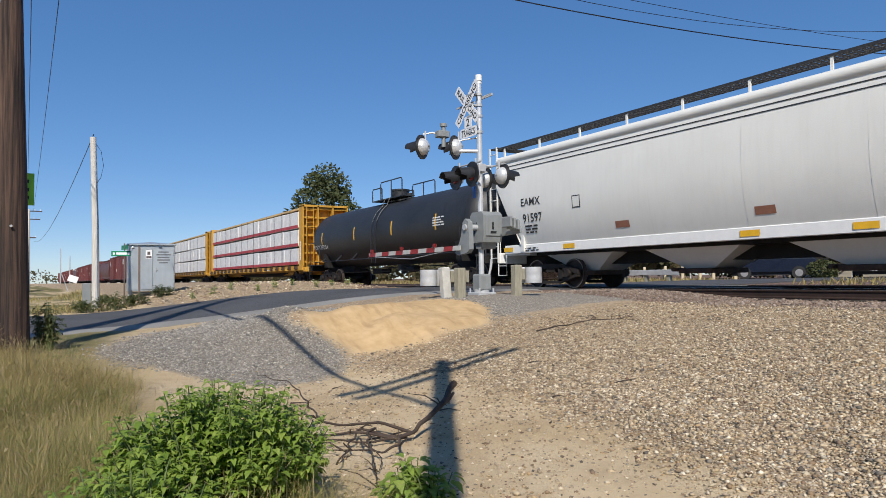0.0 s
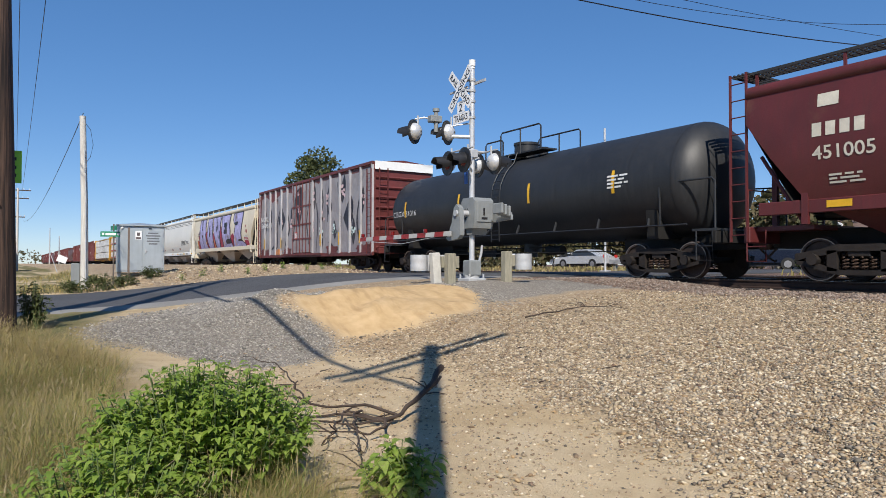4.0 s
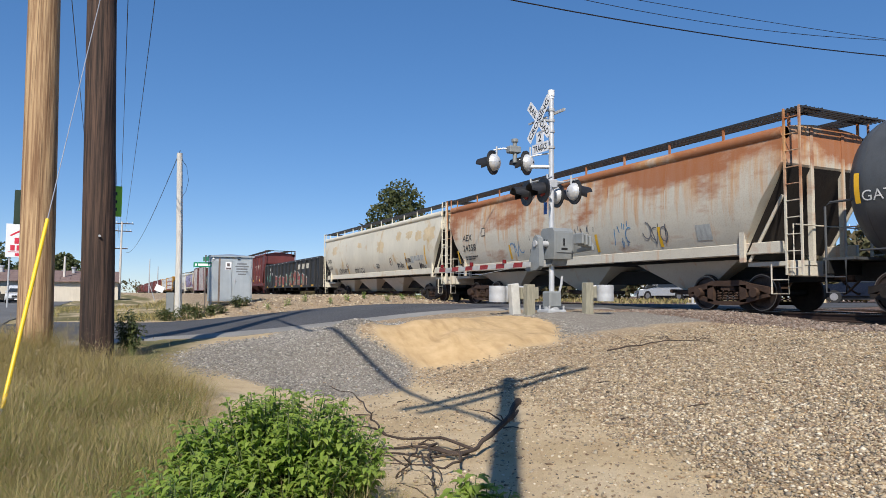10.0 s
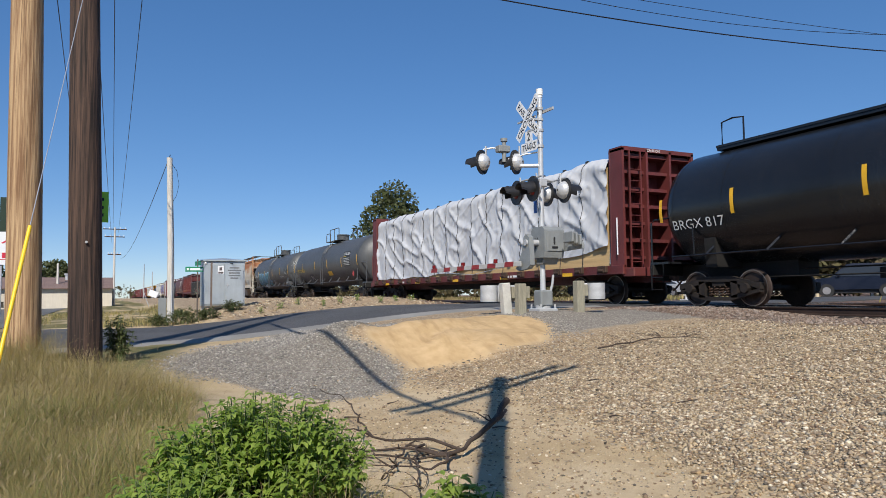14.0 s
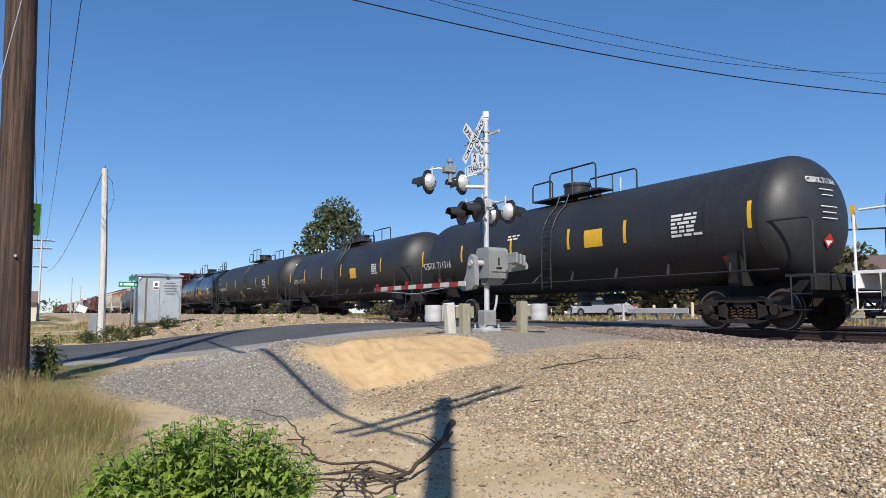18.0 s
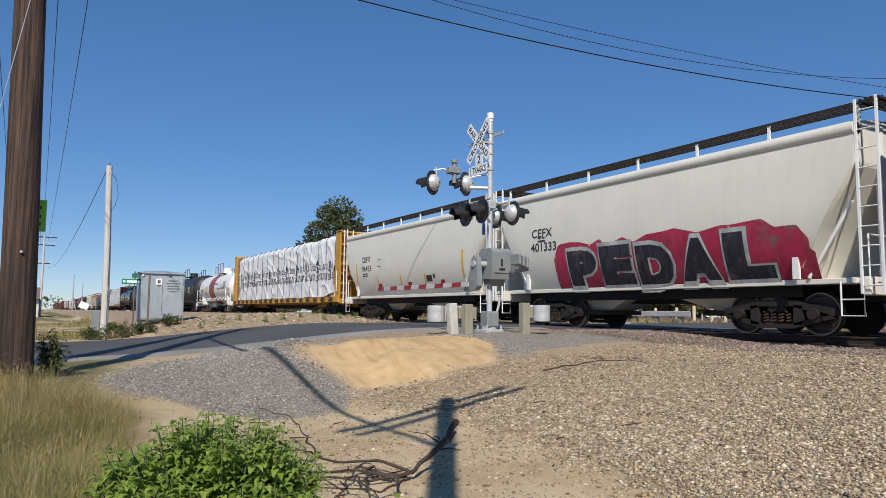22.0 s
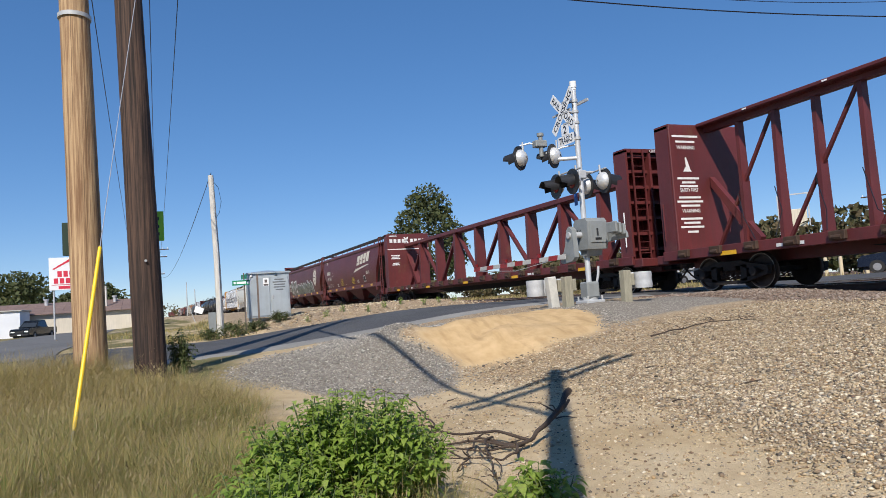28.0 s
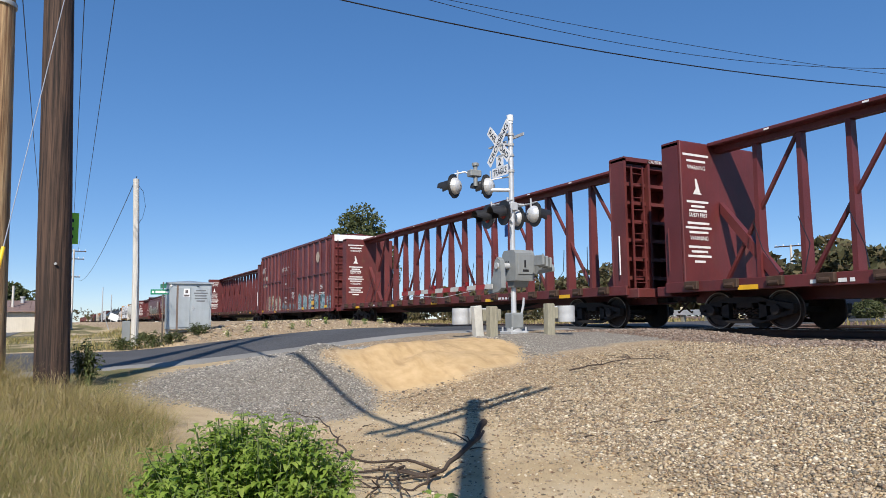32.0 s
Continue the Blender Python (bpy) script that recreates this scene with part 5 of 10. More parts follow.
part("frame", MB().box(-1.1, -1.0, -0.5, -0.4, 0, 6.4).box(1.0, 1.1, -0.5, -0.4, 0, 6.4).box(-1.1, 1.1, -0.5, -0.4, 6.4, 6.5).box(-1.1, -1.0, 0.4, 0.5, 0, 6.4).box(1.0, 1.1, 0.4, 0.5, 0, 6.4), STEEL, g, "open steel frame")


def far_pole(x, y, z, h, arms, label):
    g = thing("line_pole", label, "utility pole", x, y, z, group="far line poles")
    part("shaft", MB().cyl((0, 0, -0.3), (0, 0, h), 0.16, 10, 0.11), GREYPOLE, g)
    for zz, w, turn in arms:
        part("crossarm", MB().box(-w, w, -0.05, 0.05, h - zz, h - zz + 0.12).moved(Matrix.Rotation(radians(turn), 4, "Z")), POLE_DARK, g)
        for s in (-0.9, -0.45, 0.45, 0.9):
            part("insulator", MB().cyl((0, 0, 0.12), (0, 0, 0.3), 0.04, 8).moved(Matrix.Rotation(radians(turn), 4, "Z") @ Matrix.Translation((s * w, 0, h - zz))), SIGNWHITE, g)


far_pole(-14.3, 35.4, 0, 13.3, ((0.35, 1.3, 10), (1.3, 1.3, 10)), "wooden line pole with crossarms beyond the tracks")
far_pole(-57, 56.5, 0, 8.6, ((0.2, 1.6, 20),), "far line pole with one crossarm")
far_pole(-46, 66, 0, 7.6, ((0.2, 1.6, 20),), "far line pole with one crossarm")
far_pole(-100, 0.6, -0.6, 10.2, ((0.3, 1.4, 90), (1.3, 1.2, 90), (3.6, 0.8, 90)), "wooden line pole along the street")
far_pole(-90, -5.2, -0.8, 5.2, (), "short grey pole along the street")
far_pole(-72, 27, 0, 7.2, ((0.2, 0.8, 90),), "thin line pole beyond the tracks")

# ---------------------------------------------------------------- rolling stock
SPEED = 16.05        # metres a second, towards -x
rolling = []

IRON = mat("grimy_cast_iron", (0.026, 0.021, 0.018), 0.75, 0.25, 0.35, 4, 0.3, (0.06, 0.037, 0.024))
IRON_RUST = mat("rusty_cast_iron", (0.07, 0.04, 0.026), 0.8, 0.2, 0.35, 4)
WHEEL = mat("wheel_steel", (0.07, 0.05, 0.042), 0.6, 0.5, 0.3, 5)
TREAD = mat("bright_wheel_rim", (0.3, 0.25, 0.21), 0.4, 0.8, 0.2, 6)
GRATE = mat("steel_grating", (0.055, 0.055, 0.056), 0.6, 0.5, 0.2, 20)
UNDER = mat("black_underframe", (0.012, 0.011, 0.01), 0.8, 0.1, 0.3, 3)
P = {
    "oxide": mat("oxide_red_paint", (0.118, 0.023, 0.023), 0.5, 0, 0.22, 0.8, 0.45, (0.06, 0.024, 0.02), 0.12, (0.12, 0.045, 0.03)),
    "oxide2": mat("faded_oxide_red_paint", (0.135, 0.028, 0.026), 0.55, 0, 0.28, 0.9, 0.5, (0.08, 0.032, 0.027), 0.15, (0.13, 0.055, 0.035)),
    "brown": mat("mineral_brown_paint", (0.118, 0.028, 0.024), 0.5, 0, 0.26, 0.8, 0.6, (0.06, 0.028, 0.023), 0.12, (0.11, 0.05, 0.03)),
    "white": mat("pale_grey_white_paint", (0.75, 0.74, 0.69), 0.45, 0, 0.05, 0.5, 0.14, (0.5, 0.47, 0.42)),
    "cream": mat("cream_grey_paint", (0.68, 0.61, 0.47), 0.5, 0, 0.08, 0.6, 0.2, (0.42, 0.35, 0.24)),
    "cream_dirty": mat("dirty_cream_paint", (0.7, 0.65, 0.52), 0.5, 0, 0.1, 0.6, 0.22, (0.42, 0.36, 0.27), 0.12, (0.55, 0.38, 0.17)),
    "rusty": rust_mat("rust_stained_cream_paint", (0.56, 0.52, 0.43)),
    "grey": mat("light_grey_paint", (0.7, 0.67, 0.585), 0.42, 0, 0.06, 0.5, 0.16, (0.46, 0.4, 0.3)),
    "black": mat("tank_black_paint", (0.02, 0.0215, 0.024), 0.52, 0, 0.3, 0.6, 0.45, (0.045, 0.043, 0.042)),
    "gloss": mat("glossy_black_paint", (0.012, 0.013, 0.015), 0.22, 0, 0.2, 0.6, 0.15, (0.04, 0.038, 0.035)),
    "tankgrey": mat("dull_grey_tank_paint", (0.078, 0.082, 0.085), 0.5, 0, 0.2, 0.9, 0.4, (0.035, 0.035, 0.036)),
    "tankwhite": mat("white_tank_paint", (0.76, 0.75, 0.71), 0.35, 0, 0.04, 0.6, 0.3, (0.5, 0.44, 0.34)),
    "yellow": mat("yellow_orange_paint", (0.55, 0.29, 0.03), 0.55, 0, 0.14, 0.8, 0.4, (0.25, 0.13, 0.04)),
    "gon": mat("black_gondola_paint", (0.022, 0.024, 0.026), 0.6, 0, 0.3, 0.9, 0.5, (0.06, 0.05, 0.045)),
    "silver": mat("silver_spray_paint", (0.42, 0.4, 0.4), 0.4, 0.3, 0.25, 0.8, 0.35, (0.16, 0.08, 0.07)),
}
INK_W = mat("white_stencil", (0.7, 0.7, 0.68), 0.6, 0, 0.12, 5)
INK_K = mat("black_stencil", (0.03, 0.03, 0.03), 0.6, 0, 0.2, 5)
INK_Y = mat("yellow_stencil", (0.6, 0.42, 0.04), 0.6, 0, 0.12, 5)
INK_C = mat("cream_stencil", (0.62, 0.58, 0.48), 0.6, 0, 0.12, 5)
INK_BR = mat("brown_patch", (0.3, 0.13, 0.08), 0.6, 0, 0.12, 5)
SPRAY = {k: mat("spray_" + k, c, 0.55, 0, 0.3, 2.4, 0.55, (0.12, 0.1, 0.1), 0.2, (0.16, 0.12, 0.11)) for k, c in (("lilac", (0.42, 0.4, 0.68)), ("ink", (0.014, 0.014, 0.025)), ("crimson", (0.4, 0.018, 0.06)), ("mint", (0.2, 0.5, 0.38)), ("coral", (0.62, 0.12, 0.11)), ("orange", (0.65, 0.24, 0.06)), ("teal", (0.05, 0.2, 0.26)), ("blue", (0.09, 0.28, 0.5)), ("sky", (0.35, 0.55, 0.72)), ("olive", (0.2, 0.21, 0.15)), ("silver", (0.48, 0.5, 0.48)), ("cream", (0.66, 0.6, 0.42)), ("grey", (0.16, 0.16, 0.17)), ("pink", (0.66, 0.3, 0.4)))}

def mural(name, stops, scale=1.0, stretch=(1, 1, 1), edge=0.0, edge_col=(0.02, 0.02, 0.025), dirt=0.35):
    """Sprayed fields of colour that run into one another, with a drawn line where a field ends."""
    m = bpy.data.materials.new(name)
    m.use_nodes = True
    t = m.node_tree
    b = t.nodes["Principled BSDF"]
    n = _noise(t, _coords(t, stretch), scale, 1.6, 0.45)
    r = t.nodes.new("ShaderNodeValToRGB")
    r.color_ramp.interpolation = "CONSTANT"
    while len(r.color_ramp.elements) < len(stops):
        r.color_ramp.elements.new(0.5)
    for e, (p, c) in zip(r.color_ramp.elements, stops):
        e.position, e.color = p, (*c, 1)
    t.links.new(n, r.inputs[0])
    c = r.outputs[0]
    if edge:
        d = t.nodes.new("ShaderNodeMath")
        d.operation = "PINGPONG"
        d.inputs[1].default_value = 0.06
        t.links.new(n, d.inputs[0])
        c = _mix(t, _ramp(t, d.outputs[0], edge, edge * 1.5, 1.0, 0.0), c, (*edge_col, 1))
    g = _noise(t, _coords(t, (1, 1, 0.4)), 7.0, 4.0)
    c = _mix(t, _ramp(t, g, 0.45, 0.75, 0.0, dirt), c, (0.1, 0.07, 0.065, 1))
    t.links.new(c, b.inputs["Base Color"])
    b.inputs["Roughness"].default_value = 0.5
    return m


_shared = {}


def shared(key, make):
    if key not in _shared:
        _shared[key] = make()
    return _shared[key]


def wheel_mesh():
    prof = [(0.0, 0.001), (0.0, 0.46), (0.03, 0.486), (0.05, 0.457), (0.14, 0.45), (0.14, 0.385), (0.1, 0.37), (0.085, 0.16), (0.13, 0.13), (0.13, 0.001)]
    n, k = 26, len(prof)
    verts = [(r * math.cos(6.28319 * i / n), a, r * math.sin(6.28319 * i / n)) for i in range(n) for a, r in prof]
    faces = [(i * k + j, (i + 1) % n * k + j, (i + 1) % n * k + j + 1, i * k + j + 1) for i in range(n) for j in range(k - 1)]
    return mesh_of("wheel", MB().add(verts, faces), WHEEL, 35)


def rim_mesh():
    return mesh_of("rim", MB().grid(lambda u, v: ((0.45 - 0.022 * v) * math.cos(6.28319 * u), 0.1415, (0.45 - 0.022 * v) * math.sin(6.28319 * u)), 26, 1), TREAD)


def frame_mesh(m):
    mb = MB()
    poly = [(-1.28, 0.36), (-1.02, 0.31), (-0.62, 0.2), (-0.38, 0.16), (0.38, 0.16), (0.62, 0.2), (1.02, 0.31), (1.28, 0.36), (1.3, 0.56), (1.05, 0.62), (0.72, 0.64), (0.45, 0.74), (-0.45, 0.74), (-0.72, 0.64), (-1.05, 0.62), (-1.3, 0.56)]
    lower = [(-1.28, 0.36), (-0.62, 0.2), (-0.38, 0.14), (0.38, 0.14), (0.62, 0.2), (1.28, 0.36), (1.26, 0.44), (0.68, 0.33), (0.36, 0.24), (-0.36, 0.24), (-0.68, 0.33), (-1.26, 0.44)]
    upper = [(-1.3, 0.42), (-1.02, 0.5), (-0.62, 0.55), (-0.4, 0.62), (0.4, 0.62), (0.62, 0.55), (1.02, 0.5), (1.3, 0.42), (1.3, 0.58), (0.72, 0.68), (0.45, 0.76), (-0.45, 0.76), (-0.72, 0.68), (-1.3, 0.58)]
    for s in (-1, 1):
        y0, y1 = sorted((s * 0.93, s * 1.08))
        mb.prism(lower, y0, y1).prism(upper, y0, y1)
        for x in (-0.52, 0.52):
            mb.box(x - 0.1, x + 0.1, y0, y1, 0.22, 0.64)
        for x in (-0.89, 0.89):
            mb.cyl((x, s * 0.98, 0.457), (x, s * 1.17, 0.457), 0.12, 12)
    mb.box(-0.22, 0.22, -1.05, 1.05, 0.5, 0.72, 0.02).box(-0.3, 0.3, -0.35, 0.35, 0.72, 0.8)
    return mesh_of("truck", mb, m, 30)


def spring_mesh():
    pts = [(0.062 * math.cos(k * 0.9), 0.062 * math.sin(k * 0.9), 0.25 * k / 26) for k in range(27)]
    return mesh_of("spring", MB().tube(pts, 0.018, 5), IRON_RUST, 40)


def truck(car, x, rusty=False):
    m = IRON_RUST if rusty else IRON
    tr = part("truck", shared(("truck", rusty), lambda: frame_mesh(m)), None, car, "cast steel two-axle bogie")
    tr.location = (x, 0, 0)
    for ax in (-0.89, 0.89):
        part("axle", shared("axle", lambda: mesh_of("axle", MB().cyl((0, -0.8, 0), (0, 0.8, 0), 0.08, 10), IRON, 40)), None, tr).location = (ax, 0, 0.457)
        for s in (-1, 1):
            w = part("wheel", shared("wheel", wheel_mesh), None, tr)
            w.location = (ax, s * 0.72, 0.457)
            if s < 0:
                w.rotation_euler = (0, 0, math.pi)
            r = part("rim", shared("rim", rim_mesh), None, tr, "bright worn wheel rim")
            r.location, r.rotation_euler = w.location, w.rotation_euler
    for s in (-1, 1):
        for x in (-0.27, -0.09, 0.09, 0.27):
            part("spring", shared("spring", spring_mesh), None, tr, "coil spring").location = (x, s * 1.0, 0.25)


def coupler(car, half):
    def make():
        mb = MB().box(-0.6, -0.12, -0.09, 0.09, 0.76, 0.96, 0.02).box(-0.16, 0.04, -0.17, 0.15, 0.7, 1.02, 0.04).box(-0.02, 0.1, 0.02, 0.16, 0.74, 0.98, 0.04)
        mb.tube([(-0.4, 0.25, 0.75), (-0.15, 0.28, 0.5), (0.0, 0.26, 0.42), (0.05, 0.22, 0.45)], 0.025, 6)
        return mesh_of("coupler", mb, IRON_RUST, 40)
    for s in (-1, 1):
        c = part("coupler", shared("coupler", make), None, car, "knuckle coupler with air hose")
        c.location = (s * half, 0, 0)
        if s < 0:
            c.rotation_euler = (0, 0, math.pi)


def start_car(name, label, a, b, truck_in=2.0, rusty=False, category="railway car"):
    car = thing(name, label, category, (a + b) / 2, TY, 0.0, group="cars of the freight train")
    rolling.append((car, (a + b) / 2))
    half = (b - a) / 2
    for s in (-1, 1):
        truck(car, s * (half - 0.65 - truck_in), rusty)
    coupler(car, half)
    return car, half


def bent(mb, surf, x, z, off=0.012):
    """Lays a flat mesh, drawn in x and z, on the near side of a car whose side is at y = -surf(z)."""
    mb.v = [(x + p[0], -surf(z + p[2]) - off, z + p[2]) for p in mb.v]
    return mb


def words(car, surf, x, z, text, size, m, wide=None, name="lettering", off=0.012, offset=0.0, shear=0.0, label="", cut=0.0):
    return part(name, bent(lettering(text, size, wide, offset, shear, cut or (0.15 if size > 0.4 else 0.0)), surf, x, z, off), m, car, label, 0)


def patch(car, surf, x, z, w, h, m, name="reflector", label="", lean=0.0, off=0.01):
    n = max(1, int(h / 0.12))
    mb = MB().add([(k * w + lean * j / n, 0, h * j / n) for j in range(n + 1) for k in (0, 1)], [(2 * j, 2 * j + 1, 2 * j + 3, 2 * j + 2) for j in range(n)])
    return part(name, bent(mb, surf, x, z, off), m, car, label, 0)


def lines(car, surf, x, z, w, rows, m, h=0.05, gap=0.1, seed=0):
    """Small print that cannot be read: plain bars."""
    rnd = random.Random(seed + int(x * 100))
    mb = MB()
    for k in range(rows):
        u = 0.0
        end = w * rnd.uniform(0.7, 1.0)
        while u < end:
            d = min(end - u, rnd.uniform(0.12, 0.4))
            zz = -k * gap
            mb.add([(u, 0, zz), (u + d, 0, zz), (u + d, 0, zz + h), (u, 0, zz + h)], [(0, 1, 2, 3)])
            u += d + 0.06
    return part("small_print", bent(mb, surf, x, z), m, car, "", 0)


def blot(car, surf, x, z, w, h, m, seed, name="graffiti", off=0.008, label="", jag=0.28, round_=False):
    """An uneven sprayed patch."""
    rnd = random.Random(seed)
    n, rings = 26, 4
    rad = [1 + rnd.uniform(-jag, jag) for _ in range(n)]
    vs, fs = [(0, 0, 0)], []
    for r in range(1, rings + 1):
        for k in range(n):
            a = 6.28319 * k / n
            q = r / rings * rad[k]
            cx, cz = math.cos(a), math.sin(a)
            m4 = 1.0 if round_ else max(abs(cx), abs(cz)) ** 0.55
            vs.append((q * cx / m4 * w / 2, 0, q * cz / m4 * h / 2))
    fs += [(0, 1 + k, 1 + (k + 1) % n) for k in range(n)]
    for r in range(rings - 1):
        fs += [(1 + r * n + k, 1 + (r + 1) * n + k, 1 + (r + 1) * n + (k + 1) % n, 1 + r * n + (k + 1) % n) for k in range(n)]
    mb = MB()
    mb.v, mb.f = vs, fs
    return part(name, bent(mb, surf, x, z, off), m, car, label, 0)


def scrawl(car, surf, x, z, w, h, m, seed, width=0.03, turns=7, off=0.014):
    """A sprayed tag that cannot be read: loops, hooks and quick strokes side by side."""
    rnd = random.Random(seed)
    mb, n = MB(), max(3, turns)
    step = w / n
    for k in range(n):
        x0, tall = step * k, h * rnd.uniform(0.65, 1.0)
        a0, a1 = rnd.uniform(0, 6.28), rnd.choice((3.4, 4.6, 6.28))
        cx, cz, rx, rz = x0 + step * 0.5, tall * rnd.uniform(0.35, 0.6), step * rnd.uniform(0.35, 0.55), tall * rnd.uniform(0.28, 0.42)
        arc = [(cx + rx * math.cos(a0 + a1 * i / 10), cz + rz * math.sin(a0 + a1 * i / 10)) for i in range(11)]
        runs = [arc] if rnd.random() < 0.65 else []
        if rnd.random() < 0.7:
            u = x0 + step * rnd.uniform(0.0, 0.9)
            runs.append([(u + 0.12 * tall, tall), (u, rnd.uniform(0.0, 0.1) * h)])
        if not runs or rnd.random() < 0.25:
            runs.append([(x0, tall * 0.9), (x0 + step * 0.45, 0.0), (x0 + step * 0.95, tall * 0.95)])
        for pts in runs:
            for (a, b), (c, d) in zip(pts, pts[1:]):
                L = math.hypot(c - a, d - b) or 1
                nx, nz = -(d - b) / L * width / 2, (c - a) / L * width / 2
                mb.add([(a + nx, 0, b + nz), (a - nx, 0, b - nz), (c - nx, 0, d - nz), (c + nx, 0, d + nz)], [(0, 1, 2, 3)])
    return part("graffiti", bent(mb, surf, x, z, off), m, car, "", 0)


def piece(car, surf, x, z, w, h, text, fill, line, off=0.012, back=None, shear=0.0, label="", fat=0.03, gap=0.9):
    """Large sprayed letters with an outline."""
    if back:
        blot(car, surf, x + w / 2, z + h * 0.45, w * 1.06, h * 1.12, back, len(text) * 7 + int(abs(x) * 10), off=0.006)
    n = len(text)
    for k, ch in enumerate(text):
        cx, cw = x + w * k / n, w / n * gap
        dz = 0.05 * h * math.sin(k * 2.1)
        words(car, surf, cx - 0.04, z - 0.04 + dz, ch, h + 0.08, line, cw + 0.1, "graffiti", off, fat + 0.045, shear, label)
        words(car, surf, cx + 0.02, z + dz, ch, h, fill, cw - 0.03, "graffiti", off + 0.008, fat, shear, label)


def strip_shape(car, surf, rows, m, off=0.012, name="graffiti", label="", grow=0.0):
    """A painted shape given by its left and right edge at several heights; it follows the side's curve."""
    rows = sorted(rows)
    if grow:
        rows = [(rows[0][0] - grow * 0.35, rows[0][1] - grow, rows[0][2] + grow)] + [(z, a - grow, b + grow) for z, a, b in rows[1:-1]] + [(rows[-1][0] + grow * 0.35, rows[-1][1] - grow, rows[-1][2] + grow)]
    zs = [r[0] for r in rows]
    n = max(3, int((zs[-1] - zs[0]) / 0.08))
    mb = MB()
    for j in range(n + 1):
        z = zs[0] + (zs[-1] - zs[0]) * j / n
        a, b = np.interp(z, zs, [r[1] for r in rows]), np.interp(z, zs, [r[2] for r in rows])
        mb.v += [(a, 0, z), (b, 0, z)]
    mb.f = [(2 * j, 2 * j + 1, 2 * j + 3, 2 * j + 2) for j in range(n)]
    return part(name, bent(mb, surf, 0, 0, off), m, car, label, 0)


def leaf_shape(car, surf, x, z, w, h, m, lean=0.0, off=0.012, label=""):
    """A painted leaf or flame with pointed ends."""
    rows = [(z + h * (k / 8 - 0.5), x + lean * (k / 8 - 0.5) - w / 2 * math.sin(math.pi * k / 8) ** 0.8, x + lean * (k / 8 - 0.5) + w / 2 * math.sin(math.pi * k / 8) ** 0.8) for k in range(9)]
    return strip_shape(car, surf, rows, m, off, label=label)


def wild(car, surf, x0, x1, z0, h, fill, line, seed, off=0.01, jag=0.3, pitch=0.9, label=""):
    """A band of sprayed letters run together: a fill with a stepped upper edge, and the outline behind it."""
    rnd = random.Random(seed)
    knots, x = [], x0
    while x < x1:
        knots.append((x, 1 - jag * rnd.random() ** 1.3))
        x += pitch * rnd.uniform(0.18, 0.6)
    kx, kz = [k[0] for k in knots], [k[1] for k in knots]
    n = int((x1 - x0) / 0.07)
    for grow, m, o in ((0.06, line, off), (0.0, fill, off + 0.006)):
        mb = MB()
        rows = max(3, int(h / 0.15))
        for i in range(n + 1):
            u = x0 - grow + (x1 - x0 + 2 * grow) * i / n
            end = min(1.0, (u - x0 + grow + 0.12) / 0.35, (x1 - u + grow + 0.12) / 0.35)
            top = h * np.interp(u, kx, kz) * (0.55 + 0.45 * end) + grow
            low = -grow + 0.05 * noise.noise((u * 2.0, seed, 0))
            mb.v += [(u, 0, z0 + low + (top - low) * j / rows) for j in range(rows + 1)]
        w = rows + 1
        mb.f = [(i * w + j, (i + 1) * w + j, (i + 1) * w + j + 1, i * w + j + 1) for i in range(n) for j in range(rows)]
        part("graffiti", bent(mb, surf, 0, 0, o), m, car, label, 0)


def stroke(car, surf, pts, width, m, off=0.014):
    """A brushed line through a few points."""
    ps = []
    for i in range(len(pts) - 1):
        for k in range(8):
            u = k / 8
            ps.append((pts[i][0] + (pts[i + 1][0] - pts[i][0]) * (u * u * (3 - 2 * u)), pts[i][1] + (pts[i + 1][1] - pts[i][1]) * u))
    ps.append(pts[-1])
    n, mb = len(ps), MB()
    for i, (a, b) in enumerate(ps):
        (p, q), (c, d) = ps[max(0, i - 1)], ps[min(n - 1, i + 1)]
        L = math.hypot(c - p, d - q) or 1
        wd = width * (0.35 + 0.65 * math.sin(math.pi * min(1.0, 0.15 + i / n))) / 2
        mb.v += [(a - (d - q) / L * wd, 0, b + (c - p) / L * wd), (a + (d - q) / L * wd, 0, b - (c - p) / L * wd)]
    mb.f = [(2 * i, 2 * i + 2, 2 * i + 3, 2 * i + 1) for i in range(n - 1)]
    return part("graffiti", bent(mb, surf, 0, 0, off), m, car, "", 0)


def ladder_mesh(z0, z1, w, rungs, m, r=0.022):
    mb = MB().box(-r, r, -r, r, z0, z1).box(w - r, w + r, -r, r, z0, z1)
    for k in range(rungs):
        z = z0 + (z1 - z0) * (k + 0.4) / rungs
        mb.cyl((0, 0, z), (w, 0, z), 0.014, 6)
    return mesh_of("ladder", mb, m, 0)


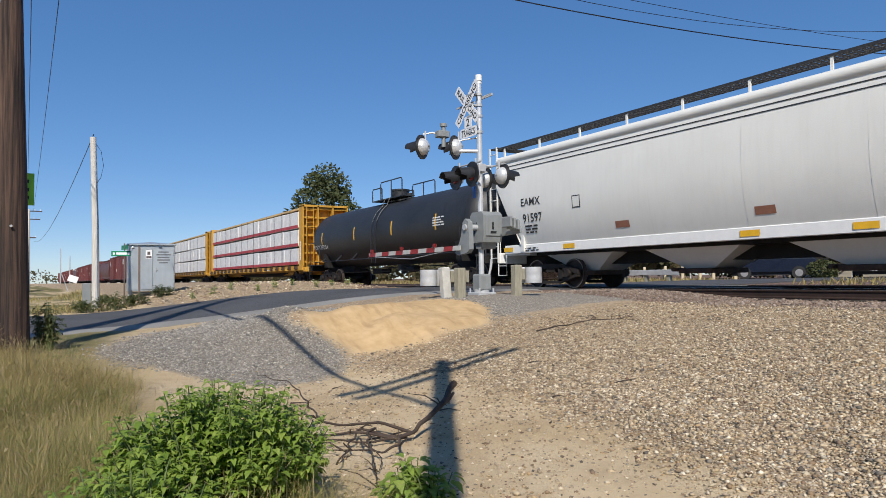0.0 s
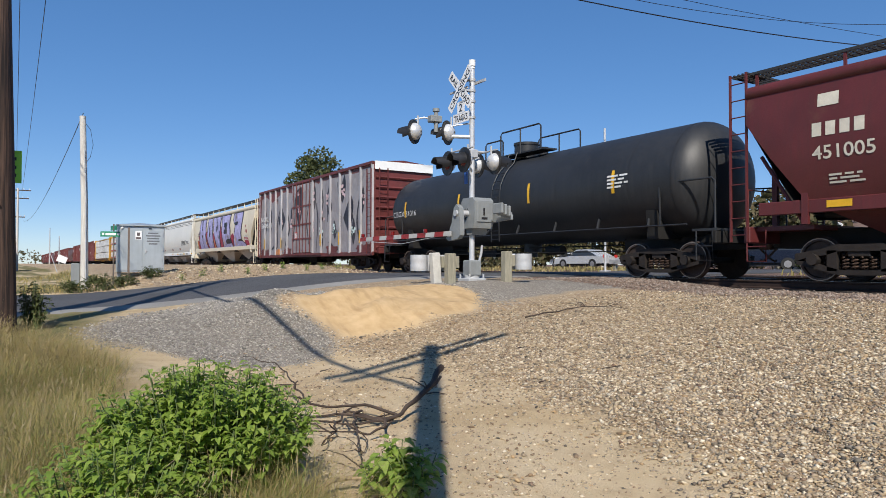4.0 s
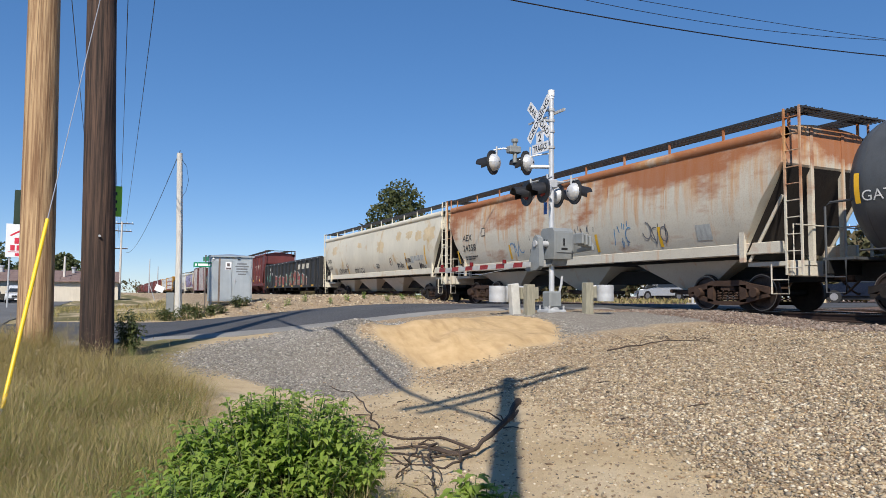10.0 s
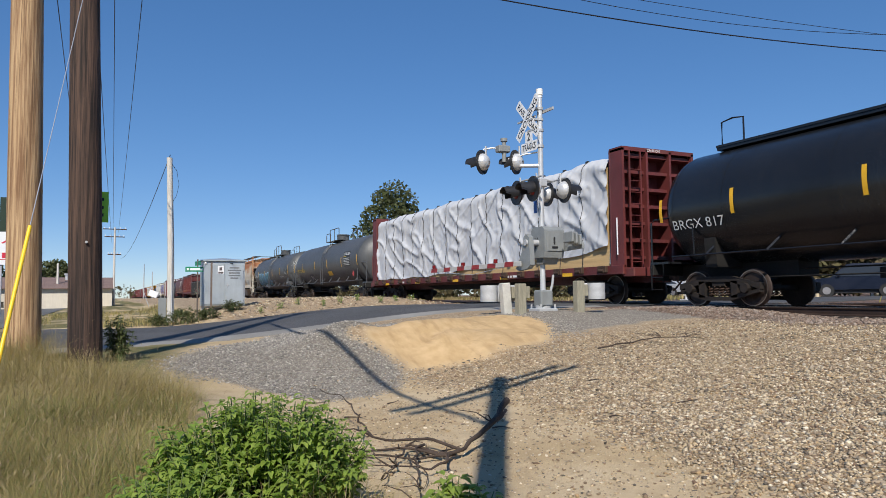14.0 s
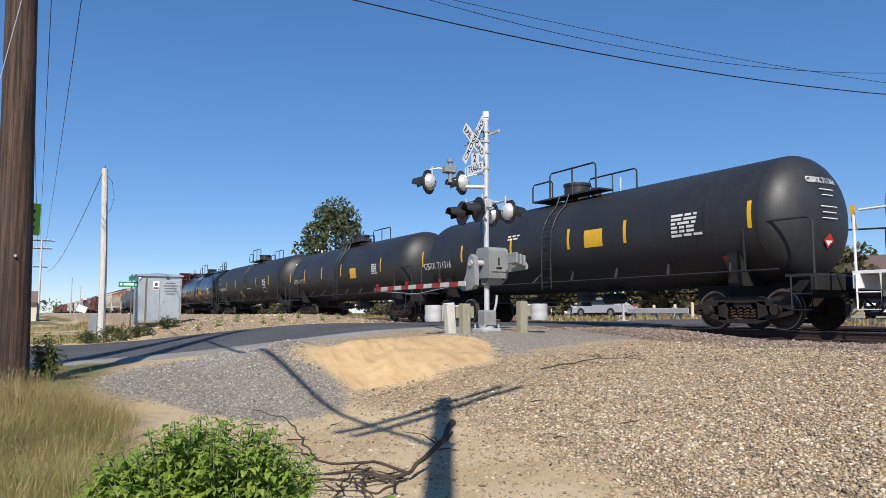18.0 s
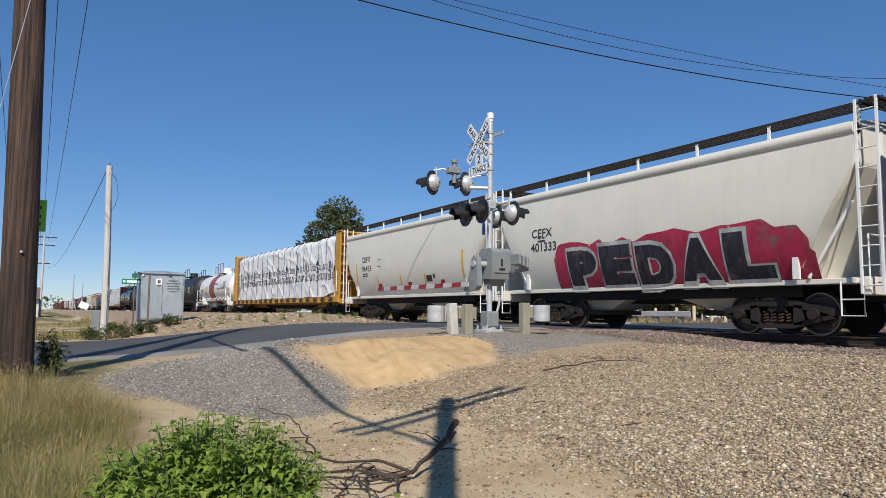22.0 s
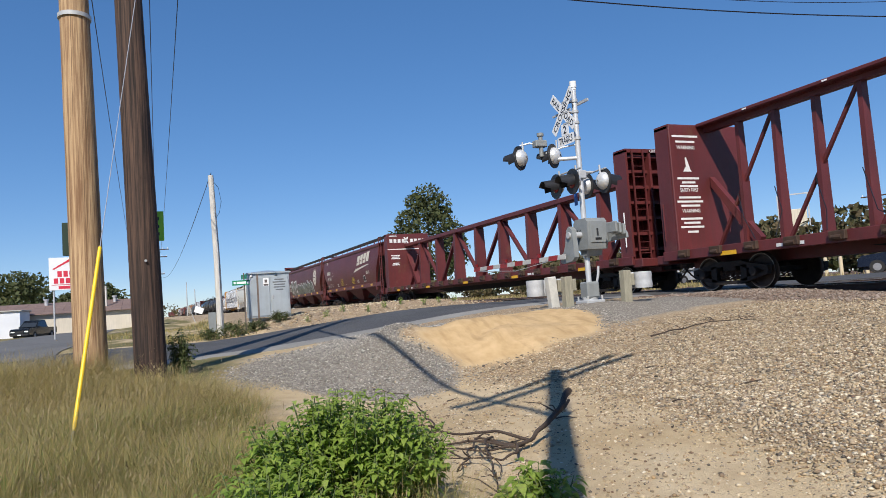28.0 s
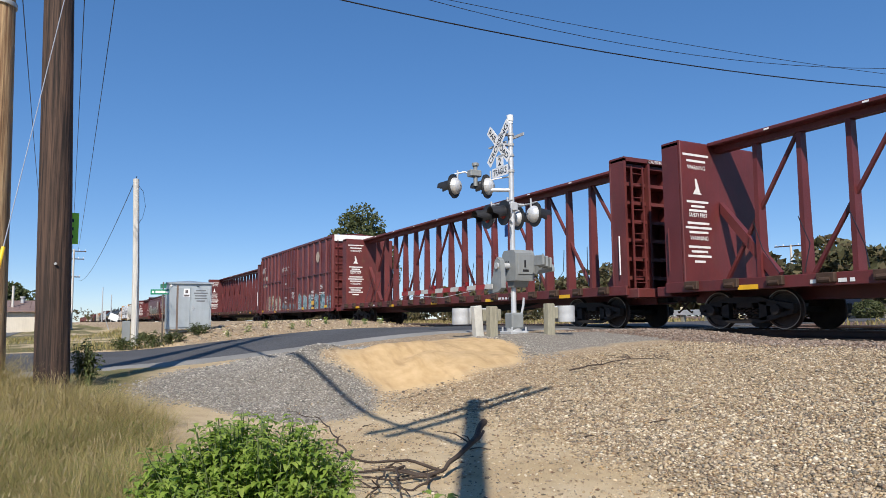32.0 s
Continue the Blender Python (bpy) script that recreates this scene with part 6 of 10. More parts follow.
def swoosh_logo(car, surf, x, z, w, h):
    """A slanted cream emblem: four plain blocks over a tapering bar."""
    for k in range(4):
        u = x + 0.24 * w + k * w * 0.185
        rise = (k + 1) * 0.01
        mb = MB()
        hh, ww, sh = h * 0.52, w * 0.15, h * 0.24
        n = 5
        mb.add([(sh * j / n + q * ww, 0, hh * j / n) for j in range(n + 1) for q in (0, 1)], [(2 * j, 2 * j + 1, 2 * j + 3, 2 * j + 2) for j in range(n)])
        part("emblem_block", bent(mb, surf, u, z + h * 0.4 + k * h * 0.035, 0.012), INK_C, car, "", 0)
        if k != 3:
            hole = MB().add([(0.3 * ww, 0, hh * 0.3), (0.75 * ww, 0, hh * 0.3), (0.85 * ww, 0, hh * 0.42), (0.4 * ww, 0, hh * 0.42)], [(0, 1, 2, 3)])
            part("emblem_gap", bent(hole, surf, u, z + h * 0.4 + k * h * 0.035, 0.017), P["oxide"], car, "", 0)
    bar = MB().add([(0, 0, 0), (0.1 * w, 0, 0.05 * h), (0.93 * w, 0, 0.31 * h), (0.96 * w, 0, 0.36 * h), (0.6 * w, 0, 0.3 * h), (0.16 * w, 0, 0.2 * h)], [(0, 1, 5), (1, 2, 4, 5), (2, 3, 4)])
    part("emblem_bar", bent(bar, surf, x, z, 0.012), INK_C, car, "", 0)


def number_bars(car, surf, x, z, m, w=0.9, h=0.24, digits=""):
    """An owner's mark as plain bars over a fleet number, lettered where it can be read."""
    for k in range(4):
        patch(car, surf, x + k * w / 4, z + h * 1.7, w / 4 * 0.7, h, m, "mark_bar")
    if digits:
        words(car, surf, x, z, digits, h, m, w * 1.1, offset=0.012)
    for k in range(0 if digits else 6):
        patch(car, surf, x + k * w / 5.5, z, w / 5.5 * 0.68, h, m, "mark_bar")


# ------------------------------------------------ covered hopper
def hopper(name, label, a, b, paint, bays=3, eave=4.12, roof=4.38, walk_z=4.6, ribs=0, sill=None, slope=1.2, half_w=1.6, posts=None, far=False, rusty=False, open_end=False, flat=False, waist=1.35, belly=0.2, grate=None, sill_drop=0.22, sheet=None):
    car, half = start_car(name, label, a, b, 1.95, rusty)
    sill = sill or paint
    posts = posts or paint
    Lb = half - 0.5

    def surf(z):
        if flat:
            return half_w if z < eave - 0.1 else half_w - 0.2 * (z - eave + 0.1)
        u = (z - waist) / (eave - waist)
        u = min(1.0, max(0.0, u))
        return half_w - belly * max(0.0, 1 - u / 0.48) ** 2 - 0.12 * max(0.0, (u - 0.48) / 0.52) ** 2 - (0.9 * (z - eave) if z > eave else 0)

    def zmin(x):
        x = abs(x)
        if x <= Lb - slope - 0.02:
            return waist
        return waist + 0.12 + (3.42 - waist - 0.12) * min(1, (x - Lb + slope) / slope)
    nz, nr = 14, 5
    xs = sorted([-Lb, -Lb + slope * 0.5, -Lb + slope, -Lb + slope + 0.03, Lb - slope - 0.03, Lb - slope, Lb - slope * 0.5, Lb] + [Lb * (k / 4 - 1) * 0.8 for k in range(1, 8)])
    mb, ring = MB(), 0
    for x in xs:
        lo = zmin(x)
        side = [(surf(lo + (eave - lo) * k / nz), lo + (eave - lo) * k / nz) for k in range(nz + 1)]
        top = [(side[-1][0] * math.cos(1.5708 * k / nr), eave + (roof - eave) * math.sin(1.5708 * k / nr)) for k in range(1, nr + 1)]
        pts = [(-y, z) for y, z in side + top] + [(y, z) for y, z in (side + top)[-2::-1]]
        ring = len(pts)
        mb.v += [(x, y, z) for y, z in pts]
    for i in range(len(xs) - 1):
        mb.f += [(i * ring + j, i * ring + (j + 1) % ring, (i + 1) * ring + (j + 1) % ring, (i + 1) * ring + j) for j in range(ring)]
    mb.f += [tuple(range(ring))[::-1], tuple(range((len(xs) - 1) * ring, len(xs) * ring))]
    part("body", mb, paint, car, "", 32)
    if ribs:
        rib = mesh_of("side_rib", MB().box(-0.045, 0.045, -0.07, 0.01, waist, eave - 0.02, 0.012), paint)
        for k in range(ribs):
            x = -(Lb - slope) + 2 * (Lb - slope) * (k + 0.5) / ribs
            for s in (-1, 1):
                o = part("side_rib", rib, None, car)
                o.location = (x, s * half_w, 0)
                if s > 0:
                    o.rotation_euler = (0, 0, math.pi)
    if not far and not ribs:
        for k in range(1, 6):
            x = (Lb - slope) * (k / 3 - 1)
            part("weld_seam", MB().grid(lambda u, v, x=x: (x - 0.018 + 0.036 * u, -surf(waist + (eave - waist) * v) - 0.005, waist + (eave - waist) * v), 1, 12), paint, car)
    for s in (-1, 1):
        y = s * (surf(waist) - 0.02)
        part("side_sill", MB().box(-Lb + 0.2, Lb - 0.2, y - 0.06, y + 0.06, waist - sill_drop, waist + 0.06, 0.015), sill, car)
        part("eave_rail", MB().cyl((-Lb, s * (surf(eave) - 0.06), eave - 0.04), (Lb, s * (surf(eave) - 0.06), eave - 0.04), 0.15, 14), paint, car, "rounded roof edge")
    # discharge bays
    bl = 2 * (Lb - slope) / bays
    for k in range(bays):
        c = -(Lb - slope) + bl * (k + 0.5)
        q = MB().add([(c + sx * bl * 0.49, sy * (surf(waist) - 0.22), waist - 0.01) for sx in (-1, 1) for sy in (-1, 1)] + [(c + sx * 0.42, sy * 0.5, 0.52) for sx in (-1, 1) for sy in (-1, 1)],
                     [(0, 1, 3, 2), (4, 6, 7, 5), (0, 4, 5, 1), (2, 3, 7, 6), (0, 2, 6, 4), (1, 5, 7, 3)])
        part("discharge_bay", q, paint, car, "sloping discharge hopper")
        part("outlet_gate", MB().box(c - 0.5, c + 0.5, -0.75, 0.75, 0.4, 0.53, 0.02).cyl((c - 0.55, -0.9, 0.5), (c - 0.55, 0.9, 0.5), 0.05, 8), IRON_RUST, car)
    # the second, wide black box is a filler for the shade between the bays
    part("centre_sill", MB().box(-half + 0.35, half - 0.35, -0.32, 0.32, 0.72, 1.12).box(-Lb + slope + 0.2, Lb - slope - 0.2, -1.0, 1.0, waist - 0.3, waist - 0.02), UNDER, car)
    if not far:
        # end frames, ladders and platform
        for e in (-1, 1):
            x0, x1 = sorted((e * (Lb - slope - 0.1), e * (half - 0.32)))
            part("end_platform", MB().box(x0, x1, -1.2, 1.2, 1.08, 1.18).box(*sorted((e * (half - 0.5), e * (half - 0.34))), -1.45, 1.45, 0.82, 1.18, 0.02), sill, car)
            # without a given sheet, dark IRON stands for the deep shade under the end
            part("slope_sheet", MB().add([(e * (Lb + 0.005), -1.46, 3.36), (e * (Lb + 0.005), 1.46, 3.36), (e * (Lb - slope + 0.08), 1.44, 1.42), (e * (Lb - slope + 0.08), -1.44, 1.42)], [(0, 1, 2, 3)]), sheet or IRON, car, "slope sheet at the car end, shade-dark unless in car paint")
            for s in (-1, 1):
                lw = 0.4
                lx = e * (Lb + 0.03) - (0 if e > 0 else lw)
                ld = part("ladder", shared(("ladder", eave, posts.name), lambda: ladder_mesh(0.85, walk_z, lw, 10, posts)), None, car)
                ld.location = (lx, s * 1.5, 0)
                part("corner_post", MB().box(*sorted((e * (Lb - slope + 0.02), e * (Lb - slope - 0.12))), s * 1.42 - 0.04, s * 1.42 + 0.04, 1.18, 1.98).tube([(e * (Lb - 1.15), s * 1.3, 1.2), (e * (Lb - 0.2), s * 1.3, 2.7)], 0.04, 6), posts, car)
            part("end_post", MB().box(*sorted((e * (Lb - 0.1), e * (Lb + 0.02))), -0.6, -0.5, 1.18, roof - 0.1).box(*sorted((e * (Lb - 0.1), e * (Lb + 0.02))), 0.5, 0.6, 1.18, roof - 0.1), posts, car)
            part("hand_rail", MB().tube([(e * (half - 0.4), -1.35, 1.18), (e * (half - 0.4), -1.35, 2.0), (e * (half - 0.4), 1.35, 2.0), (e * (half - 0.4), 1.35, 1.18)], 0.018, 6), posts, car)
            part("step", MB().tube([(e * (half - 0.9), -1.48, 1.1), (e * (half - 0.9), -1.48, 0.42), (e * (half - 0.45), -1.48, 0.42), (e * (half - 0.45), -1.48, 1.1)], 0.02, 6).cyl((e * (half - 0.9), -1.48, 0.74), (e * (half - 0.45), -1.48, 0.74), 0.016, 6), posts, car)
        part("brake_cylinder", MB().cyl((-Lb + 0.6, 0.2, 1.5), (-Lb + 1.2, 0.2, 1.5), 0.16, 12), IRON, car)
    # roof: hatches and running boards on stands
    part("roof_hatch", MB().box(-Lb + 0.6, Lb - 0.6, -0.42, 0.42, roof - 0.03, roof + 0.1, 0.03), paint, car, "long trough hatch covers")
    def boards():
        """Steel grating with deep edges and close cross bars."""
        mb, a = MB(), half - 0.06
        for y in (-0.275, 0.26):
            mb.box(-a, a, y, y + 0.015, -0.03, 0.03)
        for y in (-0.14, 0.0, 0.14):
            mb.box(-a, a, y - 0.006, y + 0.006, -0.02, 0.015)
        k = int(2 * a / (0.5 if far else 0.15))
        for i in range(k):
            x = -a + 2 * a * (i + 0.5) / k
            mb.box(x - 0.012, x + 0.012, -0.26, 0.26, -0.02, 0.02)
        return mesh_of("running_board", mb, grate)
    grate = grate or GRATE
    board = shared(("board", round(half, 3), grate.name), boards)
    if not far:
        for e in (-1, 1):
            x0, x1 = sorted((e * (Lb + 0.02), e * (half - 0.06)))
            over = MB()
            for i in range(5):
                over.box(x0 + (x1 - x0) * i / 4 - 0.02, x0 + (x1 - x0) * i / 4 + 0.02, -1.5, 1.5, walk_z - 0.05, walk_z - 0.01)
            part("end_walkway", over, grate, car, "open grating platform over the car end")
    for s in (-1, 1):
        y = s * 0.98
        part("running_board", board, None, car, "steel grating walkway").location = (0, y, walk_z)
        stand = shared(("stand", walk_z, eave, posts.name), lambda: mesh_of("stand", MB().box(-0.03, 0.03, -0.02, 0.02, eave - 0.05, walk_z), posts))
        n = 3 if far else int(2 * Lb / 1.75)
        for k in range(n + 1):
            part("stand", stand, None, car).location = (-Lb + 0.05 + (2 * Lb - 0.1) * k / n, s * 1.22, 0)
    return car, surf, Lb


# ------------------------------------------------ tank car
HEAD_DEPTH = 0.84
HEAD = tuple((1 - math.cos(a), math.sin(a)) for a in [math.pi / 2 * k / 9 for k in range(10)])


def tank(name, label, a, b, paint, R=1.5, zc=2.52, fit=None, rails=None, stripes=(), rusty=False, platform=1.6, bands=(), low=False):
    car, half = start_car(name, label, a, b, 1.75, rusty)
    fit = fit or paint
    rails = rails or fit
    Lt, Lb = half - 0.8, half - 0.55

    def surf(z):
        return math.sqrt(max(0.05, R * R - (z - zc) ** 2))
    mb, n = MB(), 48
    dome = [(d * HEAD_DEPTH, R * r) for d, r in HEAD]
    prof = [(-Lb + d, r) for d, r in dome]
    prof += [(x * Lt, R) for x in (-0.6, -0.3, 0.0, 0.3, 0.6)] + [(Lt - d, r) for d, r in dome[::-1]]
    for (x0, r0), (x1, r1) in zip(prof, prof[1:]):
        mb.grid(lambda u, v, x0=x0, r0=r0, x1=x1, r1=r1: (x0 + (x1 - x0) * v, (r0 + (r1 - r0) * v) * math.sin(6.28319 * u), zc - (r0 + (r1 - r0) * v) * math.cos(6.28319 * u)), n, 1)
    me = mesh_of("tank_shell", mb, paint, 60)
    bm = bmesh.new()
    bm.from_mesh(me)
    bmesh.ops.remove_doubles(bm, verts=bm.verts, dist=0.0005)
    bm.to_mesh(me)
    bm.free()
    me.polygons.foreach_set("use_smooth", [True] * len(me.polygons))
    part("tank_shell", me, None, car, "long cylindrical tank with domed ends")
    for x in (-Lt * 0.72, -Lt * 0.36, Lt * 0.36, Lt * 0.72, -Lb + HEAD_DEPTH, Lt - HEAD_DEPTH):
        ring = MB().grid(lambda u, v, x=x: (x - 0.012 + 0.024 * v, (R + 0.006) * math.sin(6.28319 * u), zc - (R + 0.006) * math.cos(6.28319 * u)), 40, 1)
        part("weld_seam", ring, paint, car, "", 60)
    for x0, x1, m in bands:
        part("painted_band", MB().grid(lambda u, v: (x0 + (x1 - x0) * v, (R + 0.008) * math.sin(6.28319 * u), zc - (R + 0.008) * math.cos(6.28319 * u)), 40, 1), m, car, "red-brown band round the middle", 60)
    # top platform with railings, manway and valves
    pz, pw = zc + R + 0.02, platform
    part("platform", MB().box(-pw, pw, -0.85, -0.3, pz, pz + 0.05).box(-pw, pw, 0.3, 0.85, pz, pz + 0.05).box(-pw, -pw + 0.5, -0.3, 0.3, pz, pz + 0.05), fit, car, "grating platform round the manway")
    part("manway", MB().cyl((-0.35, 0, zc + R - 0.1), (-0.35, 0, pz + 0.44), 0.42, 20).cyl((-0.35, 0, pz + 0.44), (-0.35, 0, pz + 0.52), 0.45, 20).cyl((0.55, 0, zc + R - 0.1), (0.55, 0, pz + 0.26), 0.16, 12), fit, car, "round manway dome")
    for s in (-0.85, 0.85):
        rl = MB()
        for x0, x1, h in ((-pw, -pw * 0.36, 0.6), (-pw * 0.44, pw * 0.9, 0.84)):
            rl.tube([(x0, s, pz), (x0, s, pz + h - 0.08), (x0 + 0.08, s, pz + h), (x1 - 0.08, s, pz + h), (x1, s, pz + h - 0.08), (x1, s, pz)], 0.028, 7)
        rl.cyl((pw * 0.24, s, pz), (pw * 0.24, s, pz + 0.84), 0.026, 7)
        part("platform_rail", rl, rails, car, "bent pipe railing")
        rungs = MB()
        for dx in (-0.22, 0.22):
            pts = [(dx, s / 0.85 * (surf(z) + 0.1), z) for z in np.linspace(zc + R * 0.8, zc + 0.1, 7)] + [(dx, s / 0.85 * (R + 0.12), zc - 0.4), (dx, s / 0.85 * (R + 0.1), zc - R * 0.95)]
            rungs.tube([(dx, s, pz + 0.05)] + pts, 0.022, 6)
        for k in range(10):
            z = zc - R * 0.9 + k * (R * 1.75) / 9.5
            y = s / 0.85 * ((surf(z) if z > zc else R) + 0.11)
            rungs.cyl((-0.22, y, z), (0.22, y, z), 0.014, 6)
        part("ladder", rungs, rails, car, "curved side ladder")
        sr = MB().tube([(-Lt + 0.4, s / 0.85 * 1.42, 1.32), (Lt - 0.4, s / 0.85 * 1.42, 1.32)], 0.024, 6)
        for k in range(8):
            x = (-Lt + 1.6) + (2 * Lt - 3.2) * k / 7
            sr.tube([(x, s / 0.85 * 1.42, 1.32), (x + (0.16 if x < 0 else -0.16), s / 0.85 * (surf(1.62) - 0.02), 1.62)], 0.04, 6)
        part("side_rail", sr, fit, car, "long hand rail on slanted brackets")
    # stub sills, saddles, ends
    for e in (-1, 1):
        x0, x1 = sorted((e * (half - 0.35), e * (Lt - 3.4)))
        part("stub_sill", MB().box(x0, x1, -0.36, 0.36, 0.72, 1.12).box(*sorted((e * (half - 0.5), e * (half - 0.36))), -1.45, 1.45, 0.84, 1.14, 0.02), UNDER if paint is not P["tankwhite"] else paint, car)
        xs = e * (half - 0.65 - 1.75)
        sad = [(-1.25, 1.0), (1.25, 1.0), (1.3, 1.75), (0.7, 1.22), (-0.7, 1.22), (-1.3, 1.75)]
        part("saddle", MB().add([(xs + d, y, z) for d in (-0.18, 0.18) for y, z in sad], [(0, 1, 2, 3, 4, 5), (11, 10, 9, 8, 7, 6)] + [(i, i + 6, (i + 1) % 6 + 6, (i + 1) % 6) for i in range(6)]), UNDER if paint is not P["tankwhite"] else paint, car, "saddle under the tank end")
        part("end_platform", MB().box(*sorted((e * (Lt - 0.25), e * (half - 0.36))), -1.42, 1.42, 1.14, 1.2), fit, car)
        part("end_rail", MB().tube([(e * (half - 0.42), -1.4, 1.2), (e * (half - 0.42), -1.4, 2.3), (e * (half - 0.52), -1.38, 2.38), (e * (Lt - 1.1), -1.44, 2.38), (e * (Lt - 1.2), -1.46, 2.28), (e * (Lt - 1.2), -1.42, 1.35)], 0.026, 7), fit, car, "bent end hand rail")
        part("end_rail", MB().tube([(e * (half - 0.42), 1.4, 1.2), (e * (half - 0.42), 1.4, 2.3), (e * (Lt - 1.1), 1.44, 2.38), (e * (Lt - 1.2), 1.42, 1.35)], 0.026, 7), fit, car, "bent end hand rail")
        part("step", MB().tube([(e * (half - 0.9), -1.46, 1.14), (e * (half - 0.9), -1.46, 0.45), (e * (half - 0.45), -1.46, 0.45), (e * (half - 0.45), -1.46, 1.14)], 0.02, 6).cyl((e * (half - 0.9), -1.46, 0.78), (e * (half - 0.45), -1.46, 0.78), 0.016, 6), fit, car)
    part("bottom_outlet", MB().cyl((0, 0, zc - R - 0.25), (0, 0, zc - R + 0.1), 0.3, 16).cyl((0, 0, zc - R - 0.42), (0, 0, zc - R - 0.25), 0.16, 12), fit, car)
    part("brake_gear", MB().box(-2.6, -1.6, -0.4, 0.1, 0.62, 0.86).cyl((1.4, -0.5, 0.8), (2.1, -0.5, 0.8), 0.15, 12).cyl((-5.5, -0.25, 0.9), (5.5, -0.25, 0.9), 0.022, 6).cyl((-5.5, -0.7, 0.72), (5.5, -0.7, 0.72), 0.018, 6), UNDER, car)
    for x in stripes:
        patch(car, surf, x - 0.05, 2.26, 0.11, 0.62, YELLOW, label="upright yellow reflector stripe")
    return car, surf, Lt


def head_print(car, Lt, R, zc, mb, y, z, m, name="head_print", label=""):
    """Lays a flat print, drawn in x and z, on the domed tank head that faces the track behind."""
    rr, dx = [r for d, r in HEAD], [d * HEAD_DEPTH for d, r in HEAD]
    mb.v = [(Lt + 0.035 - float(np.interp(math.hypot(y + p[0], z + p[2] - zc) / R, rr, dx)), y + p[0], z + p[2]) for p in mb.v]
    return part(name, mb, m, car, label, 0)


def head_lettering(car, Lt, R, zc, text, m=None):
    """Owner's number and small print on the upper part of a tank head, with a placard below."""
    m = m or INK_W
    head_print(car, Lt, R, zc, lettering(text, 0.14, 0.95, 0.004, 0.0, 0.12, middle=True), -0.15, zc + 0.74, m)
    for k, w in enumerate((0.7, 0.55, 0.0, 0.8, 0.7, 0.75)):
        if w:
            head_print(car, Lt, R, zc, MB().grid(lambda u, v: (0.7 * w * (u - 0.5), 0, 0.02 * v), 8, 1), -0.12, zc + 0.58 - 0.13 * k, m, "print_line")
    head_print(car, Lt, R, zc, MB().add([(-0.17, 0, 0), (0, 0, -0.17), (0.17, 0, 0), (0, 0, 0.17)], [(0, 1, 2, 3)]), -0.12, zc - 0.55, RED, "placard", "red diamond placard")
    head_print(car, Lt + 0.004, R, zc, MB().add([(-0.12, 0, 0), (0, 0, -0.12), (0.12, 0, 0)], [(0, 1, 2)]), -0.12, zc - 0.55, SIGNWHITE, "placard", "white lower half of the placard")


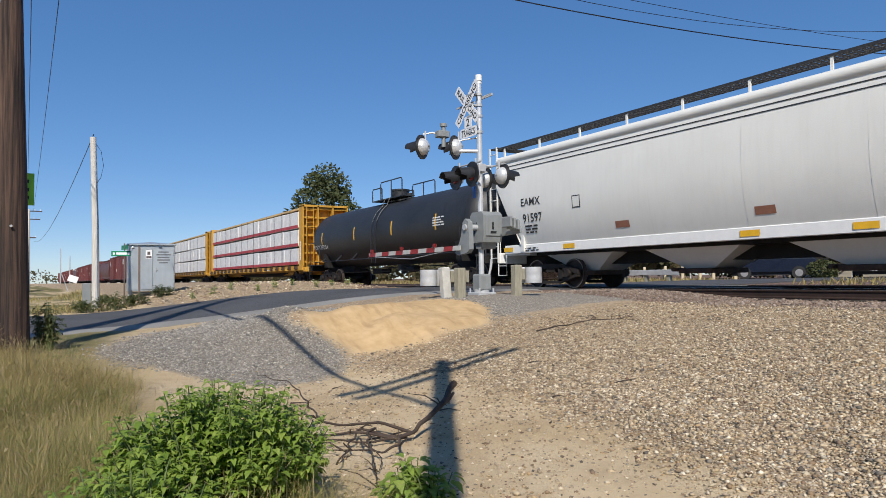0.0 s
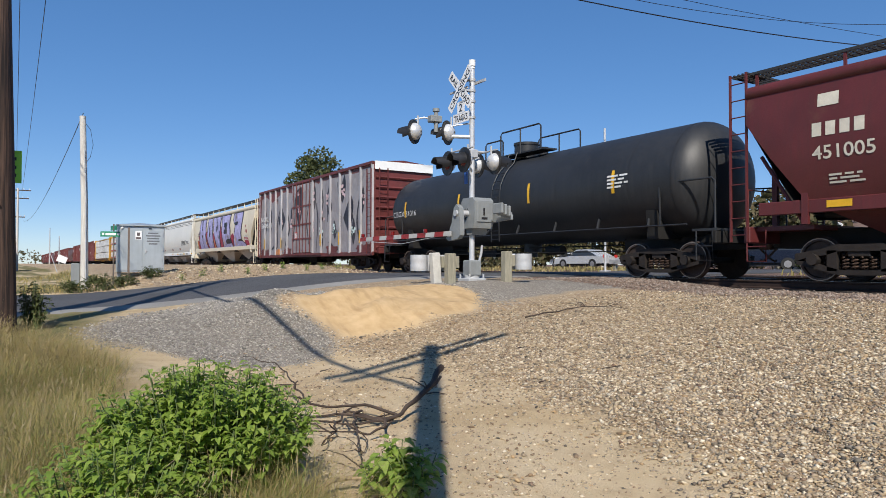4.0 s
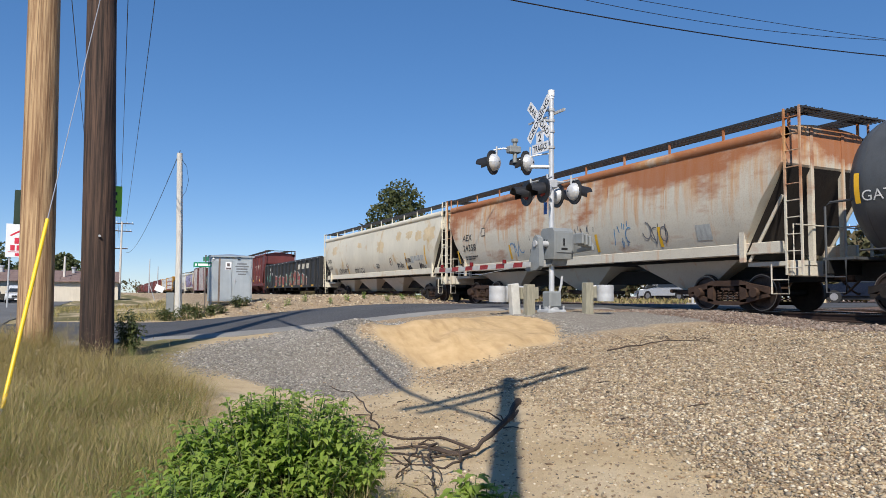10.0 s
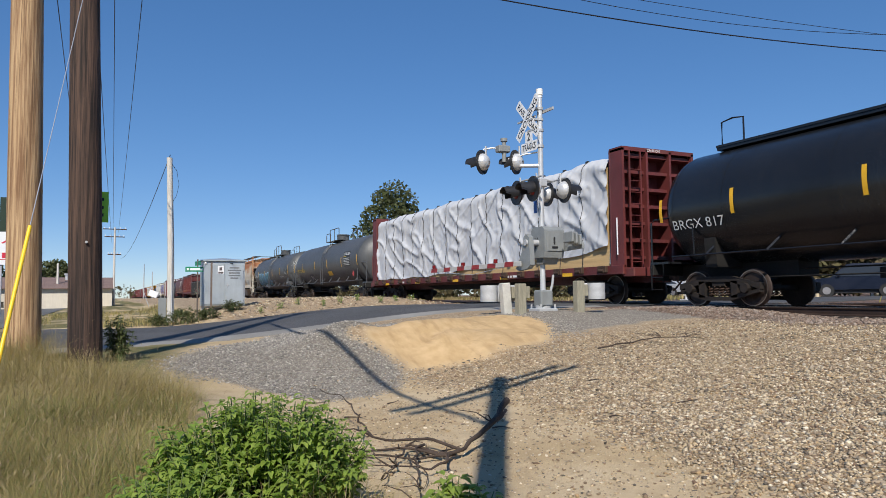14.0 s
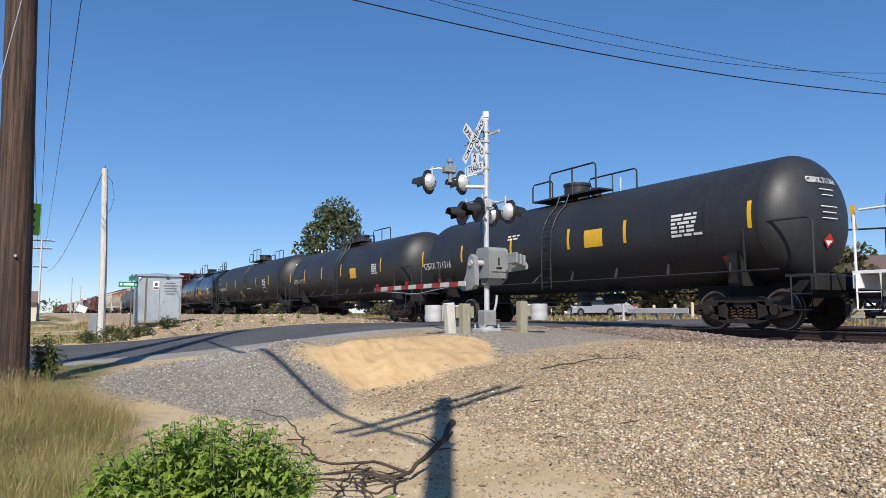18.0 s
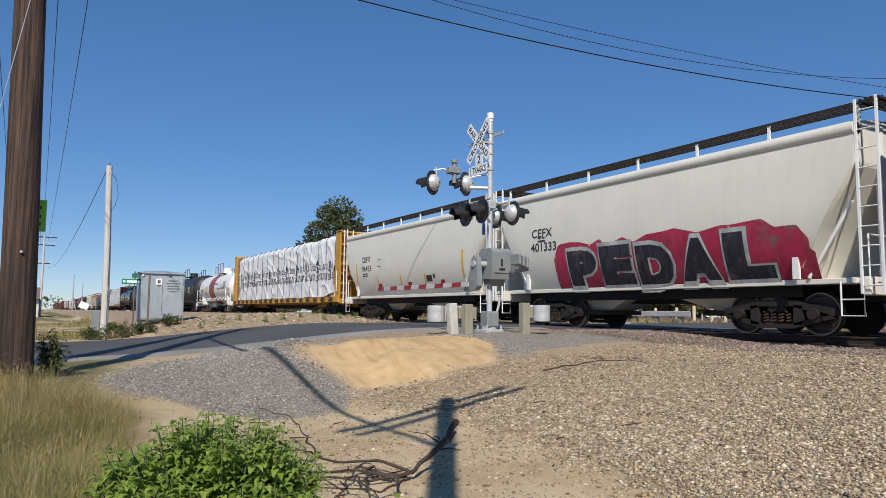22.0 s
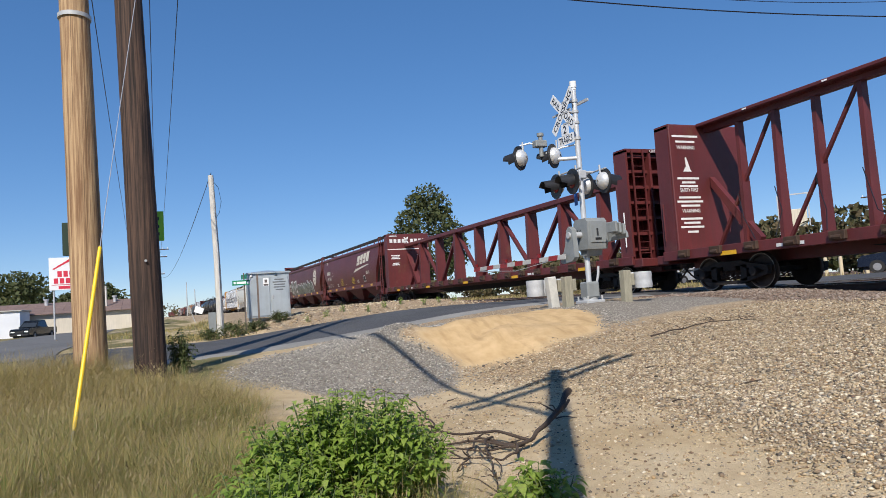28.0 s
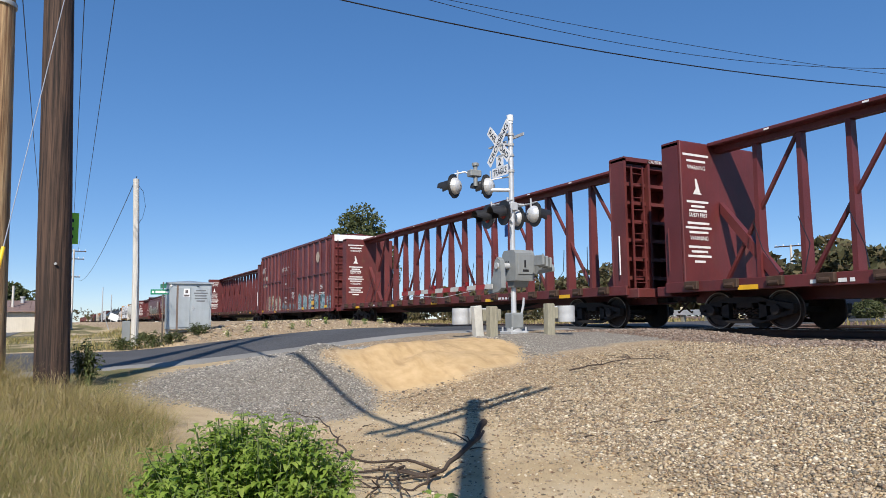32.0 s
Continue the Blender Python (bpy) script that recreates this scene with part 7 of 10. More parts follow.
# ------------------------------------------------ centre-beam car
def centrebeam(name, label, a, b, paint, deck=1.12, top=4.72, flex=False, load=None, end_label="", stencil=True, width=1.42):
    car, half = start_car(name, label, a, b, 2.1)
    Li = half - 1.35                  # inner faces of the bulkheads
    Lo = half - 0.72
    part("deck", MB().box(-Lo, Lo, -1.35, 1.35, deck - 0.1, deck).box(-Lo, Lo, -0.35, 0.35, deck - 0.45, deck - 0.1), paint, car, "flat floor")
    for s in (-1, 1):
        part("side_sill", MB().box(-Lo, Lo, s * width - 0.06, s * width + 0.06, deck - 0.2, deck + 0.07, 0.012), paint, car)
        n = int(2 * Lo / 1.2)
        win = shared("winch", lambda: mesh_of("winch", MB().box(-0.2, 0.2, -0.09, 0.02, -0.16, 0.05, 0.015).cyl((-0.12, -0.08, -0.1), (0.12, -0.08, -0.1), 0.06, 8), IRON_RUST, 40))
        if s < 0:
            for k in range(n):
                part("winch", win, None, car, "cable winch").location = (-Lo + 0.9 + (2 * Lo - 1.8) * k / (n - 1), s * width - 0.06, deck + 0.02)
    part("underframe", MB().prism([(-Li * 0.55, deck - 0.28), (Li * 0.55, deck - 0.28), (Li * 0.4, deck - 0.5), (-Li * 0.4, deck - 0.5)], -0.4, 0.4), UNDER, car)
    part("centre_sill", MB().box(-half + 0.35, half - 0.35, -0.3, 0.3, 0.72, 0.98), UNDER, car)
    # bulkheads
    for e in (-1, 1):
        x0, x1 = sorted((e * Li, e * (Li + 0.08)))
        bk = part("bulkhead", MB().box(x0, x1, -1.42, 1.42, deck, top, 0.02), paint, car, "tall end bulkhead")
        fr = MB()
        for y in (-1.42, -0.5, 0.42, 1.34):
            fr.box(*sorted((e * (Li + 0.08), e * Lo)), y, y + 0.08, deck, top - 0.03)
        for k in range(7):
            z = deck + 0.25 + (top - deck - 0.5) * k / 6
            fr.box(*sorted((e * (Li + 0.08), e * (Lo - 0.12))), -1.34, 1.34, z, z + 0.1)
        fr.box(*sorted((e * (Li + 0.05), e * Lo)), -1.42, 1.42, top - 0.1, top + 0.02)
        part("bulkhead_frame", fr, paint, car, "ribbed outer side of the bulkhead")
        if e > 0:
            part("ladder", shared(("cbladder", paint.name), lambda: ladder_mesh(0.8, 4.6, 0.42, 11, paint)), None, car).matrix_basis = pose(e * (Lo + 0.06), -1.2, 0, 0, 0, 90)
        part("end_sill", MB().box(*sorted((e * (Lo - 0.1), e * (half - 0.34))), -1.4, 1.4, 0.84, 1.1, 0.02), paint, car)
        part("hand_rail", MB().tube([(e * (Lo - 0.2), -1.5, 1.5), (e * (Lo - 0.2), -1.5, 2.6)], 0.02, 6), SIGNWHITE if e > 0 else paint, car)
    # centre truss
    if not load:
        tc = 3.95 if flex else top + 0.03
        part("top_chord", MB().box(-Li, Li, -0.26 if flex else -0.42, 0.26 if flex else 0.42, tc - (0.2 if flex else 0.1), tc, 0.02).box(-Li, Li, -0.12, 0.12, tc - 0.24, tc - 0.1), paint, car, "long top chord")
        n = 9 if flex else 18
        gap = 2 * Li / n

        def post(wd):
            h0, h1 = deck, tc - 0.2
            b0, b1 = (0.3, 0.22) if flex else (0.17, 0.1)
            vs = [(sx * wd, sy * bw, z) for z, bw in ((h0, b0), (h1, b1)) for sx in (-1, 1) for sy in (-1, 1)]
            return MB().add(vs, [(0, 1, 3, 2), (4, 6, 7, 5), (0, 4, 5, 1), (2, 3, 7, 6), (0, 2, 6, 4), (1, 5, 7, 3)])
        pm = shared(("post", paint.name, flex, top), lambda: mesh_of("post", post(0.12 if flex else 0.06), paint))
        for k in range(1, n):
            x = -Li + gap * k
            part("post", pm, None, car, "upright steel post").location = (x, 0, 0)
        step = 1 if flex else 2
        dw = 0.085 if flex else 0.045
        for k in range(0, n, step):
            x0, x1 = -Li + gap * k, -Li + gap * (k + step)
            up = (k % 2 == 0) if flex else (x0 + x1 < 0)
            z0, z1 = (deck + 0.1, tc - 0.25) if up else (tc - 0.25, deck + 0.1)
            pts = [(x0 + 0.1, z0), (x1 - 0.1, z1)]
            d = MB().prism([(pts[0][0] - dw, pts[0][1]), (pts[0][0] + dw, pts[0][1]), (pts[1][0] + dw, pts[1][1]), (pts[1][0] - dw, pts[1][1])], -dw, dw)
            part("diagonal", d, paint, car, "slanting brace")
            if not flex and k == n // 2 - 1:
                part("diagonal", MB().prism([(x0 + 0.1 - dw, tc - 0.25), (x0 + 0.1 + dw, tc - 0.25), (x1 - 0.1 + dw, deck + 0.1), (x1 - 0.1 - dw, deck + 0.1)], -dw * 0.9, dw * 0.9), paint, car, "slanting brace")
        for e in (-1, 1):
            part("end_brace", MB().prism([(e * (Li - 0.05), deck + 1.9), (e * (Li - 0.05), deck + 2.2), (e * (Li - 1.7), deck + 0.25), (e * (Li - 1.55), deck)], -0.14 if flex else -0.09, 0.14 if flex else 0.09), paint, car)
        if not flex:
            ho = shared(("chordhole",), lambda: mesh_of("chord_lamp", MB().box(-0.07, 0.07, -0.428, -0.422, -0.02, 0.02), SIGNWHITE))
            for k in range(n):
                if k % 2:
                    part("chord_mark", ho, None, car, "pale mark on the chord").location = (-Li + gap * (k + 0.5), 0, tc - 0.05)
            cb = MB()
            for k in range(1, n - 1):
                x = -Li + gap * k
                z = deck + 1.5
                cb.tube([(x, -0.28, z), (x + gap * 0.5, -0.8, deck + 0.6 + 0.2 * math.sin(k)), (x + gap * (0.9 + 0.3 * math.sin(k * 2)), -1.35, deck + 0.12)], 0.012, 4)
            tagged(part("tie_cable", cb, CABLE, car, "slack tie-down cables"), kind="stuff")
    flats = lambda z: 1.43
    if stencil and not load:
        # loading notes on the inside of the leading bulkhead
        inner = MB()
        for k, (z, w) in enumerate(((4.52, 0.95), (4.36, 0.7), (3.28, 0.8), (3.16, 0.5), (3.05, 0.66), (2.72, 0.8), (2.6, 0.95), (2.48, 0.7), (2.1, 0.8), (1.98, 0.6), (1.86, 0.85), (1.72, 0.4))):
            inner.add([(0, -0.86 - w / 2, z - 0.03), (0, -0.86 + w / 2, z - 0.03), (0, -0.86 + w / 2, z + 0.03), (0, -0.86 - w / 2, z + 0.03)], [(0, 1, 2, 3)])
        o = part("small_print", inner, INK_W, car, "", 0)
        o.location = (-Li + 0.004, 0, 0)
        for z, t in ((4.14, "WARNING"), (2.88, "SAFETY FIRST"), (2.28, "WARNING")):
            tx = lettering(t, 0.11, 0.66, 0.01, middle=True).moved(Matrix.Translation((-Li + 0.005, -0.86, z)) @ Matrix.Rotation(radians(90), 4, "Z"))
            part("lettering", tx, INK_W, car, "", 0)
        fig = MB().prism([(-0.16, 0.0), (0.16, 0.0), (0.1, 0.06), (0.06, 0.2), (-0.02, 0.42), (-0.07, 0.4), (-0.05, 0.16), (-0.12, 0.06)], -0.002, 0.002)
        part("pictogram", fig.moved(Matrix.Translation((-Li + 0.005, -0.86, 3.48)) @ Matrix.Rotation(radians(90), 4, "Z")), INK_W, car, "white pictogram", 0)
    if not load or load == "tarp":
        tx = lettering("CAUTION", 0.09, 0.5, 0.008, middle=True).moved(Matrix.Translation((Lo + 0.003, -0.2, top - 0.085)) @ Matrix.Rotation(radians(90), 4, "Z"))
        part("lettering", tx, INK_W, car, "", 0)
    sills = lambda z: width + 0.06
    for k in range(5):
        patch(car, sills, -Li + 1.6 + k * (2 * Li - 4) / 4, deck - 0.2, 0.55, 0.11, YELLOW)
    lines(car, sills, -Li + 3.4, deck - 0.14, 1.1, 1, INK_W, 0.08)
    lines(car, sills, Li - 6.0, deck - 0.14, 1.3, 1, INK_W, 0.08)
    return car, Li, Lo, deck, top


TARP = mat("white_woven_wrap", (0.56, 0.57, 0.59), 0.55, 0, 0.06, 1.0, 0.15, (0.45, 0.45, 0.45))
TIMBER = mat("pale_sawn_timber", (0.58, 0.4, 0.19), 0.8, 0, 0.2, 1.2, stretch=(0.3, 0.3, 9))


TARP_NEW = mat("bright_white_wrap", (0.73, 0.73, 0.735), 0.5, 0, 0.04, 1.0, 0.1, (0.7, 0.7, 0.7))


def tarp_load(car, Li, deck, top, seed, x0=None, x1=None, bumpy=1.0, sheet=None):
    """Timber stacks under a creased white wrap with dark straps."""
    x0, x1 = (-Li + 0.12 if x0 is None else x0), (Li - 0.12 if x1 is None else x1)
    hgt = top - 0.18

    def crease(x, z):
        def fold(a, b, c):
            return max(0.0, 1 - 5.0 * abs(noise.noise((a, b, c)))) ** 2
        wx = x + 0.5 * noise.noise((x * 0.4, z * 0.4, seed + 8))
        v = noise.noise((x * 0.9 + seed, z * 0.7, seed * 1.7)) * 0.07
        v += fold(wx * 0.6 + z * 0.8, z * 0.45 - x * 0.18, seed) * 0.13
        v += fold(wx * 1.5 - z * 0.9, z * 0.7 + x * 0.3, seed + 4) * 0.06
        v += fold(wx * 3.4 + z * 1.6, z * 1.7 - x * 0.6, seed + 6) * 0.03
        return v * bumpy
    nx, nz = int((x1 - x0) / 0.065), 46
    mb = MB()
    low = deck + 0.12

    def sidept(u, v, s):
        x = x0 + (x1 - x0) * u
        lo = low + 0.07 * noise.noise((x * 0.7, seed, 0)) + (0.22 * smooth_step(0.92, 1.0, u) + (0.34 * smooth_step(0.25, 0.8, u) if bumpy > 0.6 else 0.0) if s < 0 else 0)
        sag = 0.1 * noise.noise((x * 0.5, seed + 2.0, 1.0)) + 0.05 * noise.noise((x * 2.2, seed, 2.0))
        z = lo + (hgt + sag - lo) * v
        rnd = max(0.0, v - 0.9) / 0.1
        y = 1.36 + crease(x, z) * (1 - rnd) - 0.22 * rnd ** 2
        return (x, s * y, z)
    mb.grid(lambda u, v: sidept(u, v, -1), nx, nz)
    mb.grid(lambda u, v: sidept(u, v, 1), nx // 3, 8)
    mb.grid(lambda u, v: (x0 + (x1 - x0) * u, -1.14 + 2.28 * v, sidept(u, 1, -1)[2] + 0.05 * math.sin(3.14 * v)), nx, 4)
    for x, e in ((x0, -1), (x1, 1)):
        mb.add([(x, -1.36, low), (x, 1.36, low), (x, 1.2, hgt), (x, -1.2, hgt)], [(0, 1, 2, 3)])
    part("wrap", mb, sheet or TARP, car, "creased white plastic wrap", 70)
    part("timber_load", MB().box(x0 + 0.05, x1 - 0.05, -1.3, 1.3, deck + 0.08, hgt - 0.3), TIMBER, car, "bundled sawn timber")
    n = int((x1 - x0) / 1.22)
    for k in range(1, n):
        x = x0 + (x1 - x0) * k / n
        pts = []
        for j in range(nz + 1):
            p = sidept((x - x0) / (x1 - x0), j / nz, -1)
            pts.append((p[0], p[1] - 0.012, p[2]))
        part("strap", MB().tube([(x, -1.42, deck)] + pts, 0.012, 4), CABLE, car, "dark tie-down strap")
        part("corner_guard", MB().box(x - 0.06, x + 0.06, pts[-1][1] - 0.03, pts[-1][1] + 0.06, pts[-1][2] - 0.02, pts[-1][2] + 0.05, 0.01), BLACK, car)
    return lambda x, z: 1.36 + crease(x, z)


# ------------------------------------------------ box car and gondola

def boxcar(name, label, a, b, paint, top=4.78, low=0.95, ribs=7, door=(-1.8, 1.8), far=False, end_white=True, posts=None, ladders=True, belts=False):
    car, half = start_car(name, label, a, b, 2.0)
    Lb = half - 0.55
    W = 1.5
    part("body", MB().box(-Lb, Lb, -W, W, low, top, 0.03), paint, car, "steel box body")
    part("roof", MB().add([(-Lb, -W - 0.03, top), (Lb, -W - 0.03, top), (Lb, W + 0.03, top), (-Lb, W + 0.03, top), (-Lb, 0, top + 0.14), (Lb, 0, top + 0.14)], [(0, 1, 5, 4), (2, 3, 4, 5), (0, 4, 3), (1, 2, 5)]), paint, car, "low ridged roof")
    rm = shared(("boxrib", (posts or paint).name, top, low), lambda: mesh_of("side_post", MB().prism([(-0.09, 0), (0.09, 0), (0.05, -0.09), (-0.05, -0.09)], low + 0.02, top - 0.06).moved(Matrix(((1, 0, 0, 0), (0, 0, 1, 0), (0, 1, 0, 0), (0, 0, 0, 1)))), posts or paint))
    d0, d1 = door
    for s in (-1, 1):
        for seg in ((-Lb + 0.1, d0), (d1, Lb - 0.1)):
            for k in range(ribs + 1):
                x = seg[0] + (seg[1] - seg[0]) * k / ribs
                o = part("side_post", rm, None, car, "" if not posts else "sprayed side post")
                o.location = (x, s * W, 0)
                if s > 0:
                    o.rotation_euler = (0, 0, math.pi)
        part("side_sill", MB().box(-Lb, Lb, s * (W + 0.02) - 0.05, s * (W + 0.02) + 0.05, low - 0.12, low + 0.06, 0.01), paint, car)
        part("top_plate", MB().box(-Lb, Lb, s * (W + 0.04) - 0.05, s * (W + 0.04) + 0.05, top - 0.12, top + 0.02, 0.01), paint, car)
        if belts:
            part("belt_rail", MB().box(-Lb, Lb, s * (W + 0.045) - 0.04, s * (W + 0.045) + 0.04, 3.12, 3.2), paint, car)
        for k in range(2):
            x0, x1 = d0 + (d1 - d0) * k / 2 + 0.03, d0 + (d1 - d0) * (k + 1) / 2 - 0.03
            y0, y1 = sorted((s * W, s * (W + 0.1)))
            dr = part("door", MB().box(x0, x1, y0, y1, low + 0.12, top - 0.2, 0.02), posts or paint, car, "plug door")
            rod = shared(("rod", paint.name, low, top), lambda: mesh_of("locking_rod", MB().cyl((0, 0, low), (0, 0, top - 0.1), 0.025, 6), paint))
            for q in (0.12, 0.5, 0.88):
                part("locking_rod", rod, None, dr).location = (x0 + (x1 - x0) * q, s * (W + 0.13), 0)
            for z in (1.7, 2.5, 3.5):
                part("door_rail", MB().box(x0 + 0.02, x1 - 0.02, *sorted((s * (W + 0.1), s * (W + 0.14))), z, z + 0.07), paint, dr)
        part("door_track", MB().box(d0 - 1.4, d1 + 1.4, s * (W + 0.1) - 0.04, s * (W + 0.1) + 0.04, low - 0.02, low + 0.08), paint, car)
    for e in (-1, 1):
        ribm = MB()
        for k in range(9):
            z = low + 0.25 + (top - low - 0.5) * k / 8
            ribm.tube([(e * (Lb + 0.02), -W + 0.08, z), (e * (Lb + 0.02), W - 0.08, z)], 0.07, 6)
        part("end_rib", ribm, paint, car, "corrugated end")
        if end_white:
            part("end_panel", MB().box(*sorted((e * (Lb + 0.09), e * (Lb + 0.1))), -W, W, top - 0.36, top + 0.02), WHITE, car, "white excess-height end panel")
        if ladders and not far:
            part("ladder", shared(("boxladder", paint.name), lambda: ladder_mesh(0.8, top - 0.3, 0.42, 10, paint)), None, car).location = (e * (Lb - 0.28) - 0.21, -W - 0.12, 0)
            part("ladder", shared(("boxladder", paint.name), lambda: 0), None, car).matrix_basis = pose(e * (Lb + 0.14), -1.3, 0, 0, 0, 90)
        part("end_sill", MB().box(*sorted((e * Lb, e * (half - 0.34))), -1.35, 1.35, 0.82, 1.05, 0.02), paint, car)
    part("centre_sill", MB().box(-half + 0.35, half - 0.35, -0.32, 0.32, 0.62, 0.95), UNDER, car)
    part("brake_gear", MB().box(-2.0, -1.0, -0.5, 0.2, 0.45, 0.75).cyl((0.8, -0.5, 0.62), (1.5, -0.5, 0.62), 0.15, 12).cyl((-5.0, -0.3, 0.7), (5.0, -0.3, 0.7), 0.02, 6), UNDER, car)
    return car, (lambda z: W), Lb


def gondola(name, label, a, b, paint, top=3.02):
    car, half = start_car(name, label, a, b, 2.0)
    Lb, W, low = half - 0.6, 1.5, 1.0
    part("floor", MB().box(-Lb, Lb, -W + 0.05, W - 0.05, low, low + 0.12), paint, car)
    post = mesh_of("side_post", MB().box(-0.08, 0.08, -0.12, 0.0, low, top - 0.04, 0.02), paint)
    n = 14
    for s in (-1, 1):
        part("side_panel", MB().box(-Lb, Lb, s * W - 0.03, s * W + 0.03, low - 0.05, top), paint, car, "tall steel side")
        part("top_chord", MB().box(-Lb, Lb, s * W - 0.1, s * W + 0.1, top - 0.04, top + 0.12, 0.02), paint, car)
        part("side_sill", MB().box(-Lb, Lb, s * W - 0.09, s * W + 0.09, low - 0.15, low + 0.06, 0.015), paint, car)
        for k in range(n + 1):
            o = part("side_post", post, None, car)
            o.location = (-Lb + 0.1 + (2 * Lb - 0.2) * k / n, s * (W + 0.03), 0)
            if s > 0:
                o.rotation_euler = (0, 0, math.pi)
    for e in (-1, 1):
        em = MB().box(*sorted((e * Lb, e * (Lb + 0.06))), -W, W, low, top + 0.05)
        for k in range(5):
            em.box(*sorted((e * (Lb + 0.06), e * (Lb + 0.16))), -W, W, low + 0.1 + 0.4 * k, low + 0.24 + 0.4 * k)
        part("end_panel", em, paint, car, "ribbed end")
        part("end_sill", MB().box(*sorted((e * Lb, e * (half - 0.34))), -1.4, 1.4, 0.82, 1.05, 0.02), paint, car)
        part("ladder", shared("gonladder", lambda: ladder_mesh(0.7, top, 0.42, 7, paint)), None, car).location = (e * (Lb - 0.3) - 0.21, -W - 0.16, 0)
    brace = mesh_of("floor_brace", MB().prism([(-0.12, low), (0.12, low), (0.3, low - 0.35), (-0.3, low - 0.35)], -1.3, 1.3), paint)
    for k in range(7):
        part("floor_brace", brace, None, car).location = (-Lb + 2.4 + (2 * Lb - 4.8) * k / 6, 0, 0)
    part("centre_sill", MB().box(-half + 0.35, half - 0.35, -0.32, 0.32, 0.6, 1.0), UNDER, car)
    return car, (lambda z: W + 0.03), Lb

# ---------------------------------------------------------------- the train, car by car, from its head
# far ahead: oxide red box cars and hoppers
s0 = -87.0
for k in range(15):
    s1 = s0
    s0 = s1 - 18.2
    if k % 5 == 3:
        c, surf, Lb = hopper("covered_hopper", "brown covered hopper far along the train", s0, s1, P["brown"], far=True)
    else:
        c, surf, Lb = boxcar("box_car", "oxide red box car far along the train", s0, s1, P["oxide"] if k % 2 else P["oxide2"], far=True, ribs=4, end_white=k % 3 == 0)
        patch(c, lambda z: 1.56, -Lb + 1.0, 3.3, 1.3, 0.75, INK_W, "white_panel", "white stencilled panel")
        patch(c, lambda z: 1.62, 2.2, 2.2, 0.8, 0.5, INK_W, "white_panel")

# two cars of timber in banded packs
PACK = mat("white_printed_pack", (0.72, 0.71, 0.69), 0.5, 0, 0.14, 3.5, 0.2, (0.4, 0.4, 0.42))
BANDRED = mat("red_print_band", (0.42, 0.05, 0.06), 0.6, 0, 0.3, 8)


def pack_load(car, Li, deck, top, tiers, nlong, band):
    rnd = random.Random(int(Li * 100) + tiers)
    h = (top - 0.25 - deck - 0.12) / tiers
    w = 2 * (Li - 0.15) / nlong
    for t in range(tiers):
        for k in range(nlong):
            x = -Li + 0.15 + w * k
            dz = rnd.uniform(-0.03, 0.02)
            part("timber_pack", MB().box(x + 0.03, x + w - 0.03, -1.38 + rnd.uniform(-0.03, 0.03), 1.38, deck + 0.12 + h * t + 0.03, deck + 0.12 + h * (t + 1) - 0.05 + dz, 0.035), PACK, car, "white wrapped timber pack")
        if band:
            part("print_band", MB().box(-Li + 0.2, Li - 0.2, -1.425, -1.415, deck + 0.12 + h * t + 0.04, deck + 0.12 + h * t + 0.22), BANDRED, car, "red printed stripe")
    part("top_board", MB().box(-Li, Li, -1.3, 1.3, top - 0.2, top - 0.1), TIMBER, car)
    for k in range(1, 14):
        x = -Li + 2 * Li * k / 14
        part("strap", MB().box(x - 0.015, x + 0.015, -1.44, -1.43, deck, top - 0.15), CABLE, car)


c, Li, Lo, dk, tp = centrebeam("centre_beam_car", "yellow centre-beam car loaded with white timber packs", -87, -62.3, P["yellow"], load="packs")
pack_load(c, Li, dk, tp, 3, 9, False)
c, Li, Lo, dk, tp = centrebeam("centre_beam_car", "yellow centre-beam car loaded with red and white timber packs", -62.3, -37.8, P["yellow"], load="packs")
pack_load(c, Li, dk, tp, 3, 8, True)

c, surf, Lt = tank("tank_car", "weathered black tank car with dark railings", -37.8, -19.6, P["black"], stripes=(-6.6, -2.4, 1.6, 5.4))
words(c, surf, -7.9, 2.0, "AOKX 292104", 0.22, INK_W, 2.0)
lines(c, surf, 5.2, 2.7, 0.9, 4, INK_W)

c, surf, Lb = hopper("covered_hopper", "clean white covered hopper with pale sill", -19.6, 0.2, P["white"], 4, 4.3, 4.52, 4.78, sill=WHITE, belly=0.26, sheet=P["white"])
words(c, surf, -8.0, 2.62, "EAMX", 0.25, INK_K, 0.95, offset=0.01)
words(c, surf, -7.95, 2.1, "91597", 0.27, INK_K, 0.95, offset=0.01)
patch(c, surf, -5.6, 2.35, 0.34, 0.36, INK_K, "data_panel")
patch(c, surf, -5.57, 2.38, 0.28, 0.3, P["white"], "data_panel", off=0.014)
lines(c, surf, -7.9, 1.95, 0.7, 3, INK_K)
lines(c, surf, 4.9, 2.42, 2.2, 4, INK_K, 0.06, 0.11)
lines(c, surf, 7.2, 2.36, 0.9, 3, INK_K)
sl = lambda z: surf(1.35) + 0.045
words(c, sl, 2.95, 1.2, "DO NOT HAMMER ON CAR", 0.13, INK_K, 2.0)
for x in (-9.0, -6.0, 0.0, 2.5, 5.3, 8.5):
    patch(c, sl, x - 0.25, 1.2, 0.5, 0.14, YELLOW)
for x in (0.2, 3.7, -4.0):
    patch(c, surf, x, 1.66, 0.5, 0.18, INK_BR, "brown_panel", "brown stencil panel")
lines(c, sl, -8.2, 1.26, 0.9, 2, INK_K, 0.04, 0.07)
lines(c, sl, 6.2, 1.28, 1.1, 2, INK_K, 0.04, 0.07)
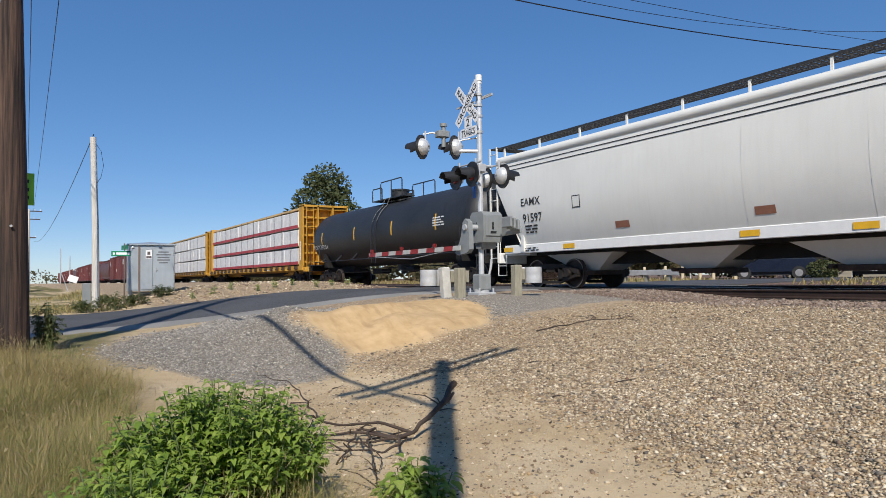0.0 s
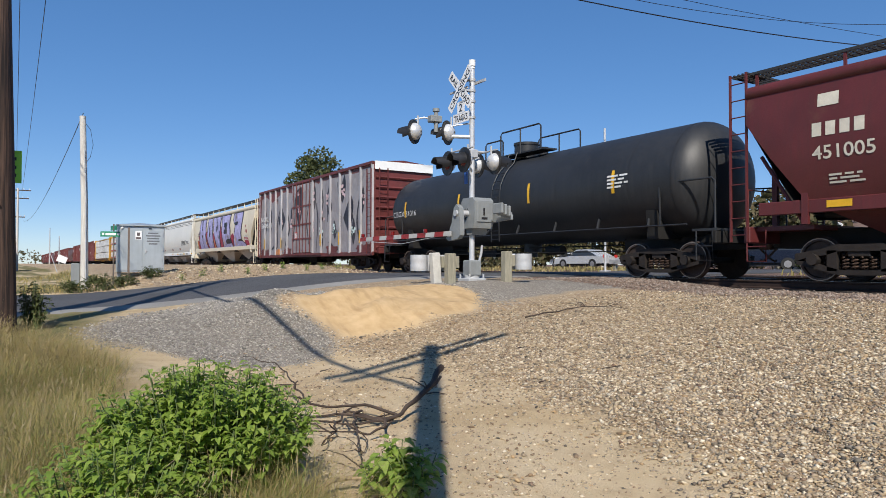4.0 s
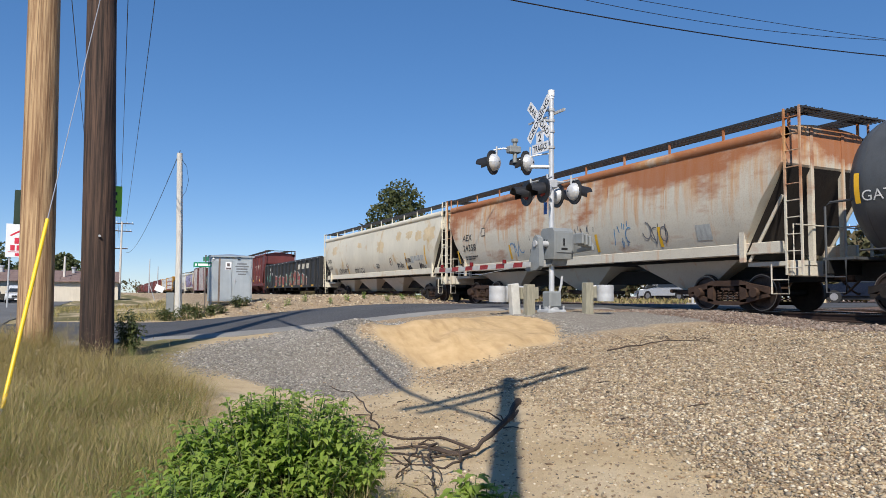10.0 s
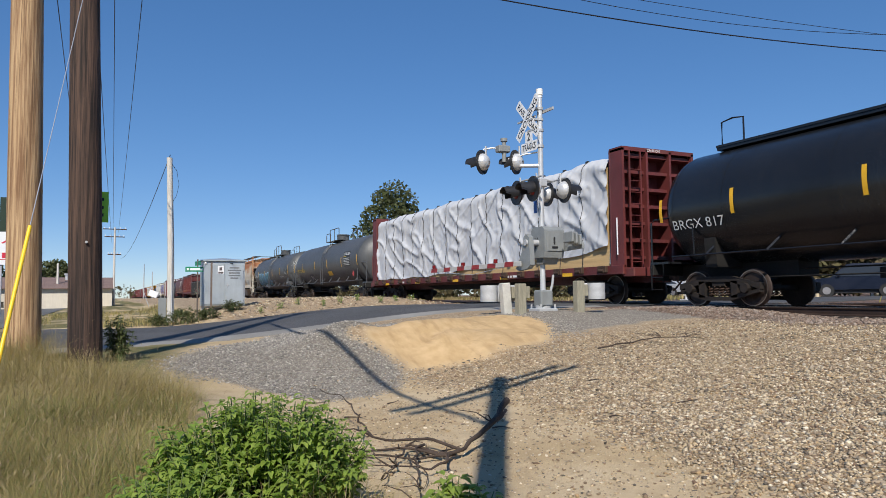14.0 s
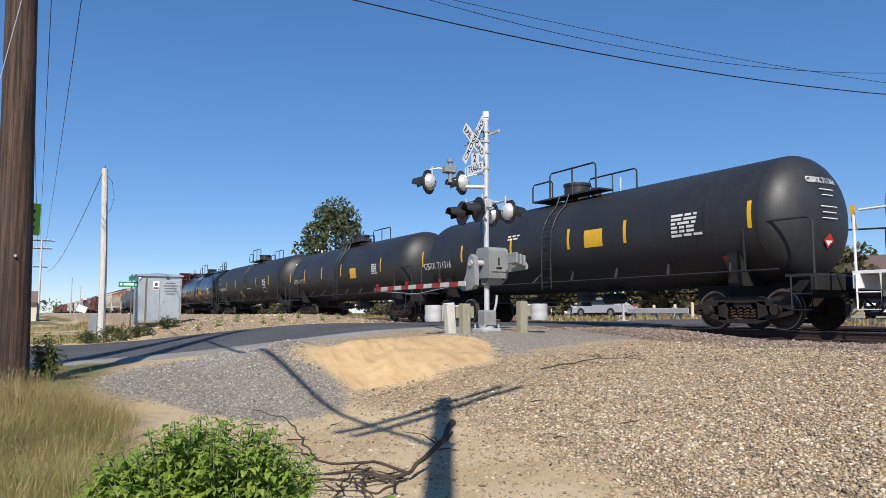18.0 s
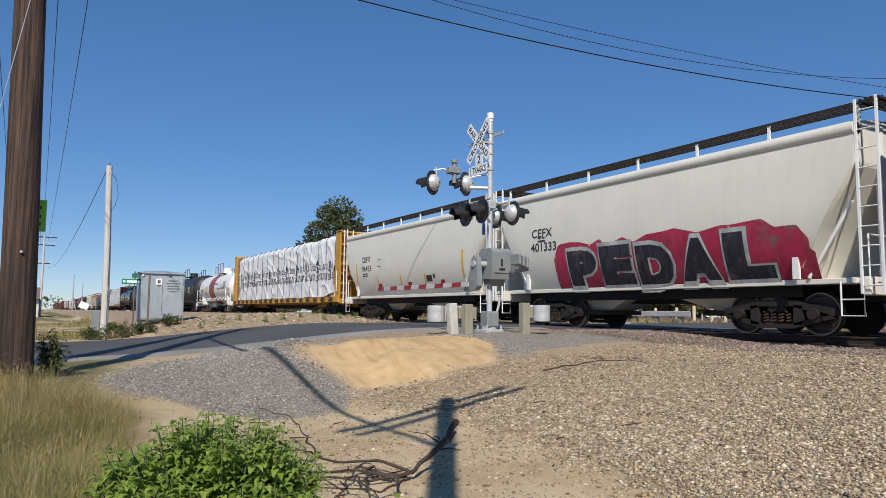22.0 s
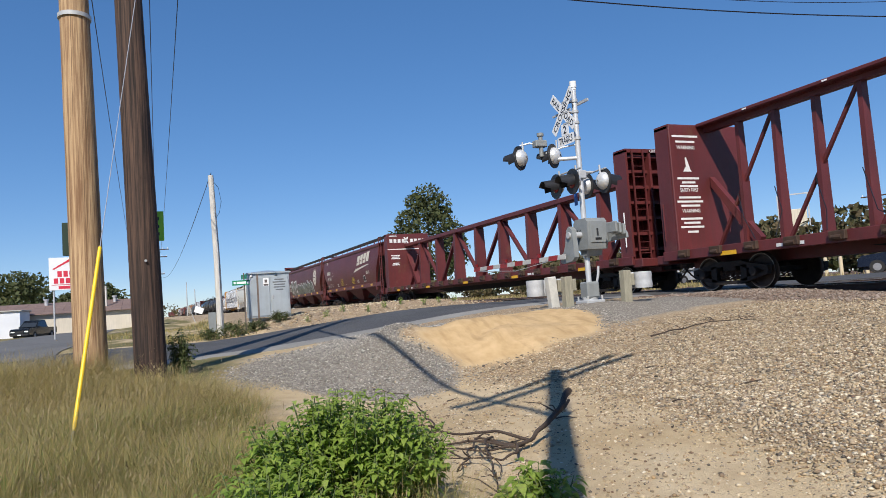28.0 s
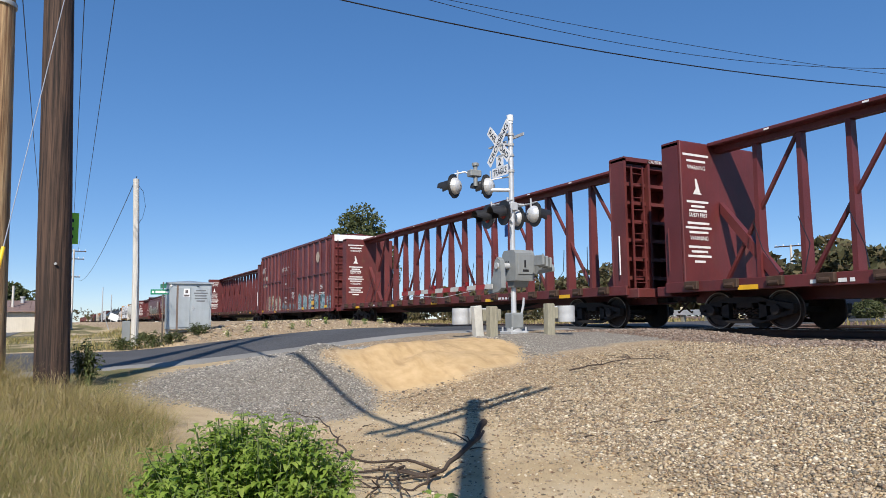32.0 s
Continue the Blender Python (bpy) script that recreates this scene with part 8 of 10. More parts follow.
for z in (4.0, 3.86):
    part("side_groove", MB().box(-Lb, Lb, -surf(z) - 0.012, -surf(z) + 0.01, z, z + 0.025), INK_K, c)

c, surf, Lb = hopper("covered_hopper", "cream covered hopper sprayed with large lilac letters", 0.2, 19.0, P["cream"], 3, 4.18, 4.42, 4.66, waist=1.56)
words(c, surf, -7.25, 2.62, "SOXX", 0.27, INK_K, 1.1, offset=0.01)
words(c, surf, -7.15, 2.1, "516762", 0.27, INK_K, 1.35, offset=0.01)
# the large lilac letters, run together, with crimson between them
for k, (x, z, w, h) in enumerate(((-4.25, 2.0, 0.8, 1.25), (-1.85, 2.05, 1.1, 1.45), (0.2, 2.2, 1.2, 1.7), (3.5, 1.95, 0.9, 1.2), (6.95, 1.85, 0.9, 0.8), (-7.1, 1.85, 0.9, 1.0))):
    blot(c, surf, x, z, w, h, SPRAY["crimson"], 40 + k, jag=0.12)
for k, (x, z, r) in enumerate(((-4.2, 2.75, 0.4), (0.35, 3.0, 0.5), (-6.75, 2.55, 0.4), (-6.95, 2.9, 0.2), (7.1, 2.6, 0.3), (6.9, 2.95, 0.2), (-6.6, 2.3, 0.3))):
    blot(c, surf, x, z, r, r, SPRAY["crimson"], 60 + k, jag=0.05, round_=True)
LETTERS = (
    ((1.42, -6.75, -4.06), (2.0, -6.62, -4.3), (2.75, -6.5, -4.6), (2.95, -6.62, -4.42), (3.3, -6.42, -4.5), (3.96, -6.36, -4.45)),
    ((1.42, -3.5, -2.4), (1.9, -3.72, -2.2), (2.5, -3.92, -2.2), (3.0, -3.8, -2.32), (3.5, -3.72, -2.3), (3.96, -3.58, -2.45)),
    ((1.42, -1.2, -0.36), (2.2, -1.42, -0.12), (2.8, -1.6, -0.02), (3.05, -1.85, 0.16), (3.4, -1.8, 0.12), (3.96, -1.96, 0.32)),
    ((1.42, 0.78, 3.3), (1.95, 0.9, 3.1), (2.3, 0.82, 2.85), (2.8, 0.76, 3.0), (3.2, 0.82, 2.8), (3.96, 0.66, 3.0)),
    ((1.42, 3.75, 6.75), (1.75, 3.7, 6.55), (2.05, 3.9, 5.7), (2.5, 4.2, 5.75), (3.1, 4.5, 6.0), (3.5, 3.95, 6.15), (3.96, 4.05, 6.2)),
)
for rows in LETTERS:
    strip_shape(c, surf, rows, SPRAY["ink"], 0.016, label="black sprayed letter outline", grow=0.17)
    strip_shape(c, surf, rows, SPRAY["lilac"], 0.024, label="lilac sprayed letter with a dark outline")
for rows in (((3.1, -5.72, -5.38), (3.35, -5.66, -5.44), (3.96, -5.78, -5.5)), ((1.42, -5.4, -5.32), (2.35, -5.56, -5.42), (2.75, -5.82, -5.32)),
             ((2.5, -3.2, -2.9), (2.75, -3.28, -2.84), (2.95, -3.1, -2.98), (3.15, -3.22, -2.86), (3.42, -3.16, -2.94)),
             ((2.72, -0.78, -0.72), (3.0, -0.95, -0.55), (3.25, -0.98, -0.5), (3.32, -0.76, -0.66), (3.96, -0.8, -0.7)),
             ((2.6, 1.3, 2.2), (2.8, 1.25, 2.3), (3.0, 1.7, 2.1), (3.2, 1.3, 2.3), (3.45, 1.4, 2.2)), ((1.85, 1.8, 3.2), (2.05, 1.7, 3.2), (2.2, 2.0, 3.1)),
             ((3.1, 4.3, 5.0), (3.3, 4.25, 5.2), (3.36, 4.5, 5.0)), ((1.95, 5.0, 6.0), (2.1, 5.1, 5.8))):
    strip_shape(c, surf, rows, SPRAY["ink"], 0.031, label="black sprayed gap in a letter")
for x in (-7.3, -4.4, -1.7, 1.2, 4.3):
    patch(c, surf, x, 1.7, 0.1, 0.55, YELLOW, off=0.045)
patch(c, surf, -4.75, 2.4, 0.24, 0.3, INK_C, "data_panel", off=0.04)
lines(c, surf, 6.6, 2.3, 0.8, 4, INK_W)

c, surf, Lb = boxcar("box_car", "red box car covered with silver and black graffiti", 19.0, 36.8, P["oxide2"], 4.95, 0.85, 6, (-2.0, 1.0), posts=P["silver"])
fl = lambda z: 1.5
SILVERFIELD = mural("silver_sprayed_field", ((0.0, (0.24, 0.22, 0.235)), (0.4, (0.27, 0.25, 0.26)), (0.5, (0.3, 0.285, 0.295)), (0.61, (0.265, 0.25, 0.26)), (0.7, (0.33, 0.25, 0.255))), 0.8, (1, 1, 0.6), dirt=0.3)
PETAL = mat("pale_pink_spray", (0.62, 0.45, 0.46), 0.6, 0, 0.12, 4)
MINTW = mat("pale_mint_spray", (0.55, 0.66, 0.64), 0.6, 0, 0.12, 4)
st = lambda z: 1.6
wild(c, fl, -8.1, -2.05, 0.92, 3.6, SILVERFIELD, SILVERFIELD, 71, 0.004, 0.16, 2.2, "silver sprayed field")
wild(c, fl, 1.05, 8.3, 0.98, 3.75, SILVERFIELD, SILVERFIELD, 72, 0.004, 0.06, 1.6, "silver sprayed field")
wild(c, lambda z: 1.6, -1.9, 0.9, 1.1, 3.3, SILVERFIELD, SILVERFIELD, 73, 0.003, 0.1, 1.6, "silver sprayed field")
INKS = SPRAY["ink"]
for x, z, w, h, lean in ((-6.1, 2.9, 0.4, 1.7, 0.2), (-2.3, 3.1, 0.42, 1.2, 0.05), (1.24, 3.9, 0.4, 1.3, 0.05), (2.18, 1.65, 0.5, 1.4, 0.0), (0.69, 2.05, 0.34, 0.9, 0.1), (3.95, 2.05, 0.42, 1.0, -0.1), (3.35, 3.15, 0.5, 0.75, 0.2), (5.0, 4.0, 0.55, 1.4, 0.3), (6.2, 1.9, 0.45, 1.3, 0.0), (7.2, 3.3, 0.4, 1.3, 0.1), (6.0, 3.2, 0.34, 0.9, -0.2)):
    leaf_shape(c, fl, x, z, w, h, INKS, lean, 0.018, "dark sprayed leaf")
for x, z, w in ((-4.04, 2.95, 1.3), (5.6, 2.6, 1.2)):
    strip_shape(c, fl, ((z - 0.7, x - 0.02, x + 0.02), (z, x - w / 2, x + w / 2), (z + 0.75, x - 0.02, x + 0.02)), INKS, 0.018, label="dark sprayed diamond")
strip_shape(c, st, ((2.4, -0.9, -0.8), (3.2, -1.3, -0.4), (3.9, -1.55, -0.25), (4.5, -1.2, -0.3), (4.6, -0.7, -0.5)), INKS, 0.018, label="dark sprayed wing")
for pts in (((1.53, 3.56), (1.7, 2.6), (1.5, 0.98)), ((2.16, 4.6), (2.4, 3.58), (1.95, 2.5)), ((3.36, 4.6), (2.99, 3.7), (3.05, 2.5)), ((-7.4, 1.3), (-6.9, 3.2), (-7.3, 4.1)), ((-4.8, 1.3), (-4.9, 2.6), (-4.3, 3.9)), ((4.4, 1.1), (4.7, 2.6), (4.3, 4.4)), ((6.9, 1.1), (6.6, 2.4), (7.1, 4.4)), ((-3.4, 1.4), (-2.7, 2.4), (-3.3, 4.0)), ((3.2, 1.5), (3.7, 1.2), (4.4, 1.05)), ((-5.9, 1.2), (-5.2, 1.5), (-4.8, 1.1))):
    stroke(c, fl, pts, 0.16, INKS, 0.018)
for pts in (((-1.75, 1.6), (-1.5, 3.2), (-1.7, 4.2)), ((0.6, 1.4), (0.35, 2.6), (0.7, 4.1))):
    stroke(c, st, pts, 0.12, INKS, 0.018)
rnd_petal = random.Random(77)
for x, z, m, sf in ((-4.04, 2.85, PETAL, fl), (1.15, 3.95, PETAL, fl), (3.12, 3.68, PETAL, fl), (2.35, 2.9, PETAL, fl), (0.9, 2.4, PETAL, fl), (2.2, 1.95, MINTW, fl), (0.72, 2.1, MINTW, fl), (3.98, 2.15, MINTW, fl), (5.0, 3.9, PETAL, fl), (6.2, 2.0, MINTW, fl), (-0.85, 3.3, PETAL, st), (-0.95, 4.1, PETAL, st), (-5.0, 4.2, PETAL, fl), (7.2, 3.4, PETAL, fl), (-2.4, 2.7, PETAL, fl)):
    for k in range(6):
        blot(c, sf, x + rnd_petal.uniform(-0.24, 0.24), z + rnd_petal.uniform(-0.26, 0.26), 0.2, 0.17, m, 700 + k, off=0.026, jag=0.12, round_=True)
for k, (x, w) in enumerate(((-7.2, 1.6), (-4.6, 1.4), (-3.0, 1.2), (3.6, 1.4), (7.3, 1.6))):
    blot(c, fl, x, 1.05, w, 0.4, SPRAY["orange"] if k == 1 else P["oxide2"], 130 + k, off=0.03, jag=0.3)
words(c, st, -7.75, 3.0, "NOKL", 0.3, INK_W, 1.5, offset=0.01)
words(c, st, -7.7, 2.6, "560611", 0.3, INK_W, 2.0, offset=0.01)
for x in (-7.2, -4.0, 2.2, 4.6, 7.0):
    patch(c, st, x, 1.3, 0.14, 0.6, YELLOW)
patch(c, lambda z: 1.62, -1.5, 1.75, 0.42, 0.38, RED, "placard")
patch(c, lambda z: 1.62, -1.42, 1.8, 0.26, 0.28, INK_W, "placard", off=0.016)

c, surf, Lt = tank("tank_car", "dark green-black tank car with dark railings", 36.8, 54.3, P["black"], stripes=(-6.4, -2.4, 1.6, 5.2))
words(c, surf, -7.4, 2.3, "CBGX 31016", 0.22, INK_W, 1.9)
lines(c, surf, 5.0, 2.7, 0.8, 4, INK_W)

c, surf, Lb = hopper("covered_hopper", "oxide red covered hopper with a slanted cream emblem", 54.3, 72.7, P["oxide"], 3, 4.14, 4.4, 4.6, waist=1.62)
swoosh_logo(c, surf, 1.4, 2.6, 4.3, 1.25)
number_bars(c, surf, -7.2, 2.45, INK_C, 1.1, 0.27, digits="451005")
patch(c, surf, -7.1, 3.5, 0.42, 0.26, INK_C, "flag_panel")
sl = lambda z: surf(1.35) + 0.045
for x in (-7.0, -4.5, -0.2, 2.44, 4.83, 5.43):
    patch(c, sl, x, 1.49, 0.5, 0.14, YELLOW)
words(c, surf, 0.35, 2.2, "WARNING", 0.1, INK_Y, 0.55)
lines(c, surf, 0.25, 2.1, 0.8, 4, INK_Y, 0.05, 0.085)
for x, z, w, n in ((1.97, 1.98, 0.5, 3), (4.3, 2.3, 0.4, 3), (4.75, 2.32, 0.32, 2), (5.55, 1.92, 0.4, 2), (-6.9, 2.1, 0.8, 3), (3.0, 2.08, 0.4, 4)):
    lines(c, surf, x, z, w, n, INK_C, 0.04, 0.075)
patch(c, surf, 3.74, 1.86, 0.54, 0.38, INK_W, "data_panel")
patch(c, surf, 3.78, 1.9, 0.3, 0.3, INK_K, "data_panel", off=0.016)
patch(c, surf, 4.1, 1.9, 0.14, 0.3, INK_K, "data_panel", off=0.016)
patch(c, surf, -4.59, 2.7, 0.3, 0.3, INK_C, "data_panel")
patch(c, surf, -4.56, 2.73, 0.24, 0.24, P["oxide"], "data_panel", off=0.016)
for x in (3.4, 3.62):
    for r, m, o in ((0.34, SPRAY["grey"], 0.008), (0.26, P["oxide"], 0.012), (0.18, SPRAY["grey"], 0.016)):
        blot(c, surf, x, 1.98, r, r, m, 8, "graffiti", o, jag=0.05, round_=True)
scrawl(c, surf, 4.9, 1.85, 0.8, 0.3, SPRAY["ink"], 195, 0.04, 4)

c, surf, Lb = hopper("covered_hopper", "ribbed oxide red covered hopper with widely spaced emblem letters", 72.7, 89.4, P["oxide2"], 3, 4.3, 4.5, 4.72, ribs=15, flat=True, half_w=1.52)
rb = lambda z: 1.52
for x, z in ((2.35, 2.9), (3.3, 2.93), (4.25, 2.96), (5.15, 3.0)):
    for q in (0,):
        mbk = MB().add([(0, 0, 0), (0.42, 0, 0), (0.55, 0, 0.34), (0.13, 0, 0.34)], [(0, 1, 2, 3)])
        part("emblem_block", bent(mbk, rb, x, z), INK_C, c, "", 0)
        part("emblem_bar", bent(MB().add([(-0.1, 0, -0.14), (0.42, 0, -0.08), (0.5, 0, -0.03), (-0.04, 0, -0.08)], [(0, 1, 2, 3)]), rb, x, z), INK_C, c, "", 0)
for x in (-5.8, -4.95):
    patch(c, rb, x - 0.25, 2.5, 0.42, 0.26, INK_C, "mark_bar")
    patch(c, rb, x - 0.27, 2.1, 0.48, 0.24, INK_C, "mark_bar")
for x in (-7.4, -4.3, -1.8, 0.2, 2.2, 5.8):
    patch(c, lambda z: 1.6, x - 0.22, 1.6, 0.46, 0.2, YELLOW)
for k, x in enumerate((-0.2, 0.7, 1.7, 2.6, 3.5)):
    scrawl(c, rb, x, 1.75, 0.5, 0.6, INK_BR if k < 4 else INK_C, 110 + k, 0.035, 3)
for k, x in enumerate((-6.5, -5.2, -4.3, -2.6)):
    scrawl(c, rb, x, 1.75, 0.6, 0.4, INK_C, 120 + k, 0.03, 3)
patch(c, rb, 3.9, 1.72, 0.6, 0.46, INK_W, "data_panel")
patch(c, rb, 3.95, 1.77, 0.5, 0.36, INK_K, "data_panel", off=0.016)
lines(c, rb, 5.1, 2.1, 0.5, 4, INK_C)

c, surf, Lb = gondola("gondola_car", "black gondola car with red and mint graffiti along its side", 89.4, 111.1, P["gon"])
gs = lambda z: 1.53
REDMINT = mural("brick_and_mint_letters", ((0.0, (0.3, 0.5, 0.36)), (0.38, (0.3, 0.055, 0.045)), (0.48, (0.36, 0.1, 0.075)), (0.56, (0.28, 0.46, 0.33)), (0.6, (0.3, 0.06, 0.05)), (0.68, (0.6, 0.12, 0.14))), 1.7, (1, 1, 0.8), 0.006, (0.03, 0.03, 0.03), 0.3)
PALELINE = mat("pale_outline_spray", (0.6, 0.66, 0.6), 0.6, 0, 0.1, 4)
wild(c, gs, -6.3, -0.9, 1.06, 0.98, REDMINT, PALELINE, 131, 0.008, 0.4, 0.9, "sprayed letters run together")
wild(c, gs, 0.1, 6.1, 1.06, 1.2, REDMINT, PALELINE, 132, 0.008, 0.45, 0.9, "sprayed letters run together")
for k, x in enumerate((-9.6, -8.6, -0.9, 0.2)):
    scrawl(c, gs, x, 1.4, 0.7, 0.9, SPRAY["mint"], 130 + k, 0.035, 4)
number_bars(c, gs, -8.3, 2.05, INK_W, 1.2, 0.27)
for k in range(3):
    patch(c, gs, 3.0 + 1.4 * k, 2.35, 0.8, 0.4, INK_C, "emblem_block", lean=0.15)
for x in (-9.3, -5.8, -2.4, 1.0, 4.4, 7.8):
    patch(c, lambda z: 1.6, x, 0.92, 0.6, 0.14, YELLOW)
for k in range(12):
    patch(c, lambda z: 1.61, -9.4 + 1.7 * k, 3.02, 0.16, 0.08, INK_W)

c, surf, Lb = hopper("covered_hopper", "dirty cream covered hopper with black tags", 111.1, 131.8, P["cream_dirty"], 4, 4.16, 4.4, 4.64, belly=0.26, waist=1.58)
words(c, surf, -8.9, 2.48, "CRDX", 0.25, INK_K, 0.95, offset=0.01)
words(c, surf, -8.8, 2.02, "15260", 0.25, INK_K, 0.9, offset=0.01)
OCHRE = mat("ochre_rust_stain", (0.66, 0.53, 0.33), 0.6, 0, 0.15, 2.0, 0.3, (0.5, 0.3, 0.12))
for k, (x, z, w, h) in enumerate(((4.58, 3.41, 0.68, 0.48), (6.02, 3.4, 0.81, 0.37), (7.28, 3.28, 0.78, 0.49), (8.58, 3.27, 1.24, 0.56), (-1.97, 3.34, 0.86, 0.36), (-7.38, 3.28, 1.0, 0.55), (1.83, 3.06, 1.08, 0.67))):
    blot(c, surf, x, z, w, h, OCHRE, 400 + k, "rust_stain", 0.003, "faded ochre rust stain", 0.3)
for k, (x, z, w, h) in enumerate(((6.17, 1.97, 0.4, 0.32), (6.62, 2.06, 0.34, 0.22), (7.0, 2.05, 0.34, 0.27), (7.41, 2.04, 0.33, 0.26))):
    patch(c, surf, x, z, w, h, SPRAY["silver"], "grey_patch", "grey paint-over patch", off=0.006)
for k, (x, z, w, h) in enumerate(((-6.47, 1.75, 1.94, 0.38), (-3.15, 1.66, 1.82, 0.46), (4.21, 1.73, 0.91, 0.36), (5.43, 1.99, 0.72, 0.31), (5.61, 1.64, 0.49, 0.26), (6.98, 1.58, 0.89, 0.39))):
    scrawl(c, surf, x, z, w, h, SPRAY["ink"], 140 + k, 0.05, 5)
for x, z in ((3.32, 2.14), (-4.53, 2.13)):
    for r, m, o in ((0.42, INK_K, 0.008), (0.33, P["cream_dirty"], 0.012)):
        blot(c, surf, x, z, r, r, m, 3, "round_mark", o, jag=0.0, round_=True)
    stroke(c, surf, ((x - 0.1, z - 0.1), (x + 0.1, z + 0.1)), 0.05, INK_BR, 0.016)
    stroke(c, surf, ((x - 0.1, z + 0.1), (x + 0.1, z - 0.1)), 0.05, INK_BR, 0.016)
for x, z in ((-4.53, 1.88), (5.43, 1.9), (7.97, 2.15)):
    patch(c, surf, x, z - 0.3, 0.12, 0.5 if x < 5 else 0.9, YELLOW)
lines(c, surf, 0.9, 2.05, 0.6, 3, INK_K)

c, surf, Lb = hopper("covered_hopper", "heavily rusted cream covered hopper with faint tags", 131.8, 150.1, P["rusty"], 3, 4.16, 4.4, 4.64, rusty=True, waist=1.58, belly=0.26)
words(c, surf, -7.3, 2.65, "AEX", 0.27, INK_K, 0.85, offset=0.01)
words(c, surf, -7.3, 2.22, "24358", 0.27, INK_K, 1.15, offset=0.01)
patch(c, surf, -5.6, 2.75, 0.32, 0.34, INK_K, "data_panel")
patch(c, surf, -5.57, 2.78, 0.26, 0.28, P["rusty"], "data_panel", off=0.016)
lines(c, surf, -7.2, 1.95, 1.2, 2, INK_K)
for k, x in enumerate((-3.4, -2.2, -0.9, 0.8, 2.6, 4.0)):
    scrawl(c, surf, x, 1.8, 1.0, 0.8, SPRAY["grey"] if k % 2 else SPRAY["blue"], 150 + k, 0.035, 3)
for x in (-7.9, -3.5, -1.2, 1.8, 4.6):
    patch(c, surf, x, 1.72, 0.12, 0.55, YELLOW)
patch(c, surf, 6.0, 1.8, 0.5, 0.4, SPRAY["silver"], "data_panel")

c, surf, Lt = tank("tank_car", "dull grey tank car with blue and green graffiti", 150.1, 167.8, P["tankgrey"], 1.57, 2.65, stripes=(-7.6, -5.65, -2.6, 0.86, 3.95))
head_lettering(c, Lt, 1.57, 2.65, "GATX 224655")
for k, (y, z, w, h) in enumerate(((-0.95, 3.2, 0.42, 0.2), (-0.95, 2.88, 0.6, 0.3), (0.55, 2.95, 0.5, 0.3))):
    rnd = random.Random(700 + k)
    for j in range(5):
        a0, rad = rnd.uniform(0, 6.28), h * rnd.uniform(0.4, 0.6)
        loop = [(w * (j / 4.0 - 0.5) + rad * 0.7 * math.cos(a0 + 0.75 * i), 0, rad * math.sin(a0 + 0.75 * i)) for i in range(7)]
        vs = [(p[0] + e * 0.009 * math.cos(a0 + 0.75 * i), 0, p[2] + e * 0.009 * math.sin(a0 + 0.75 * i)) for i, p in enumerate(loop) for e in (-1, 1)]
        head_print(c, Lt + 0.004, 1.57, 2.65, MB().add(vs, [(2 * i, 2 * i + 1, 2 * i + 3, 2 * i + 2) for i in range(6)]), y, z, SPRAY["silver"], "graffiti", "looping silver tag")
piece(c, surf, -5.5, 1.55, 5.1, 0.95, "FALSE", SPRAY["teal"], SPRAY["sky"], back=SPRAY["blue"], label="sprayed letter", fat=0.08)
words(c, surf, -7.5, 2.3, "GATX 224655", 0.22, INK_W, 1.9)
lines(c, surf, 0.72, 1.83, 1.0, 4, SPRAY["silver"], 0.035, 0.08)
words(c, surf, 4.1, 2.05, "SR-875", 0.15, SPRAY["silver"], 0.55)
lines(c, surf, 4.75, 2.07, 0.6, 1, SPRAY["silver"], 0.1)
patch(c, surf, 7.0, 2.15, 0.13, 0.94, YELLOW, label="tall yellow reflector stripe")
patch(c, surf, 5.74, 2.18, 1.08, 0.54, INK_K, "data_panel")
for k in range(5):
    lines(c, surf, 5.8, 2.62 - 0.1 * k, 0.96, 1, SPRAY["silver"], 0.028, seed=k)
for k in range(3):
    scrawl(c, surf, 1.8 + 1.4 * k, 2.0, 0.6, 0.5, SPRAY["ink"], 160 + k, 0.03, 4)
part("brake_reservoir", MB().cyl((6.35, -1.3, 1.52), (7.15, -1.3, 1.52), 0.17, 16).box(6.15, 6.5, -1.42, -1.1, 1.3, 1.9, 0.02).box(5.9, 7.6, -1.4, -1.2, 1.24, 1.32), P["tankgrey"], c, "grey brake cylinder on the end bracket")
scrawl(c, lambda z: 1.49, 6.45, 1.45, 0.55, 0.16, INK_W, 169, 0.03, 4)
for y in (-1.2, -0.5, 0.35):
    part("air_pipe", MB().tube([(7.2, y, 1.2), (7.9, y, 1.25), (8.25, y, 1.75), (8.3, y * 0.6, 2.1)], 0.03, 6), UNDER, c)

c, surf, Lt = tank("tank_car", "dull grey tank car with yellow print and a yellow sign", 167.8, 186.1, P["tankgrey"], 1.57, 2.65, stripes=(-8.5, -5.9, -2.3, 0.9, 4.2, 7.4))
words(c, surf, -7.4, 2.2, "UTLX 211130", 0.25, INK_Y, 2.2)
patch(c, surf, 0.8, 1.78, 0.95, 0.28, YELLOW, "notice", "yellow notice")
patch(c, surf, 4.7, 2.25, 1.35, 0.95, INK_K, "data_panel")
words(c, surf, 4.76, 2.95, "DOT-SP 20820", 0.17, INK_W, 1.22, off=0.018, offset=0.006)
patch(c, surf, 4.78, 2.85, 0.5, 0.04, INK_Y, "data_line", off=0.018)
for k in range(5):
    patch(c, surf, 4.78, 2.72 - 0.1 * k, 1.18, 0.05, SPRAY["silver"], "data_line", off=0.018)
